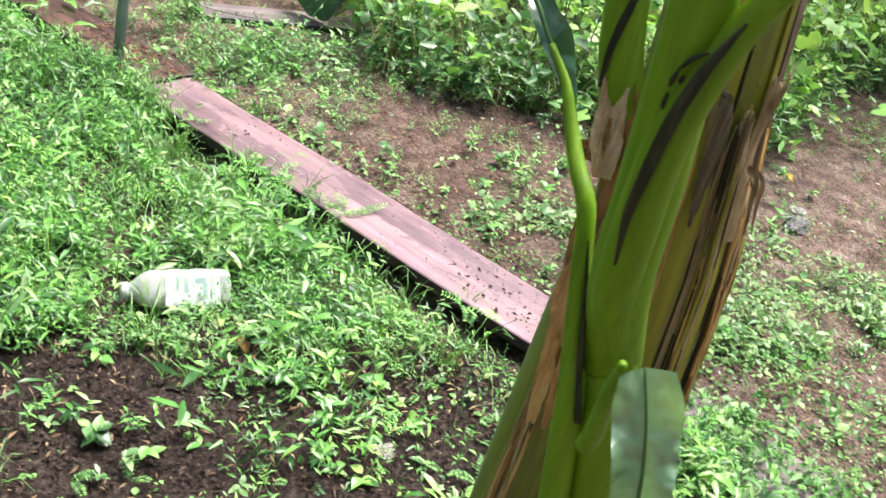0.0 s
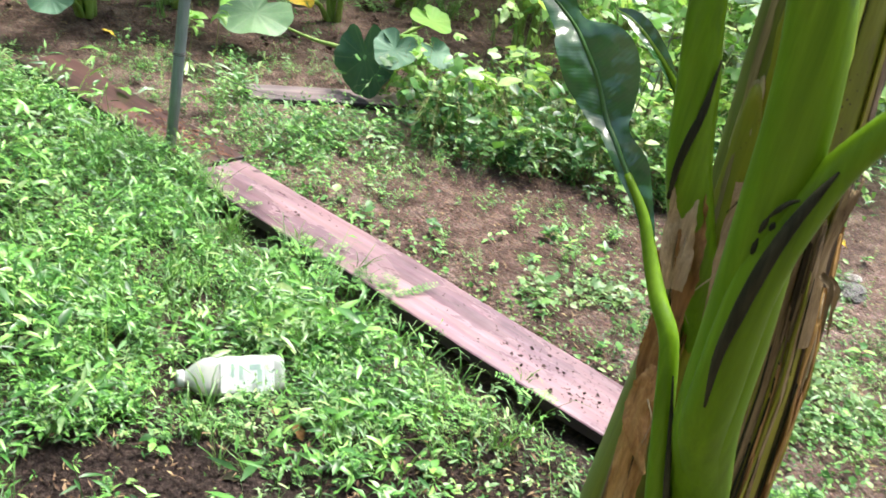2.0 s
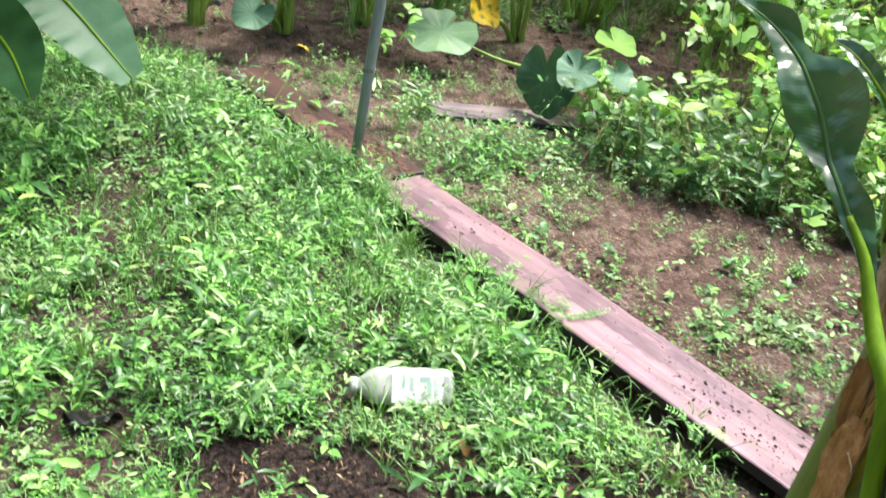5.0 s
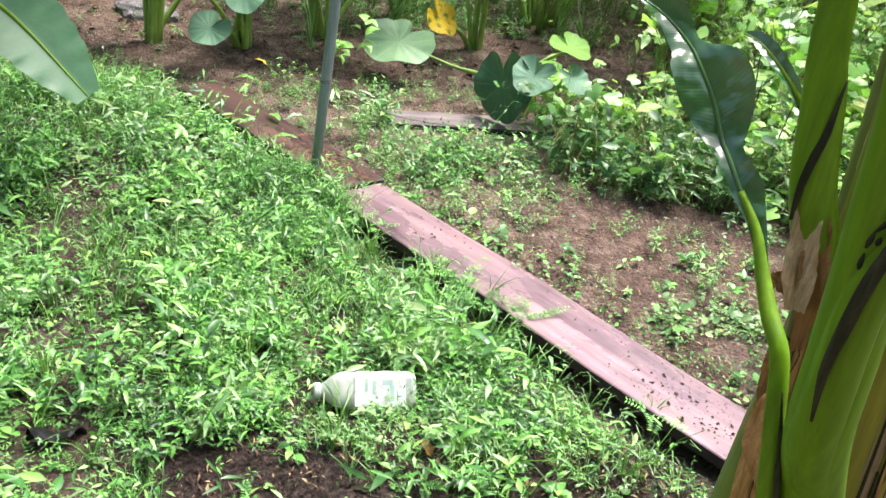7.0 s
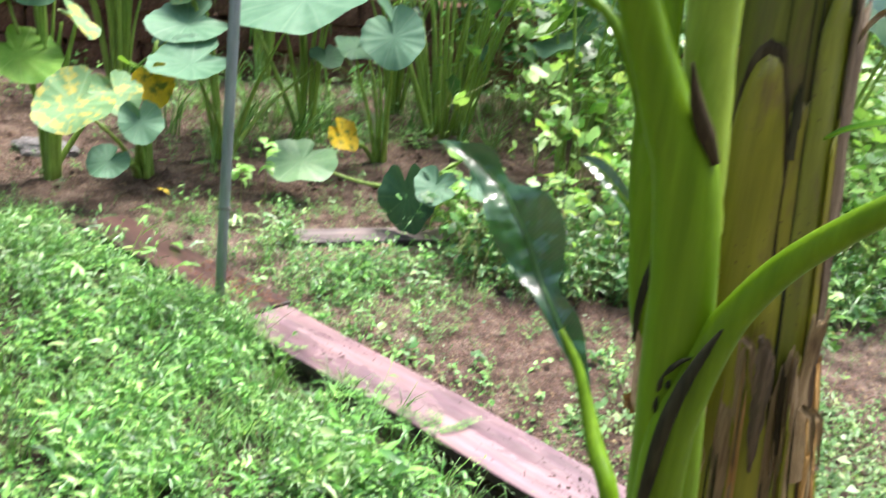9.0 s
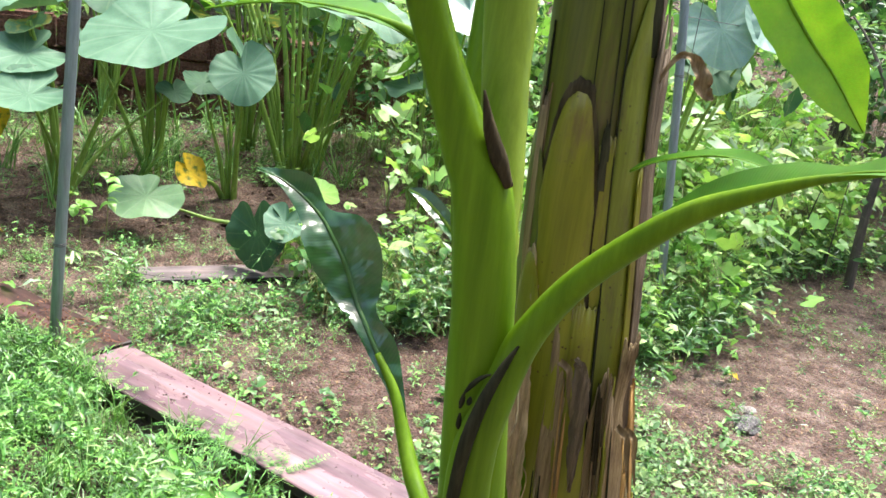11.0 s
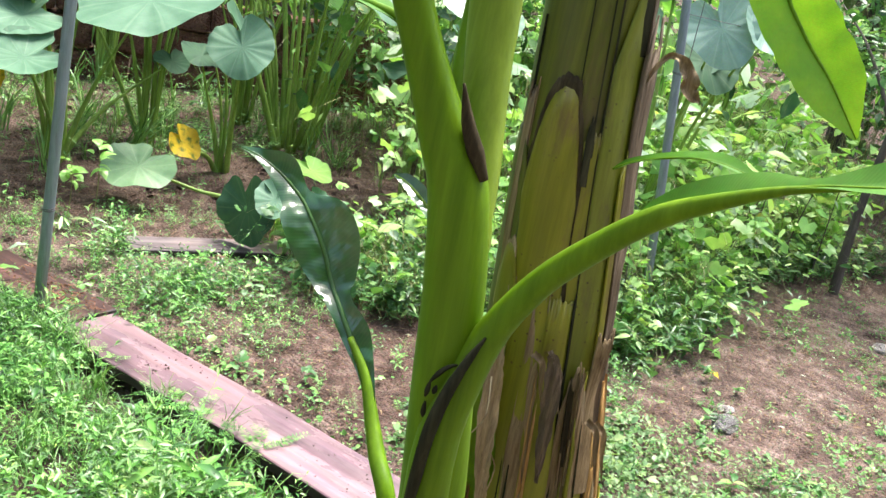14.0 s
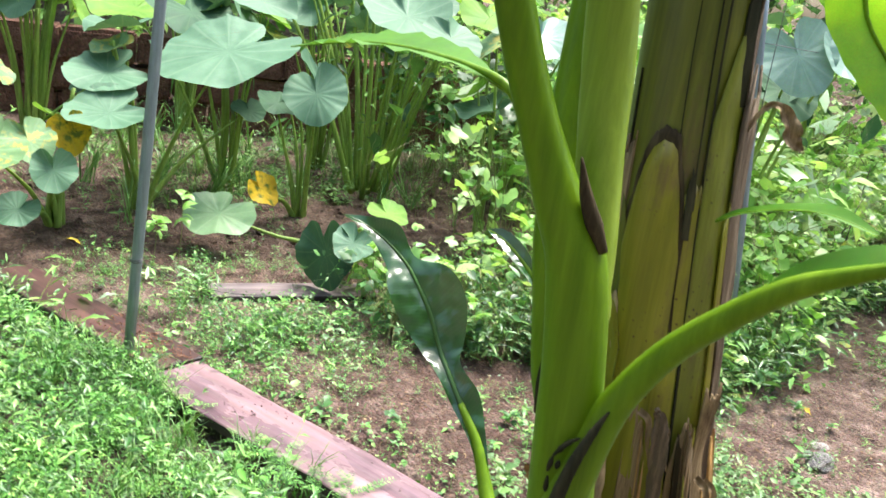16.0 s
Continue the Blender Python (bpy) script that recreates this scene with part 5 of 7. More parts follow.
class Heap:
    """Collects many small pieces into one mesh."""

    def __init__(self):
        self.v, self.t, self.n = [], [], 0

    def add(self, v, t):
        self.v.append(v)
        self.t.append(t + self.n)
        self.n += len(v)

    def done(self):
        return np.concatenate(self.v), np.concatenate(self.t)


def ribbon(points, width, rng):
    """A thin flat stem or grass blade through points."""
    p = np.array(points, float)
    a = rng.uniform(0, 6.28)
    side = np.array((math.cos(a), math.sin(a), 0)) * width / 2
    v = []
    for i, q in enumerate(p):
        w = 1 - 0.85 * i / (len(p) - 1)
        v += [q - side * w, q + side * w]
    t = []
    for i in range(len(p) - 1):
        k = 2 * i
        t += [(k, k + 1, k + 3), (k, k + 3, k + 2)]
    return np.array(v), np.array(t)


def lance_weed(rng):
    """An upright weed with pointed leaves up its stems; habit (leaf size, width, number) differs from plant to plant."""
    h = Heap()
    tall = rng.uniform(0.08, 0.20)
    habit, slim = rng.choice([0.55, 0.7, 0.85, 1.0, 1.2]), rng.choice([0.18, 0.23, 0.28, 0.36])
    for b in range(rng.integers(1, 4)):
        lean = rng.normal(0, 0.45, 2)
        top = np.array((lean[0] * tall, lean[1] * tall, tall * rng.uniform(0.7, 1.0)))
        h.add(*ribbon([(0, 0, 0), top * 0.5 + (0, 0, 0.012), top], 0.0028, rng))
        n, yaw = int(rng.integers(5, 8)), rng.uniform(0, 6.28)
        for k in range(n):
            f = 0.3 + 0.7 * (k + 0.5) / n
            l = habit * rng.uniform(0.026, 0.050) * (1.1 - 0.45 * abs(f - 0.65))
            v, t = leaf_shape(l, l * slim, 0.22, rng.uniform(0.1, 0.55), 2 if l > 0.034 else 1)
            h.add(turned(v, yaw + k * 2.4 + rng.normal(0, 0.3), rng.normal(0.30, 0.25), rng.normal(0, 0.35)) + top * f, t)
        for k in range(2):
            l = habit * rng.uniform(0.014, 0.026)
            v, t = leaf_shape(l, l * slim * 1.2, 0.3, 0.1, 1)
            h.add(turned(v, rng.uniform(0, 6.28), rng.uniform(0.5, 1.1)) + top, t)
    return h.done()


def round_creeper(rng):
    h = Heap()
    big = rng.choice([0.6, 0.8, 1.0, 1.4])
    for k in range(rng.integers(4, 10)):
        l = big * rng.uniform(0.009, 0.023)
        v, t = leaf_shape(l, l * rng.uniform(0.45, 0.85), 0.15, 0.15, 1 if l < 0.015 else 2)
        p = (*rng.normal(0, 0.02, 2), rng.uniform(0.004, 0.035))
        h.add(turned(v, rng.uniform(0, 6.28), rng.normal(0.1, 0.4), rng.normal(0, 0.4)) + p, t)
    return h.done()


def grass_tuft(rng):
    h = Heap()
    for k in range(rng.integers(8, 15)):
        a, l = rng.uniform(0, 6.28), rng.uniform(0.06, 0.17)
        o = rng.uniform(0.25, 0.8)
        d = np.array((math.cos(a), math.sin(a), 0)) * l * o
        h.add(*ribbon([(*rng.normal(0, 0.008, 2), 0), d * 0.35 + (0, 0, l * 0.6), d * 0.8 + (0, 0, l * 0.85), d * 1.25 + (0, 0, l * 0.75)], rng.uniform(0.003, 0.006), rng))
    return h.done()


def seedling(rng):
    h = Heap()
    tall = rng.uniform(0.04, 0.10)
    h.add(*ribbon([(0, 0, 0), (0, 0, tall)], 0.004, rng))
    for k in range(rng.integers(4, 8)):
        v, t = leaf_shape(rng.uniform(0.035, 0.065), rng.uniform(0.020, 0.034), 0.15, rng.uniform(0.1, 0.4), 3)
        h.add(turned(v, k * 2.2 + rng.normal(0, 0.4), rng.uniform(0.0, 0.6)) + (0, 0, tall * rng.uniform(0.5, 1)), t)
    return h.done()


def feather_leaf(rng):
    """Pinnate leaves with many narrow leaflets."""
    h = Heap()
    for s in range(rng.integers(2, 4)):
        yaw, l = rng.uniform(0, 6.28), rng.uniform(0.06, 0.11)
        one = Heap()
        one.add(*ribbon([(0, 0, 0), (0, l * 0.5, l * 0.35), (0, l, l * 0.4)], 0.002, rng))
        for k in range(9):
            f = (k + 1.5) / 10
            for sg in (-1, 1):
                v, t = leaf_shape(0.022 * (1.1 - abs(f - 0.5)), 0.006, 0.1, 0.1, 1)
                one.add(turned(v, sg * -1.25, 0.1) + (0, l * f, l * (0.7 * f if f < 0.5 else 0.35 + 0.1 * (f - 0.5))), t)
        v, t = one.done()
        h.add(turned(v, yaw, 0), t)
    return h.done()


def scatter(make, kinds, places, sizes, rng, lift=0.0, lean=0.15):
    protos = [make(rng) for _ in range(kinds)]
    pick = rng.integers(0, kinds, len(places))
    vs, ts, n = [], [], 0
    for k, (pv, pt) in enumerate(protos):
        idx = np.where(pick == k)[0]
        if not len(idx):
            continue
        a = rng.uniform(0, 2 * np.pi, len(idx))
        c, s = np.cos(a), np.sin(a)
        lx, ly = rng.normal(0, lean, len(idx)), rng.normal(0, lean, len(idx))
        sc = sizes[idx]
        x = (pv[None, :, 0] * c[:, None] - pv[None, :, 1] * s[:, None]) * sc[:, None]
        y = (pv[None, :, 0] * s[:, None] + pv[None, :, 1] * c[:, None]) * sc[:, None]
        z = pv[None, :, 2] * sc[:, None]
        x, y = x + z * lx[:, None], y + z * ly[:, None]
        p = places[idx]
        v = np.stack([x + p[:, None, 0], y + p[:, None, 1], z + p[:, None, 2] + lift], -1).reshape(-1, 3)
        t = (pt[None] + (np.arange(len(idx)) * len(pv))[:, None, None]).reshape(-1, 3) + n
        vs.append(v)
        ts.append(t)
        n += len(v)
    return np.concatenate(vs), np.concatenate(ts)


def near_box(x, y, lo, hi):
    return (x > lo[0]) & (x < hi[0]) & (y > lo[1]) & (y < hi[1])


def sown(count, lo, hi, density, rng):
    """Places on the ground, kept by the density that a function of the plan gives."""
    x, y = rng.uniform(lo[0], hi[0], count), rng.uniform(lo[1], hi[1], count)
    keep = rng.random(count) < density(x, y)
    x, y = x[keep], y[keep]
    return np.stack([x, y, ground_z(x, y)], -1)


def on_plank(x, y, pad=0.0):
    s, c = plan(x, y)
    a = (s > -0.14) & (s < 1.74) & (c > -pad - 0.065 * np.clip((s - 0.1) * 3, 0, 1)) & (c < 0.255 + pad)
    b = (s > -1.5) & (s < -0.28) & (c > 0.075 - pad) & (c < 0.285 + pad)
    d = (x > 0.36) & (x < 2.1) & (np.abs(y - 4.33 - (x - 1.22) * 0.105) < 0.085 + pad)
    e = near_box(x, y, (0.0, 1.93), (0.27, 2.05)) | near_box(x, y, (-0.68, 1.66), (-0.53, 1.77))
    return a | b | d | e


def left_side(x, y):
    s, c = plan(x, y)
    return c < 0.06


def dens_lance(x, y):
    """Tall weeds: the left bed, thin on the mulch in front and at the bare taro bed."""
    d = np.where(left_side(x, y), 1.0, 0.0)
    d = d * np.clip((4.75 - y + 0.35 * (rough2(x, y, 1.5, 41) - 0.5)) / 0.35, 0, 1)
    mulch = near_box(x, y, (-0.35, 0.9), (0.95, 1.72))
    d = np.where(mulch, 0.24 * d * np.clip((rough2(x, y, 3.2, 55) - 0.44) * 5, 0.14, 1), d)
    pale = np.exp(-(((x + 0.62) / 0.33) ** 2 + ((y - 2.2) / 0.45) ** 2) * 1.2) + np.exp(-(((x + 0.78) / 0.22) ** 2 + ((y - 2.92) / 0.2) ** 2) * 1.2)
    d = d * (1 - 0.9 * np.clip(pale, 0, 1)) * np.clip((rough2(x, y, 3.4, 43) - 0.25) * 5, 0.2, 1) * np.clip((rough2(x, y, 9.0, 45, 2) - 0.22) * 5, 0.25, 1)
    between = np.exp(-(((x - 0.55) / 0.42) ** 2 + ((y - 3.55) / 0.40) ** 2)) * (y < 4.05) * np.clip((rough2(x, y, 6.0, 119, 2) - 0.25) * 4, 0.1, 1)
    d = np.where(left_side(x, y), d, 0.9 * between)
    s, c = plan(x, y)
    tuft = np.clip((rough2(x, y, 5.0, 97, 2) - 0.48) * 6, 0, 1) * np.clip((s - 0.3) / 0.6, 0.15, 1) * (c > 0.27) * np.clip((2.8 - x) / 0.4, 0, 1) * (y < 3.3)
    d = np.maximum(d, 0.4 * tuft)
    edge = near_box(x, y, (-0.5, 3.85), (0.75, 4.75)) * np.clip((rough2(x, y, 5.0, 107, 2) - 0.40) * 6, 0, 1) * np.clip((4.8 - y) / 0.3, 0, 1)
    d = np.maximum(d, 0.6 * edge * (c > 0))
    d = np.maximum(d, 0.9 * np.exp(-(((x + 0.04) / 0.12) ** 2 + ((y - 3.30) / 0.16) ** 2)))
    d = np.maximum(d, 0.8 * np.exp(-(((x - 0.05) / 0.13) ** 2 + ((y - 3.28) / 0.12) ** 2)))
    d = d * np.clip((x + 2.9) / 0.6, 0, 1) * np.clip((y - 0.7) / 0.35, 0, 1)
    return np.where(on_plank(x, y, 0.012), 0, d)


def dens_creeper(x, y):
    s, c = plan(x, y)
    patch = np.clip((rough2(x, y, 1.9, 61) - 0.42) * 4, 0, 1) * np.clip((rough2(x, y, 6.5, 65, 2) - 0.42) * 5, 0.03, 1)
    left = 1.5 * np.where(y < 1.75, 0.35 * np.clip((rough2(x, y, 3.2, 57) - 0.35) * 4, 0, 1), 0.5) * np.clip((4.7 - y) / 0.3, 0, 1)
    near = np.clip((s - 0.9) / 0.5, 0, 1) * np.clip((c - 0.30) / 0.1, 0, 1) * np.clip((2.6 - x) / 0.5, 0, 1)
    patch = np.maximum(patch, 0.95 * near * np.clip((rough2(x, y, 4.0, 69, 2) - 0.3) * 5, 0.05, 1))
    right = patch * 1.0 * np.clip((3.6 - y + 0.5 * (x - 2)) / 0.3, 0.05, 1)
    soil = np.exp(-(((s - 0.45) / 0.75) ** 2 + ((c - 0.78) / 0.26) ** 2) * 1.3)
    soil2 = np.exp(-(((x - 3.2) / 0.7) ** 2 + ((y - 3.1) / 0.3) ** 2) * 1.3)
    right = right * (1 - 0.85 * np.clip(soil + soil2, 0, 1))
    right = np.maximum(right, 0.95 * np.exp(-(((x - 0.42) / 0.40) ** 2 + ((y - 3.68) / 0.34) ** 2) * 1.2))
    right = np.maximum(right, 0.95 * np.exp(-(((c - 0.35) / 0.11) ** 2)) * (s > -0.3) * np.clip((rough2(x, y, 5.0, 67, 2) - 0.3) * 5, 0.1, 1))
    bed = 0.16 * np.clip((rough2(x, y, 2.2, 63) - 0.42) * 5, 0, 1) * (y < 7)
    d = np.where(c < 0.06, np.maximum(left, bed * (y > 4.6)), right)
    d = d * np.clip((x + 2.9) / 0.6, 0, 1) * np.clip((y - 0.6) / 0.35, 0, 1)
    return np.where(on_plank(x, y, 0.008), 0, d)


def mulch_bed():
    """A thin uneven layer of dark mulch on the soil in front."""
    xs, ys = np.arange(-0.55, 1.25, 0.022), np.arange(0.75, 1.95, 0.022)
    gx, gy = np.meshgrid(xs, ys, indexing="ij")
    d = np.minimum.reduce([(gx + 0.5) / 0.3, (1.15 - gx) / 0.2, (gy - 0.75) / 0.1, (1.88 - gy) / 0.3]) + 1.1 * (rough2(gx, gy, 3.2, 55) - 0.62)
    z = ground_z(gx, gy) + np.clip(d, -0.5, 0.5) * 0.05 + 0.014 * rough2(gx, gy, 26.0, 31, 2)
    v = np.stack([gx, gy, z], -1).reshape(-1, 3)
    n, m = len(xs), len(ys)
    i = (np.arange(n - 1)[:, None] * m + np.arange(m - 1)[None]).ravel()
    t = np.concatenate([np.stack([i, i + m, i + m + 1], -1), np.stack([i, i + m + 1, i + 1], -1)])
    stuff("mulch_bed", v, t, M["mulch"], "dark brown damp mulch spread over the soil", "mulch")


mulch_bed()


def on_mulch(p):
    """Lifts places onto the mulch where it covers the soil."""
    x, y = p[:, 0], p[:, 1]
    d = np.minimum.reduce([(x + 0.5) / 0.3, (1.15 - x) / 0.2, (y - 0.75) / 0.1, (1.88 - y) / 0.3]) + 1.1 * (rough2(x, y, 3.2, 55) - 0.62)
    p[:, 2] = np.maximum(p[:, 2], ground_z(x, y) + np.clip(d, -0.5, 0.5) * 0.05 + 0.014 * rough2(x, y, 26.0, 31, 2))
    return p


def weeds():
    rng = np.random.default_rng(23)
    p = sown(36000, (-2.9, 0.7), (2.6, 4.9), dens_lance, rng)
    p = on_mulch(p)
    ps, pc = plan(p[:, 0], p[:, 1])
    low = np.where((ps > 0.05) & (ps < 1.8) & (pc < 0.05), np.clip(0.2 - (pc + 0.07) * 3.6, 0.2, 1.0), 1.0)
    low = np.where((pc > 0.06) & (ps > -0.2), 0.6, low)
    low = np.where(p[:, 1] > 4.2, 0.6, low)
    low = np.where(near_box(p[:, 0], p[:, 1], (0.25, 3.9), (1.5, 4.45)), 0.22, low)
    low = np.where(near_box(p[:, 0], p[:, 1], (-0.78, 1.42), (-0.42, 1.82)), low * 0.4, low)
    pl = (ps > -1.6) & (ps < -0.2) & (pc > -0.04) & (pc < 0.45)
    low = np.where(pl, low * np.clip(np.abs(pc - 0.19) * 3.0, 0.25, 0.7), low)
    low = np.where(near_box(p[:, 0], p[:, 1], (-0.06, 1.72), (0.32, 1.95)), low * 0.55, low)
    size = low * rng.lognormal(-0.32, 0.3, len(p)) * (0.55 + 0.9 * rough2(p[:, 0], p[:, 1], 2.8, 47))
    pale = rng.random(len(p)) < 0.05 + 0.16 * np.clip((rough2(p[:, 0], p[:, 1], 4.0, 49) - 0.5) * 5, 0, 1)
    stuff("weeds", *scatter(lance_weed, 24, p[~pale], size[~pale], rng), M["weed"], "dense low green weeds with narrow pointed leaves", "weeds")
    stuff("pale_weeds", *scatter(lance_weed, 24, p[pale], size[pale] * 1.05, rng), M["pale_weed"], "pale yellow-green weeds among the darker ones", "weeds")
    p = sown(34000, (-2.9, 0.6), (5.4, 6.4), dens_creeper, rng)
    stuff("creeping_weeds", *scatter(round_creeper, 20, p, rng.uniform(0.7, 1.4, len(p)), rng), M["creeper"], "pale green creeping weeds with small round leaves", "weeds")

    def tufts(x, y):
        g = np.clip((rough2(x, y, 1.6, 71) - 0.45) * 4, 0.12, 1)
        g = np.maximum(g, 0.9 * np.exp(-(((x - 0.02) / 0.13) ** 2 + ((y - 1.78) / 0.15) ** 2)))
        return np.where(on_plank(x, y, 0.01) | ~left_side(x, y) | (y > 4.6) | ((y < 1.6) & (x > -0.2)), 0, g * 0.8)

    p = sown(3000, (-2.3, 1.1), (1.2, 4.7), tufts, rng)
    stuff("grass", *scatter(grass_tuft, 16, p, rng.uniform(0.6, 1.25, len(p)), rng), M["grass"], "tufts of fine bright green grass", "grass")

    q = np.stack([rng.normal(-0.38, 0.15, 60), rng.normal(-0.02, 0.04, 60)], -1)
    p = np.concatenate([FOOT + q[:, :1] * ALONG + q[:, 1:] * ACROSS, np.full((60, 1), 0.0)], 1)
    stuff("joint_weeds", *scatter(lance_weed, 12, p[:34], rng.uniform(0.55, 1.0, 34), rng, 0.04, 0.35), M["weed"], "weeds grown over the joint of the planks", "weeds")
    stuff("joint_grass", *scatter(grass_tuft, 8, p[34:], rng.uniform(0.6, 1.1, 26), rng, 0.0, 0.3), M["grass"], "grass round the foot of the steel pipe", "grass")

    # sprays that hang over the plank's edge
    q = [(s, c) for s, c in zip(rng.choice([0.42, 0.5, 0.6, 0.72, 1.3, -0.15, 0.05], 46) + rng.normal(0, 0.05, 46), rng.normal(-0.01, 0.03, 46))]
    p = np.array([(*(FOOT + ALONG * s + ACROSS * c), 0.05) for s, c in q])
    stuff("plank_edge_weeds", *scatter(feather_leaf, 8, p[:26], rng.uniform(0.6, 1.1, 26), rng, 0.0, 0.5), M["weed"], "feathery weeds hanging over the plank's edge", "weeds")
    stuff("plank_edge_grass", *scatter(grass_tuft, 8, p[26:], rng.uniform(0.4, 0.9, 20), rng, -0.02, 0.4), M["grass"], "grass blades leaning over the plank's edge", "grass")

    def few(x, y):
        return np.where(on_plank(x, y, 0.02) | (y > 4.4) | ((y > 3.2) & ~left_side(x, y)), 0, np.where(left_side(x, y), np.where(y < 1.8, 0.6, 0.3), 0.28))


    def tiny(x, y):
        return np.where(on_plank(x, y, 0.0) | (left_side(x, y) & (y < 4.5)), 0, 0.15 + 0.6 * np.clip((rough2(x, y, 2.6, 83) - 0.4) * 4, 0, 1)) * np.where(y > 4.6, 0.7, 1)

    p = sown(2600, (-1.6, 1.2), (5.2, 6.2), tiny, rng)
    stuff("sprouts", *scatter(lance_weed, 16, p, rng.uniform(0.25, 0.6, len(p)), rng), M["creeper"], "tiny green sprouts on the bare soil", "weeds")
    p = sown(800, (-2.0, 1.0), (4.2, 4.5), few, rng)
    stuff("seedlings", *scatter(seedling, 12, p, rng.uniform(0.45, 0.95, len(p)), rng), M["weed"], "scattered broad-leaved green seedlings", "weeds")
    p = sown(1500, (-2.4, 1.0), (3.5, 4.2), lambda x, y: few(x, y) * np.where(left_side(x, y), 1, 0.2), rng)
    stuff("feather_weeds", *scatter(feather_leaf, 8, p, rng.uniform(0.45, 0.9, len(p)), rng, 0, 0.35), M["weed"], "small weeds with feathery leaves", "weeds")

    def litter(x, y):
        return np.where(on_plank(x, y, 0.0), 0.06, np.where(left_side(x, y) & (y > 1.75) & (y < 4.6), 0.08, 0.6))

    def chip(r):
        v, t = leaf_shape(r.uniform(0.012, 0.035), r.uniform(0.003, 0.012), 0.25, 0.2, 1)
        return turned(v, 0, r.normal(0, 0.3), r.normal(0, 0.5)), t

    p = np.concatenate([sown(13000, (-2.0, 0.9), (5.2, 7.2), litter, rng), sown(18000, (0.3, 1.5), (4.0, 4.2), litter, rng), sown(9000, (-2.4, 4.6), (2.0, 7.4), litter, rng)])
    p = on_mulch(p)
    stuff("leaf_litter", *scatter(chip, 10, p, rng.uniform(0.25, 1.1, len(p)) ** 1.3, rng, 0.008), M["dry"], "dry brown leaf litter and chips on the soil", "leaf litter")

    def clod(r):
        b = bmesh.new()
        bmesh.ops.create_cone(b, cap_ends=False, segments=5, radius1=1.0, radius2=0.3, depth=1.3)
        bmesh.ops.triangulate(b, faces=b.faces[:])
        b.verts.ensure_lookup_table()
        v = np.array([x.co * r.uniform(0.6, 1.2) for x in b.verts]) * (0.011, 0.010, 0.006)
        t = np.array([[x.index for x in f.verts] for f in b.faces])
        b.free()
        return v, t

    def earth(x, y):
        mulch = near_box(x, y, (-0.3, 0.9), (1.0, 1.75))
        return np.where(on_plank(x, y, 0.0), 0, np.where(mulch, 0.1, np.where(left_side(x, y) & (y < 4.5), 0.05, 0.8)))

    p = sown(15000, (-1.8, 0.9), (5.0, 6.6), earth, rng)
    stuff("soil_clods", *scatter(clod, 8, p, rng.uniform(0.2, 1.0, len(p)) ** 2.2 * 2.2, rng), M["soil"], "loose crumbs of brown soil", "soil")
    def stick(r):
        l = r.uniform(0.03, 0.11)
        return ribbon([(0, 0, 0.002), (l * 0.5, r.normal(0, 0.01), r.uniform(0.004, 0.012)), (l, r.normal(0, 0.015), 0.003)], r.uniform(0.002, 0.004), r)

    p = sown(2600, (-2.0, 1.0), (5.2, 7.0), litter, rng)
    stuff("twig_litter", *scatter(stick, 14, p, rng.uniform(0.5, 1.4, len(p)), rng, 0.012), M["dry"], "thin dry twigs and stalks lying on the soil", "twigs")
    def back(x, y):
        return np.clip((rough2(x, y, 2.0, 113) - 0.35) * 4, 0.05, 1) * np.clip((y - 5.3) / 0.8, 0.1, 1)

    p = sown(2000, (-0.9, 4.9), (3.0, 8.0), back, rng)
    stuff("bed_weeds", *scatter(lance_weed, 14, p, rng.uniform(0.5, 1.5, len(p)), rng, 0, 0.3), M["creeper"], "low weeds between the taro stalks", "weeds")
    p = sown(170, (-0.6, 5.2), (3.0, 8.0), back, rng)
    stuff("bed_grass", *scatter(grass_tuft, 10, p, rng.uniform(0.9, 2.6, len(p)), rng, 0, 0.25), M["grass"], "thin grass between the taro stalks", "grass")
    def outer(x, y):
        inside = near_box(x, y, (-2.4, 0.9), (5.0, 6.4))
        return np.where(inside, 0, 0.1 + 0.9 * np.clip((rough2(x, y, 1.1, 117) - 0.42) * 4, 0, 1))

    p = sown(1100, (-5.5, -0.9), (7.0, 8.4), outer, rng)
    stuff("outer_weeds", *scatter(lance_weed, 12, p, rng.uniform(0.7, 1.7, len(p)), rng, 0, 0.3), M["weed"], "patchy weeds round the garden bed", "weeds")
    # pale creeping growth at the near end of the bare soil
    def near_soil(x, y):
        s, c = plan(x, y)
        return np.where((s > 0.9) & (c > 0.5) & (x < 2.7), np.clip((rough2(x, y, 3.6, 121, 2) - 0.45) * 6, 0.03, 0.8), 0)

    p = sown(4200, (0.9, 1.0), (2.8, 2.7), near_soil, rng)
    stuff("pale_creepers", *scatter(round_creeper, 14, p, rng.uniform(0.8, 1.7, len(p)), rng), M["pale_weed"], "pale creeping weeds with round leaves on light soil", "weeds")
    p = sown(420, (0.9, 1.0), (2.8, 2.7), near_soil, rng)
    stuff("near_soil_weeds", *scatter(lance_weed, 14, p, rng.uniform(0.5, 0.9, len(p)), rng, 0, 0.3), M["pale_weed"], "yellow-green weeds at the end of the bare soil", "weeds")
    p = sown(2600, (0.3, 1.3), (4.2, 4.2), lambda x, y: np.where(on_plank(x, y, 0.0) | left_side(x, y), 0, np.clip((rough2(x, y, 3.0, 131, 2) - 0.35) * 4, 0.05, 0.8)), rng)
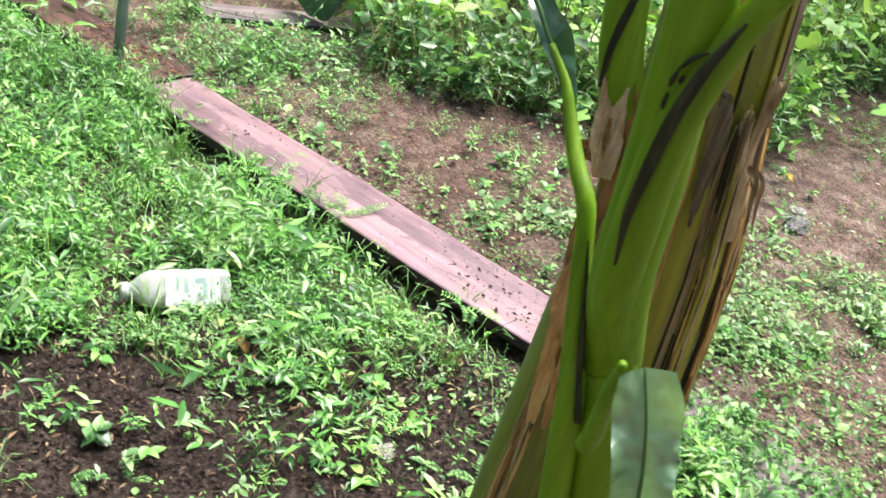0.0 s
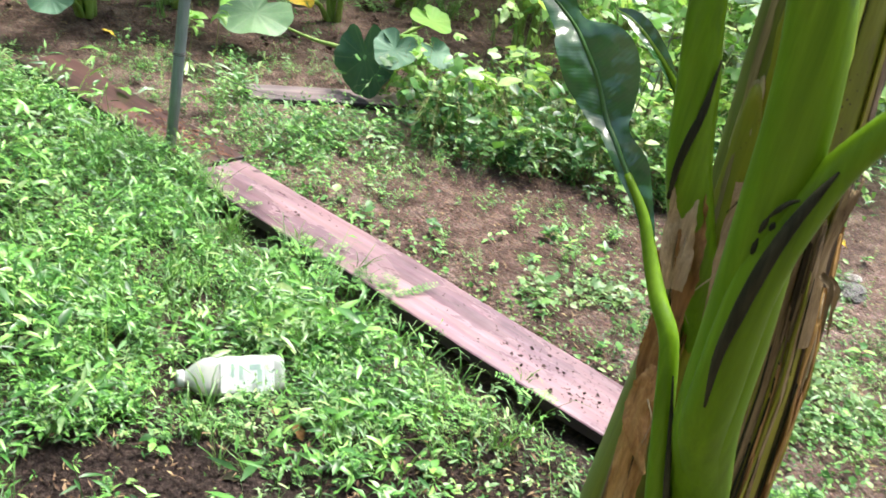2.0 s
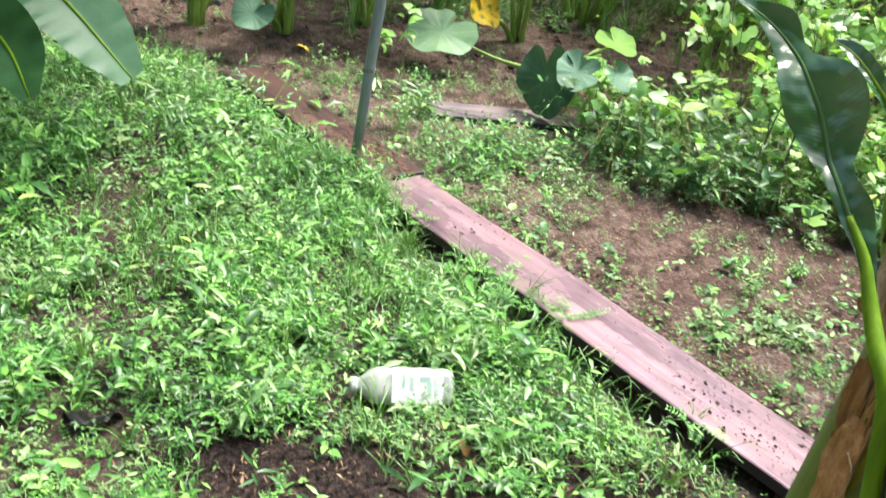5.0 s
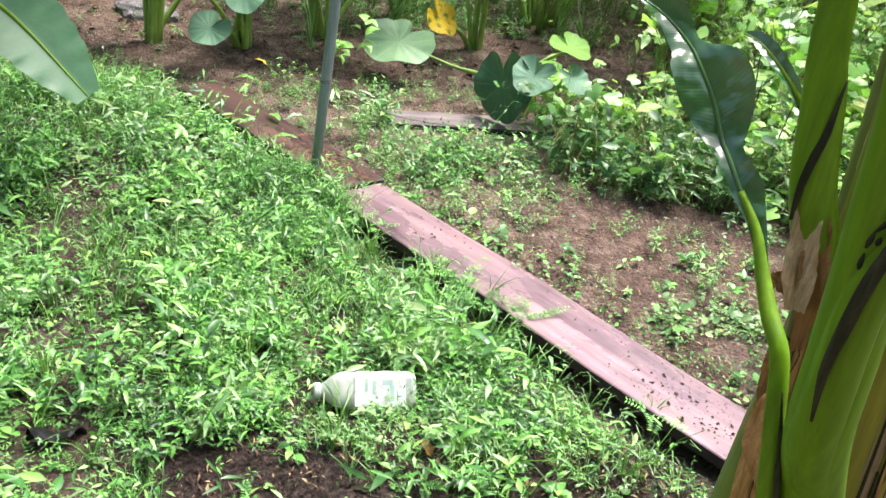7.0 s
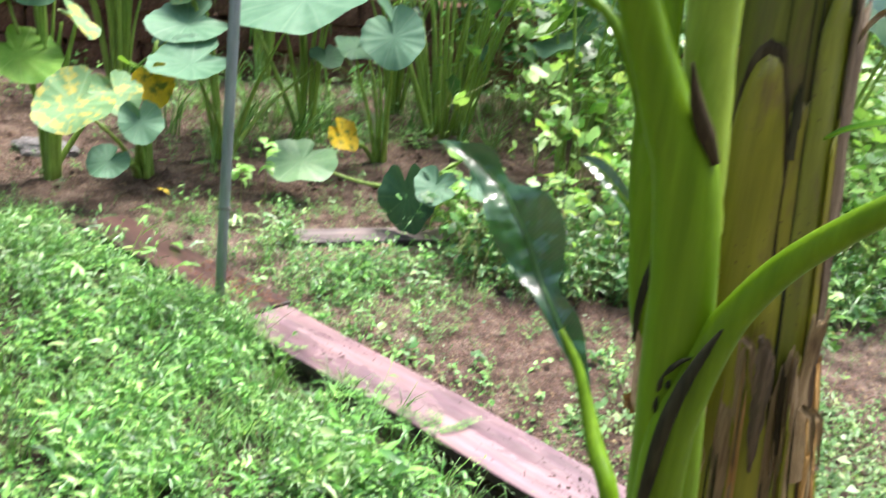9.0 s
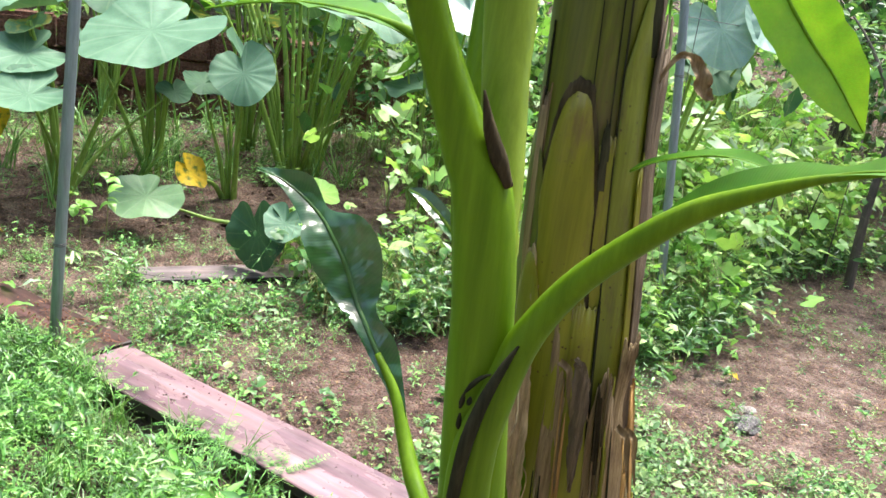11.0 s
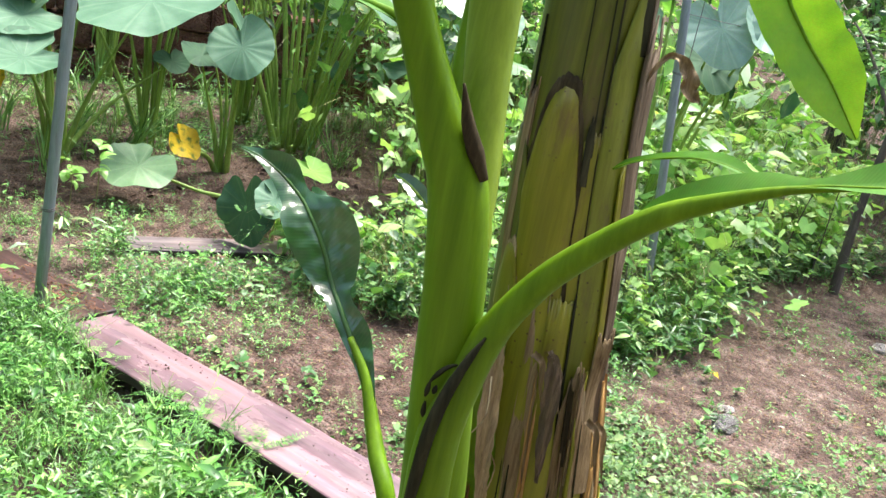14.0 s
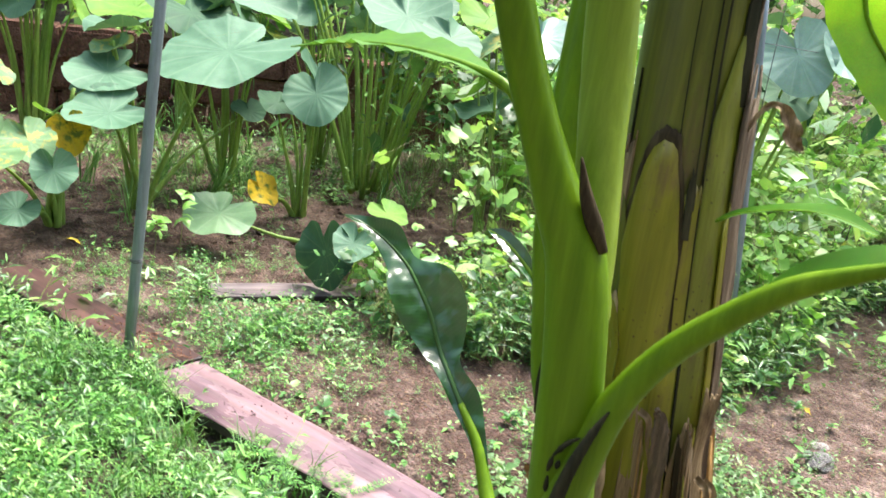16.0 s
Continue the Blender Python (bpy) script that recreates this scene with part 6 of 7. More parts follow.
    stuff("pale_leaf_bits", *scatter(chip, 10, p, rng.uniform(0.5, 1.3, len(p)), rng, 0.012), M["pale_vine_sheen"], "small pale fallen leaves and bits on the soil", "leaf litter")
    # growth over the sunken plank
    q = np.stack([rng.uniform(1.8, 3.5, 900), rng.uniform(-0.03, 0.30, 900)], -1)
    p = np.concatenate([FOOT + q[:, :1] * ALONG + q[:, 1:] * ACROSS, np.full((900, 1), 0.011)], 1)
    p = p[rng.random(900) < np.clip((rough2(p[:, 0], p[:, 1], 4.5, 105, 2) - 0.25) * 4, 0.15, 1)]
    half = len(p) // 3
    stuff("plank_creepers", *scatter(round_creeper, 12, p[half:], rng.uniform(0.8, 1.6, len(p) - half), rng), M["creeper"], "creeping weeds grown over a sunken plank", "weeds")
    stuff("plank_weeds", *scatter(lance_weed, 12, p[:half], rng.uniform(0.35, 0.8, half), rng), M["weed"], "low weeds grown over a sunken plank", "weeds")
    p = sown(3600, (-2.6, 4.7), (2.2, 7.8), lambda x, y: 0.15 + 0.85 * np.clip((rough2(x, y, 2.4, 99) - 0.35) * 4, 0, 1), rng)
    stuff("bed_clods", *scatter(clod, 8, p, rng.lognormal(0.75, 0.55, len(p)), rng), M["soil"], "larger dug clods of dark bed soil", "soil")
    def crumb(r):
        v, t = leaf_shape(r.uniform(0.008, 0.026), r.uniform(0.004, 0.010), 0.3, 0.2, 1)
        return turned(v, 0, r.normal(0.2, 0.5), r.normal(0, 0.7)), t

    p = on_mulch(sown(22000, (-0.5, 0.85), (1.15, 1.85), lambda x, y: np.where(on_plank(x, y, 0.01), 0, 0.9), rng))
    stuff("mulch", *scatter(crumb, 14, p, rng.uniform(0.4, 1.1, len(p)), rng, 0.003), M["mulch"], "dark brown bark mulch on the soil", "mulch")
    p = on_mulch(sown(1500, (-0.6, 0.85), (1.2, 1.9), lambda x, y: np.where(on_plank(x, y, 0.01), 0, 0.9), rng))
    stuff("mulch_litter", *scatter(chip, 10, p, rng.uniform(0.4, 1.2, len(p)), rng, 0.008), M["dry"], "pale dry bits on the mulch", "leaf litter")
    p = on_mulch(sown(230, (-0.9, 0.85), (1.1, 1.95), lambda x, y: np.where(on_plank(x, y, 0.03), 0, 0.9), rng))
    stuff("mulch_feathers", *scatter(feather_leaf, 8, p[:45], rng.uniform(0.4, 0.8, len(p[:45])), rng, 0.0, 0.4), M["weed"], "feathery weeds on the mulch", "weeds")
    stuff("mulch_seedlings", *scatter(seedling, 10, p[150:], rng.uniform(0.35, 0.75, len(p[150:])), rng, 0.0, 0.4), M["pale_weed"], "broad pale seedlings on the mulch", "weeds")


weeds()


# ---- vines and bushes ----
def lobed_leaf(size, rng):
    """A five-lobed vine leaf on a thin stalk, from the origin along +y."""
    ang = [-2.5, -2.0, -1.35, -0.85, -0.42, 0.0, 0.42, 0.85, 1.35, 2.0, 2.5]
    rad = [0.34, 0.50, 0.45, 0.56, 0.48, 0.64, 0.48, 0.56, 0.45, 0.50, 0.34]
    v = [(0, 0.42 * size, 0)]
    for a, r in zip(ang, rad):
        r = r * size * rng.uniform(0.9, 1.1)
        v.append((math.sin(a) * r, 0.42 * size + math.cos(a) * r, 0.10 * size * math.cos(3 * a) * r / size - 0.25 * r * r / size))
    t = [(0, k + 2, k + 1) for k in range(len(ang) - 1)]
    n = len(v)
    v += [(-0.015 * size, 0, -0.12 * size), (0.015 * size, 0, -0.12 * size)]
    t.append((0, n, n + 1))
    return np.array(v), np.array(t)


def thicket(name, edge, depth, tall, count, leaf_len, mat, label, category, seed, stems=40, droop=0.3, group="vine thickets", lobed=0.0):
    """A tangle over the strip behind the line edge: arching thin stems and separate leaves along them."""
    rng = np.random.default_rng(seed)
    e = np.array(edge, float)
    cum = np.concatenate([[0], np.cumsum(np.linalg.norm(np.diff(e, axis=0), axis=1))])
    base = np.array((*e.mean(0), 0.0))
    ob = thing(name, base, label, category, group)
    sv, lv = Heap(), Heap()
    per = max(3, count // stems)
    for k in range(stems):
        u = rng.uniform(0, cum[-1])
        x0, y0 = np.interp(u, cum, e[:, 0]), np.interp(u, cum, e[:, 1])
        back = depth * rng.uniform(0.05, 1.0)
        x0, y0 = x0 + rng.normal(0, 0.05), y0 + back
        h = tall * (0.35 + 1.1 * float(rough2(x0, y0, 2.2, seed))) * (0.45 + 0.55 * min(1, back / (0.45 * depth))) * rng.uniform(0.5, 1.1)
        a = rng.uniform(0, 6.28)
        reach = h * rng.uniform(0.4, 1.3)
        d = np.array((math.cos(a), math.sin(a) - 0.35, 0)) * reach
        g = float(ground_z(x0, y0))
        p0 = np.array((x0, y0, g))
        pts = smooth_line([p0, p0 + d * 0.25 + (0, 0, h * 0.65), p0 + d * 0.6 + (0, 0, h), p0 + d + (0, 0, h * rng.uniform(0.35, 0.95))], 8)
        v, t = ribbon(pts, rng.uniform(0.003, 0.007), rng)
        sv.add(v - base, t)
        v, t = ribbon(pts + rng.normal(0, 0.002, 3), rng.uniform(0.003, 0.006), rng)
        sv.add(v - base, t)
        for j in range(rng.integers(per // 2, per + per // 2 + 1)):
            f = (rng.uniform(0.45, 1.0) if rng.random() < 0.8 else rng.uniform(0.1, 0.6)) * 6.99
            q = pts[int(f)] * (1 - f % 1) + pts[min(int(f) + 1, 7)] * (f % 1)
            q = q + rng.normal(0, 0.035, 3)
            q[2] = max(q[2], g + 0.015)
            l = leaf_len * min(2.0, rng.lognormal(-0.28, 0.55))
            if rng.random() < lobed:
                v, t = lobed_leaf(l, rng)
            else:
                v, t = leaf_shape(l, l * rng.uniform(0.25, 0.7), 0.12, droop * rng.uniform(0, 1), 3 if l > 0.04 and leaf_len < 0.08 else 2)
            lv.add(turned(v, rng.uniform(0, 6.28), rng.normal(-0.2, 0.5), rng.normal(0, 0.45)) + q - base, t)
    for k in range(stems):
        # bare looping stems
        u = rng.uniform(0, cum[-1])
        p0 = np.array((np.interp(u, cum, e[:, 0]), np.interp(u, cum, e[:, 1]) + depth * rng.uniform(0, 0.7), 0.0))
        p0[2] = float(ground_z(p0[0], p0[1]))
        d = np.array((*rng.normal(0, 0.5, 2) * tall, 0.0))
        h = tall * rng.uniform(0.3, 1.1)
        pts = smooth_line([p0, p0 + d * 0.3 + (0, 0, h * 0.7), p0 + d * 0.7 + (0, 0, h), p0 + d * 1.2 + (0, 0, h * rng.uniform(0.2, 1.0))], 9)
        v, t = ribbon(pts, rng.uniform(0.002, 0.005), rng)
        sv.add(v - base, t)
    stuff("stem_tangle", *sv.done(), M["vine"], "", "", ob)
    stuff("foliage", *lv.done(), M[mat], "", "", ob)
    return ob


thicket("vine_thicket", [(1.02, 3.72), (1.2, 3.58), (1.45, 3.52), (1.85, 3.46)], 0.5, 0.34, 1150, 0.052, "bush", "loose tangle of vines and weeds over the soil edge", "vines", 101, 150, lobed=0.2)
thicket("vine_thicket", [(1.9, 3.50), (2.35, 3.3), (2.65, 3.35), (3.1, 3.72)], 0.9, 0.50, 2000, 0.056, "lime", "dense leafy vines spilling onto bare soil", "vines", 102, 170, lobed=0.5)
thicket("vine_thicket", [(3.1, 3.8), (3.75, 4.35), (4.4, 4.6), (5.2, 4.85)], 1.2, 0.85, 2300, 0.072, "lime", "dense leafy vines at the edge of the soil", "vines", 103, 170, lobed=0.5)
thicket("vine_thicket", [(1.75, 4.25), (2.2, 4.15), (2.7, 4.1), (3.3, 4.4)], 1.1, 0.90, 1800, 0.070, "lime", "bright lime-green climbing vines with broad lobed leaves", "vines", 104, 150, lobed=0.65)
thicket("vine_thicket", [(1.0, 4.05), (1.4, 4.0), (1.7, 3.95), (2.0, 3.9)], 0.5, 0.40, 650, 0.066, "lime", "pale broad vine leaves over the low thicket", "vines", 105, 80, lobed=0.6)
thicket("vine_thicket", [(3.3, 4.7), (4.3, 5.0), (5.6, 5.4)], 1.6, 1.35, 2200, 0.095, "lime", "tall bright vines behind the bare soil", "vines", 106, 150, lobed=0.5)


thicket("vine_thicket", [(2.1, 4.3), (2.7, 4.35), (3.3, 4.5), (4.4, 5.0)], 0.9, 1.25, 260, 0.15, "pale_vine_sheen", "large vine leaves with sky sheen put into their pale colour", "vines", 112, 60, lobed=0.8)


def dry_stems():
    rng = np.random.default_rng(61)
    h = Heap()
    for k in range(70):
        x = rng.uniform(1.05, 2.9)
        y = float(np.interp(x, [1.0, 1.4, 1.9, 2.4, 2.9], [3.66, 3.46, 3.42, 3.26, 3.4])) + rng.uniform(0.0, 0.22)
        p = np.array((x, y, float(ground_z(x, y))))
        d = np.array((*rng.normal(0, 0.13, 2), 0.0)) - (0, 0.06, 0)
        z = rng.uniform(0.10, 0.36)
        h.add(*ribbon(smooth_line([p, p + d * 0.4 + (0, 0.02, z * 0.8), p + d * 0.9 + (0, 0, z), p + d * 1.6 + (0, 0, z * rng.uniform(0.0, 0.8))], 10), rng.uniform(0.003, 0.006), rng))
    stuff("dry_vine_stems", *h.done(), M["vine"], "thin yellow-brown vine stems looping down to the soil", "vines")


dry_stems()


def runners():
    """Vine runners that trail from the thicket over the soil, a lobed leaf every few centimetres."""
    rng = np.random.default_rng(67)
    sv, lv = Heap(), Heap()
    for x, y in [(2.05, 3.5), (2.3, 3.4), (2.5, 3.4), (2.72, 3.5), (2.9, 3.65), (3.1, 3.8), (3.4, 4.1), (1.5, 3.6), (1.8, 3.55), (2.2, 3.6), (2.6, 3.7)]:
        p = np.array((x, y + 0.25, rng.uniform(0.25, 0.5)))
        way = np.array((rng.normal(0.05, 0.15), -rng.uniform(0.35, 0.6), 0.0))
        e = p + way
        pts = smooth_line([p, p + way * 0.4 + (0, 0, 0.05), p + way * 0.75 - (0, 0, p[2] * 0.45), (e[0], e[1], float(ground_z(e[0], e[1])) + 0.02)], 16)
        sv.add(*ribbon(pts, 0.005, rng))
        for q in pts:
            v, t = lobed_leaf(rng.uniform(0.035, 0.068), rng)
            lv.add(turned(v, rng.uniform(0, 6.28), rng.normal(-0.1, 0.3), rng.normal(0, 0.3)) + q + (0, 0, 0.02), t)
    ob = thing("vine_runners", (0, 0, 0), "trailing lime-green vine runners hanging over the soil", "vines")
    stuff("stem_tangle", *sv.done(), M["vine"], "", "", ob)
    stuff("foliage", *lv.done(), M["lime"], "", "", ob)


runners()


def undergrowth():
    rng = np.random.default_rng(91)

    def where(x, y):
        f = np.interp(x, [0.8, 0.98, 1.4, 1.8, 2.35, 2.65, 3.1, 3.75, 4.4, 5.4], [3.85, 3.6, 3.42, 3.38, 3.1, 3.15, 3.55, 4.2, 4.45, 4.8])
        edge = np.clip((y - f + 0.12 * (rough2(x, y, 4.0, 93) - 0.3)) / 0.15, 0, 1) * np.clip((f + 0.9 - y) / 0.3, 0, 1)
        return np.where((on_plank(x, y, 0.0) | near_box(x, y, (0.3, 3.9), (1.0, 4.4))) & (x < 1.15), 0, edge * np.clip((rough2(x, y, 3.0, 95) - 0.2) * 3, 0.1, 1) * 0.9)

    p = sown(5000, (0.7, 3.0), (5.4, 5.6), where, rng)
    stuff("undergrowth", *scatter(lance_weed, 24, p, rng.uniform(0.8, 2.2, len(p)) * np.clip(0.35 + 0.65 * (p[:, 0] - 0.9) / 0.8, 0.35, 1), rng, 0, 0.3), M["bush"], "mixed weeds and seedlings under the vines", "weeds")
    p = sown(1000, (0.7, 3.0), (5.4, 5.6), where, rng)
    stuff("ferny_weeds", *scatter(feather_leaf, 10, p, rng.uniform(0.9, 1.9, len(p)), rng, 0.08, 0.4), M["bush"], "feathery weeds among the vines", "weeds")


undergrowth()


def bare_twig(at, tall, seed):
    rng = np.random.default_rng(seed)
    b = (*at, float(ground_z(*at)))
    ob = thing("twig", b, "thin dark upright twig among the vines", "twig", "bare twigs")
    d = rng.normal(0, 0.12, 2)
    pts = [(0, 0, -0.02), (d[0] * tall * 0.4, d[1] * tall * 0.4, tall * 0.5), (d[0] * tall, d[1] * tall, tall)]
    bm = bmesh.new()
    tube(bm, pts, [0.006, 0.004, 0.002], 10, 6)
    part("stem", bm, M["bark"], ob)
    for k in range(3):
        p = smooth_line(pts, 20)[rng.integers(8, 19)]
        e = p + (*rng.normal(0, 0.06, 2), rng.uniform(0.04, 0.12))
        bm = bmesh.new()
        tube(bm, [p, (p + e) / 2 + (0, 0, 0.01), e], [0.0025, 0.001], 5, 5)
        part("side_shoot", bm, M["bark"], ob)


for k, (x, y, h) in enumerate([(1.75, 3.62, 0.62), (1.82, 3.70, 0.75), (1.90, 3.66, 0.55), (2.02, 3.74, 0.7), (1.68, 3.75, 0.5), (2.5, 3.5, 0.6), (3.3, 4.0, 0.8), (3.9, 4.5, 0.9), (4.2, 4.55, 0.8), (4.35, 4.4, 0.7)]):
    bare_twig((x, y), h, 400 + k)


def sprig(at, tall, seed, mat="lime"):
    rng = np.random.default_rng(seed)
    b = np.array((*at, float(ground_z(*at))))
    ob = thing("seedling", b, "young bright lime-green seedling", "seedling", "lime seedlings")
    bm = bmesh.new()
    tube(bm, [(0, 0, -0.01), (0.01, 0, tall * 0.5), (0, 0.01, tall)], [0.003, 0.0015], 8, 6)
    part("stem", bm, M["vine"], ob)
    for k in range(11):
        f = rng.uniform(0.55, 1.0)
        l = rng.uniform(0.05, 0.085)
        bm = bmesh.new()
        blade(bm, [(0, 0, 0), (0, l * 0.5, l * 0.08), (0, l, -l * 0.15)], [0.001, l * 0.26, l * 0.3, l * 0.2, 0.001], (0, 0, 1), n=8, across=2, fold=0.2)
        bmesh.ops.transform(bm, matrix=pose(rng.normal(0, 0.02), rng.normal(0, 0.02), tall * f, rng.normal(5, 20), rng.normal(0, 15), rng.uniform(0, 360)), verts=bm.verts)
        part("leaf", bm, M["lime"], ob)


sprig((0.10, 4.52), 0.42, 1)
sprig((-0.02, 4.60), 0.30, 2)
sprig((0.98, 4.05), 0.35, 3)
sprig((1.35, 3.55), 0.28, 4)
thicket("shrub", [(1.5, 5.6), (2.8, 5.5), (4.5, 5.9)], 2.2, 1.4, 4200, 0.085, "bush", "leafy shrubs behind the taro bed", "shrub", 107, 150)
thicket("shrub", [(2.2, 6.7), (3.8, 6.4), (5.6, 6.8)], 1.6, 1.9, 2600, 0.11, "lime", "bright leafy shrubs behind the vines", "shrub", 113, 130, lobed=0.4)
thicket("shrub", [(-3.2, 8.9), (0.0, 8.8), (3.0, 8.8), (6.5, 8.6)], 2.6, 2.2, 8000, 0.13, "lime", "sunlit shrubs above the garden wall", "shrub", 108, 260)
thicket("shrub", [(-6.5, 11.5), (0.0, 12.0), (8.5, 11.5)], 2.5, 4.0, 6000, 0.26, "bush", "dark leafy trees at the far edge of the garden", "trees", 109, 260)
thicket("shrub", [(5.6, 3.2), (6.4, 5.0), (7.5, 7.5)], 1.6, 2.2, 4200, 0.11, "bush", "leafy shrubs beside the garden", "shrub", 110, 140)
thicket("shrub", [(-5.5, 6.4), (-4.0, 7.4), (-3.0, 8.2)], 1.8, 2.2, 3200, 0.12, "bush", "leafy shrubs beside the taro bed", "shrub", 111, 120)


def small_tree(at, label, seed=3):
    rng = np.random.default_rng(seed)
    ob = thing("tree", at, label, "tree")
    bm = bmesh.new()
    trunk = [(0, 0, -0.05), (0.03, 0.05, 0.5), (0.12, 0.1, 1.1), (0.18, 0.12, 1.9), (0.2, 0.2, 2.8)]
    tube(bm, trunk, [0.034, 0.026, 0.024, 0.022, 0.014], 24, 12)
    part("trunk", bm, M["bark"], ob)
    lv = Heap()
    for k in range(9):
        f = rng.uniform(0.45, 1.0)
        p = smooth_line(trunk, 50)[int(f * 49)]
        a = rng.uniform(0, 6.28)
        d = np.array((math.cos(a), math.sin(a), rng.uniform(0.2, 0.9))) * rng.uniform(0.5, 1.2)
        pts = smooth_line([p, p + d * 0.5 + (0, 0, 0.08), p + d], 8)
        bm = bmesh.new()
        tube(bm, pts, [0.018, 0.01, 0.004], 8, 6)
        part("limb", bm, M["bark"], ob)
        for j in range(170):
            q = pts[rng.integers(2, 8)] + rng.normal(0, 0.16, 3)
            l = rng.uniform(0.05, 0.10)
            v, t = leaf_shape(l, l * 0.5, 0.15, 0.25, 2)
            lv.add(turned(v, rng.uniform(0, 6.28), rng.normal(-0.1, 0.5), rng.normal(0, 0.4)) + q, t)
    stuff("crown", *lv.done(), M["bush"], "", "", ob)


small_tree((4.48, 4.30, 0.0), "small dark-barked leaning tree at the vines")


def sky_block_tree(at, height, label, seed):
    rng = np.random.default_rng(seed)
    z0 = float(ground_z(at[0], at[1]))
    ob = thing("tree", (*at, z0), label, "tree", "tall trees round the garden")
    lean = rng.normal(0, 0.4, 2)
    trunk = [(0, 0, -0.1), (lean[0] * 0.3, lean[1] * 0.3, height * 0.4), (*lean, height * 0.85)]
    line = smooth_line(trunk, 40)
    bm = bmesh.new()
    tube(bm, trunk, [0.22, 0.15, 0.05], 20, 12)
    part("trunk", bm, M["bark"], ob)
    lv = Heap()
    for k in range(16):
        p = line[rng.integers(12, 40)]
        a = rng.uniform(0, 6.28)
        d = np.array((math.cos(a), math.sin(a), rng.uniform(-0.1, 0.8))) * rng.uniform(1.0, 2.4)
        pts = smooth_line([p, p + d * 0.5 + (0, 0, 0.2), p + d], 8)
        bm = bmesh.new()
        tube(bm, pts, [0.06, 0.03, 0.012], 8, 6)
        part("limb", bm, M["bark"], ob)
        for j in range(85):
            q = pts[rng.integers(2, 8)] + rng.normal(0, 0.45, 3)
            l = rng.uniform(0.22, 0.44)
            v, t = leaf_shape(l, l * 0.6, 0.15, 0.25, 2)
            lv.add(turned(v, rng.uniform(0, 6.28), rng.normal(-0.1, 0.5), rng.normal(0, 0.4)) + q, t)
    stuff("crown", *lv.done(), M["bush"], "", "", ob)


# unseen trees, added to keep low sky out of reflections and side light
for k, (x, y, h) in enumerate([(-7.5, 12.5, 9), (-4.6, 13.5, 10), (-1.8, 13.0, 9.5), (1.0, 13.8, 10), (3.8, 13.0, 9.5), (6.6, 12.2, 9), (9.0, 9.6, 9), (9.6, 6.2, 8.5), (9.2, 2.6, 8.5), (-7.6, 9.0, 9), (-7.4, 5.4, 8.5), (-7.2, 1.8, 8.5)]):
    sky_block_tree((x, y), h * 0.72, "tall leafy tree added out of view to block the low sky", 300 + k)


# ---- loose things ----
def jug():
    ob = thing("plastic_jug", (0.0, 0.0, 0.0), "cloudy plastic jug with a white label lying in weeds", "jug")
    n, seg = 30, 32
    xs = [0.0, 0.004, 0.012, 0.02, 0.19, 0.21, 0.232, 0.246, 0.255, 0.262]
    hw = [0.030, 0.046, 0.052, 0.054, 0.054, 0.051, 0.039, 0.025, 0.020, 0.020]
    hd = [0.028, 0.044, 0.050, 0.052, 0.052, 0.049, 0.037, 0.024, 0.020, 0.020]
    bm = bmesh.new()
    rings = []
    for x in np.concatenate([np.linspace(0, 0.02, 6), np.linspace(0.03, 0.19, 14), np.linspace(0.195, 0.262, 12)]):
        w, d = np.interp(x, xs, hw), np.interp(x, xs, hd)
        rib = 0.0012 * math.sin(x * 420) if 0.03 < x < 0.185 else 0
        e = 0.55 if x < 0.22 else 0.55 + 0.45 * (x - 0.22) / 0.042
        ring = []
        for k in range(seg):
            a = 2 * math.pi * k / seg
            c, s = math.cos(a), math.sin(a)
            ring.append(bm.verts.new((-x, (w + rib) * abs(c) ** e * (1 if c > 0 else -1), (d + rib) * abs(s) ** e * (1 if s > 0 else -1))))
        rings.append(ring)
    for a, b in zip(rings, rings[1:]):
        for k in range(seg):
            bm.faces.new((a[k], a[(k + 1) % seg], b[(k + 1) % seg], b[k]))
    bm.faces.new(rings[0][::-1])
    bm.faces.new(rings[-1])
    part("body", bm, M["plastic"], ob)
    bm = bmesh.new()
    tube(bm, [(-0.258, 0, 0), (-0.275, 0, 0)], [0.0225, 0.0215], 4, 24, hint=(0, 0, 1))
    part("cap", bm, M["paper"], ob, "white screw cap")
    # label on the side that faces up and forward
    bm = bmesh.new()
    box(bm, (-0.172, -0.0565, -0.044), (-0.034, -0.0553, 0.044))
    lab = part("label", bm, M["paper"], ob, "white paper label with green print", smooth=False)
    for k, (x0, x1, z0, z1, mt) in enumerate([(-0.145, -0.138, -0.005, 0.030, "ink"), (-0.125, -0.115, -0.012, 0.024, "ink"), (-0.118, -0.110, -0.024, 0.000, "ink_grey"), (-0.098, -0.070, 0.012, 0.026, "ink"), (-0.078, -0.066, -0.030, 0.012, "ink"), (-0.092, -0.080, -0.030, -0.022, "ink_grey"),
                                             (-0.060, -0.058, -0.03, 0.03, "ink_grey"), (-0.056, -0.055, -0.03, 0.03, "ink_grey"), (-0.052, -0.050, -0.03, 0.03, "ink_grey"), (-0.047, -0.046, -0.03, 0.03, "ink_grey")]):
        bm = bmesh.new()
        box(bm, (x0, -0.0572, z0), (x1, -0.0566, z1))
        part("print", bm, M[mt], lab, smooth=False)
    ob.matrix_world = pose(0.266, 1.985, 0.044, -38, 0, 7)
    return ob


jug()


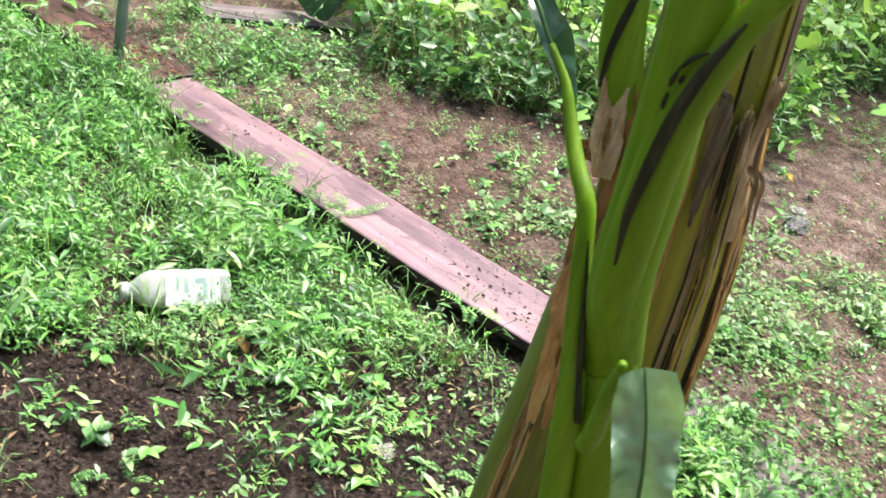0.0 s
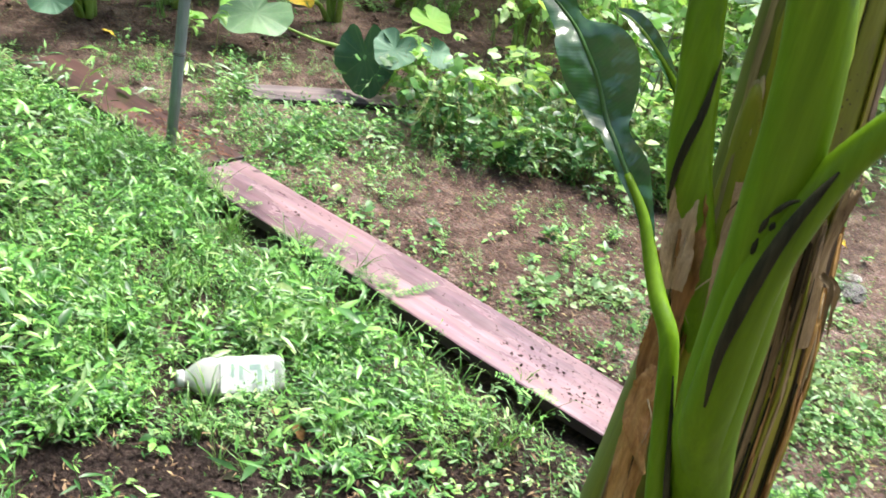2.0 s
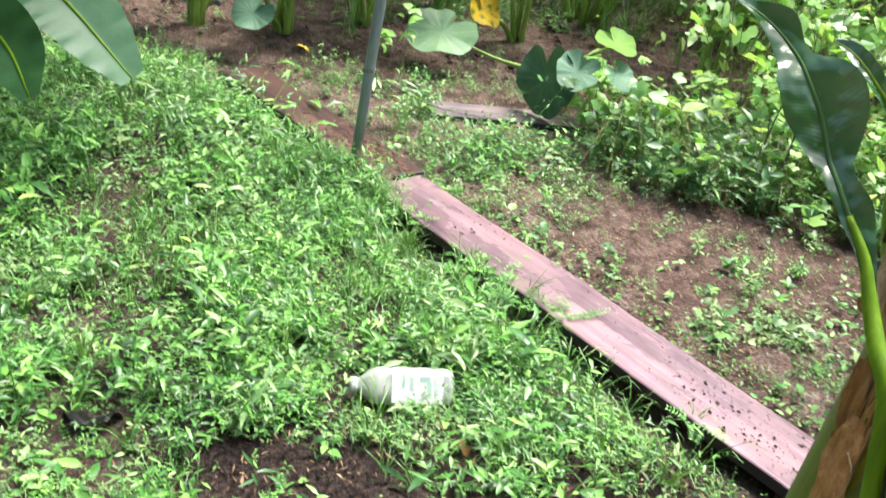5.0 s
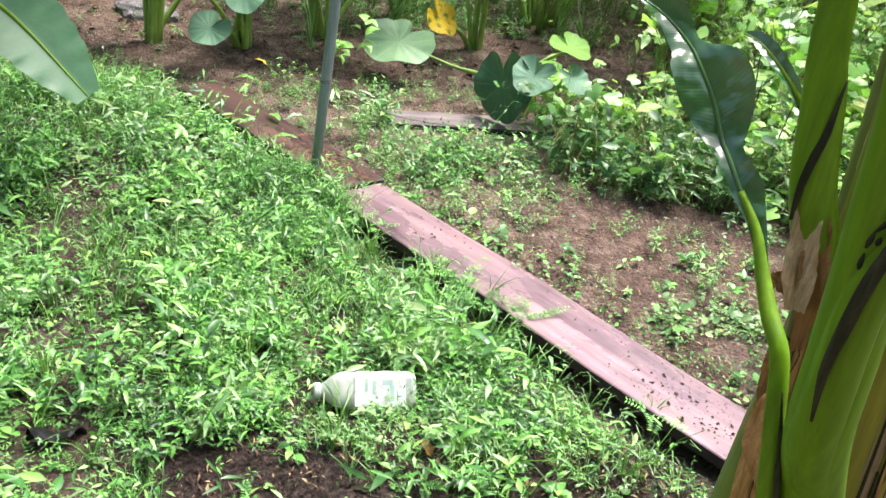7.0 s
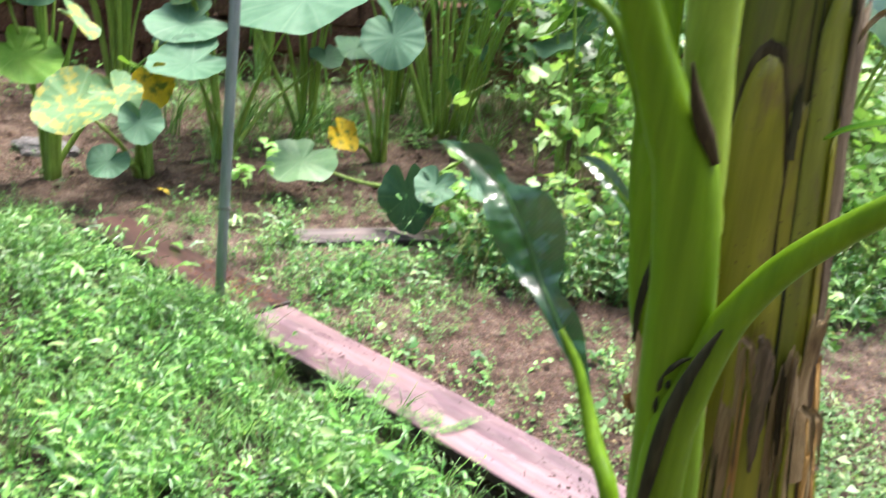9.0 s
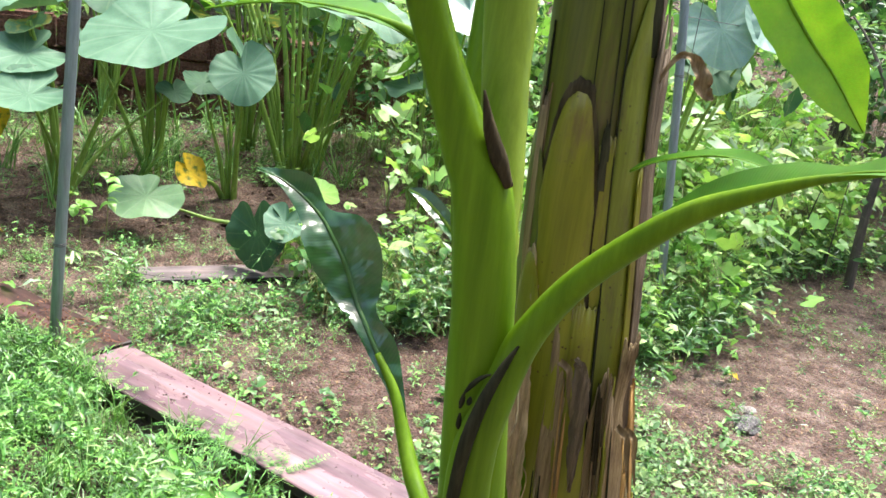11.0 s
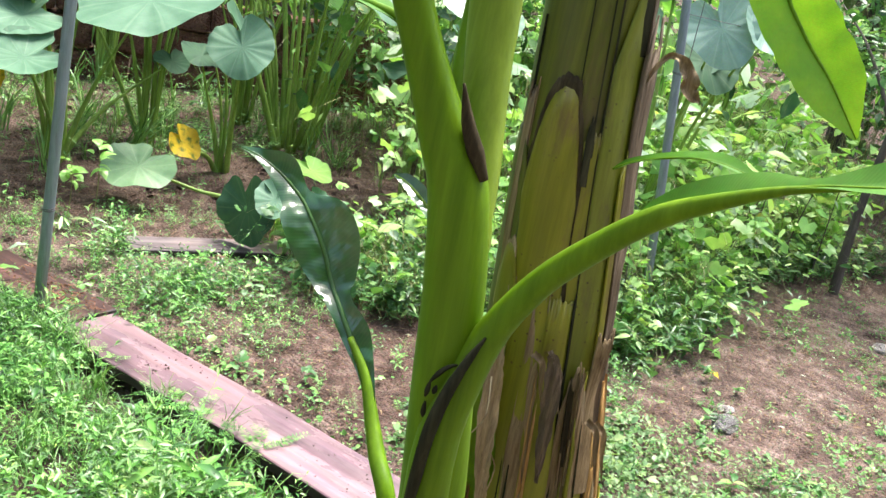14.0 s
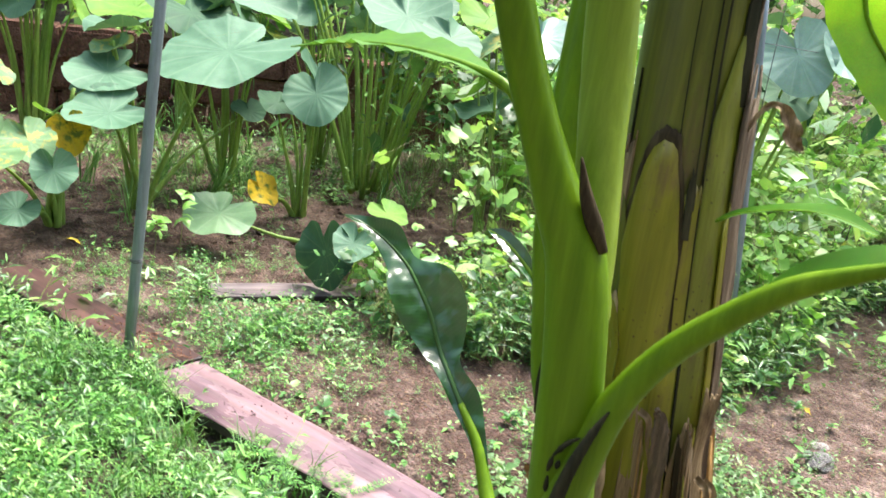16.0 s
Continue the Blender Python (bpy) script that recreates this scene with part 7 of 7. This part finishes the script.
def lump(name, at, size, mat, label, category, seed, squash=0.6):
    rng = np.random.default_rng(seed)
    bm = bmesh.new()
    bmesh.ops.create_icosphere(bm, subdivisions=3, radius=1.0)
    for v in bm.verts:
        f = 1 + 0.35 * noise.noise(v.co * 1.3 + Vector((seed * 7.0, 0, 0))) + 0.1 * noise.noise(v.co * 4)
        v.co = Vector((v.co.x * f * size[0], v.co.y * f * size[1], v.co.z * f * size[2]))
    ob = part(name, bm, mat, None, label, smooth=False)
    ob.matrix_world = pose(at[0], at[1], float(ground_z(at[0], at[1])) + size[2] * 0.45, 0, 0, rng.uniform(0, 180))
    return tagged(ob, "", category)


lump("stone", (2.55, 2.66), (0.075, 0.055, 0.035), M["stone"], "flat grey stone lying on bare soil", "stone", 2)
lump("stone", (2.66, 2.80), (0.04, 0.03, 0.02), M["pale_stone"], "small pale stone beside the grey stone", "stone", 3)
lump("stone", (0.59, 1.40), (0.038, 0.03, 0.03), M["pale_stone"], "pale chipped stone on the mulch", "stone", 4)
lump("stone", (-1.15, 5.6), (0.22, 0.13, 0.06), M["stone"], "flat stone half sunk in the taro bed", "stone", 5)
lump("stone", (4.1, 3.45), (0.06, 0.045, 0.03), M["pale_stone"], "small pale stone on the soil", "stone", 6)


def scrap():
    """A curled scrap of black plastic."""
    bm = bmesh.new()
    rows = []
    for i in range(15):
        f = i / 14
        a = -0.5 + 2.6 * f
        row = []
        for j in range(11):
            g = j / 10
            r = 0.042 + 0.008 * math.sin(3 * g + 5 * f)
            w = 0.07 * (1 - 0.5 * f * f)
            row.append(bm.verts.new(((g - 0.5) * 2 * w, r * math.cos(a), 0.012 + r * math.sin(a) * 0.8 + 0.006 * math.sin(9 * g))))
        rows.append(row)
    for a, b in zip(rows, rows[1:]):
        for j in range(10):
            bm.faces.new((a[j], a[j + 1], b[j + 1], b[j]))
    bmesh.ops.solidify(bm, geom=bm.faces[:], thickness=0.003)
    ob = part("plastic_scrap", bm, M["black_plastic"], None, "curled black plastic scrap lying among weeds")
    ob.matrix_world = pose(-0.605, 1.71, float(ground_z(-0.605, 1.71)) + 0.005, 0, 0, 14)
    tagged(ob, "", "scrap")


scrap()


def fallen_leaf(at, length, width, mat, label, yaw, pitch=10, z=0.02):
    bm = bmesh.new()
    pts = [(0, 0, 0), (0, length * 0.35, length * 0.10), (0, length * 0.7, length * 0.08), (0, length, -length * 0.02)]
    blade(bm, pts, [0.001, width * 0.4, width * 0.5, width * 0.35, 0.001], (0, 0, 1), n=12, across=3, fold=0.35, ripple=0.2, waves=3)
    tube(bm, [(0, -0.25 * length, 0), (0, 0, 0)], [0.0012, 0.0012], 3, 5)
    ob = part("fallen_leaf", bm, M[mat], None, label)
    ob.matrix_world = pose(at[0], at[1], float(ground_z(at[0], at[1])) + z, pitch, 0, yaw)
    tagged(ob, "", "leaf", "fallen leaves")


fallen_leaf((0.30, 1.73), 0.05, 0.03, "rust_husk", "small orange-brown fallen leaf among weeds", 40, 35, 0.03)
fallen_leaf((0.335, 1.765), 0.04, 0.032, "pale_vine_sheen", "pale bluish green leaf lying on weeds", 200, 20, 0.08)
fallen_leaf((0.17, 1.60), 0.07, 0.035, "scorch_gap", "blackened shrivelled leaf on the mulch", 100, 15, 0.02)
fallen_leaf((0.64, 1.50), 0.07, 0.05, "taro_young", "broad green leaf lying on the mulch", 250, 10, 0.02)
fallen_leaf((2.78, 3.05), 0.06, 0.04, "taro_yellow", "yellow fallen leaf on the soil", 30)
fallen_leaf((0.70, 4.05), 0.07, 0.04, "dry", "pale dry leaf beside the plank", 60)
fallen_leaf((-0.36, 4.55), 0.07, 0.03, "taro_yellow", "yellow leaf at the tip of a weed", 80, 20, 0.10)
fallen_leaf((0.63, 2.74), 0.055, 0.035, "taro_dark", "green leaf fallen on the red plank", 120, 8, 0.075)
fallen_leaf((-0.50, 4.33), 0.11, 0.035, "lime", "yellow-green pointed leaf over the damp plank", 250, 10, 0.10)
fallen_leaf((-0.30, 3.95), 0.10, 0.035, "lime", "pale narrow leaf lying on the damp plank", 215, 5, 0.075)
fallen_leaf((-0.22, 3.92), 0.09, 0.03, "pale_vine_sheen", "pale narrow leaf lying on the damp plank", 300, 5, 0.075)
fallen_leaf((-0.27, 3.62), 0.12, 0.035, "lime", "yellow-green leaf among the weeds beside the plank", 265, 12, 0.09)
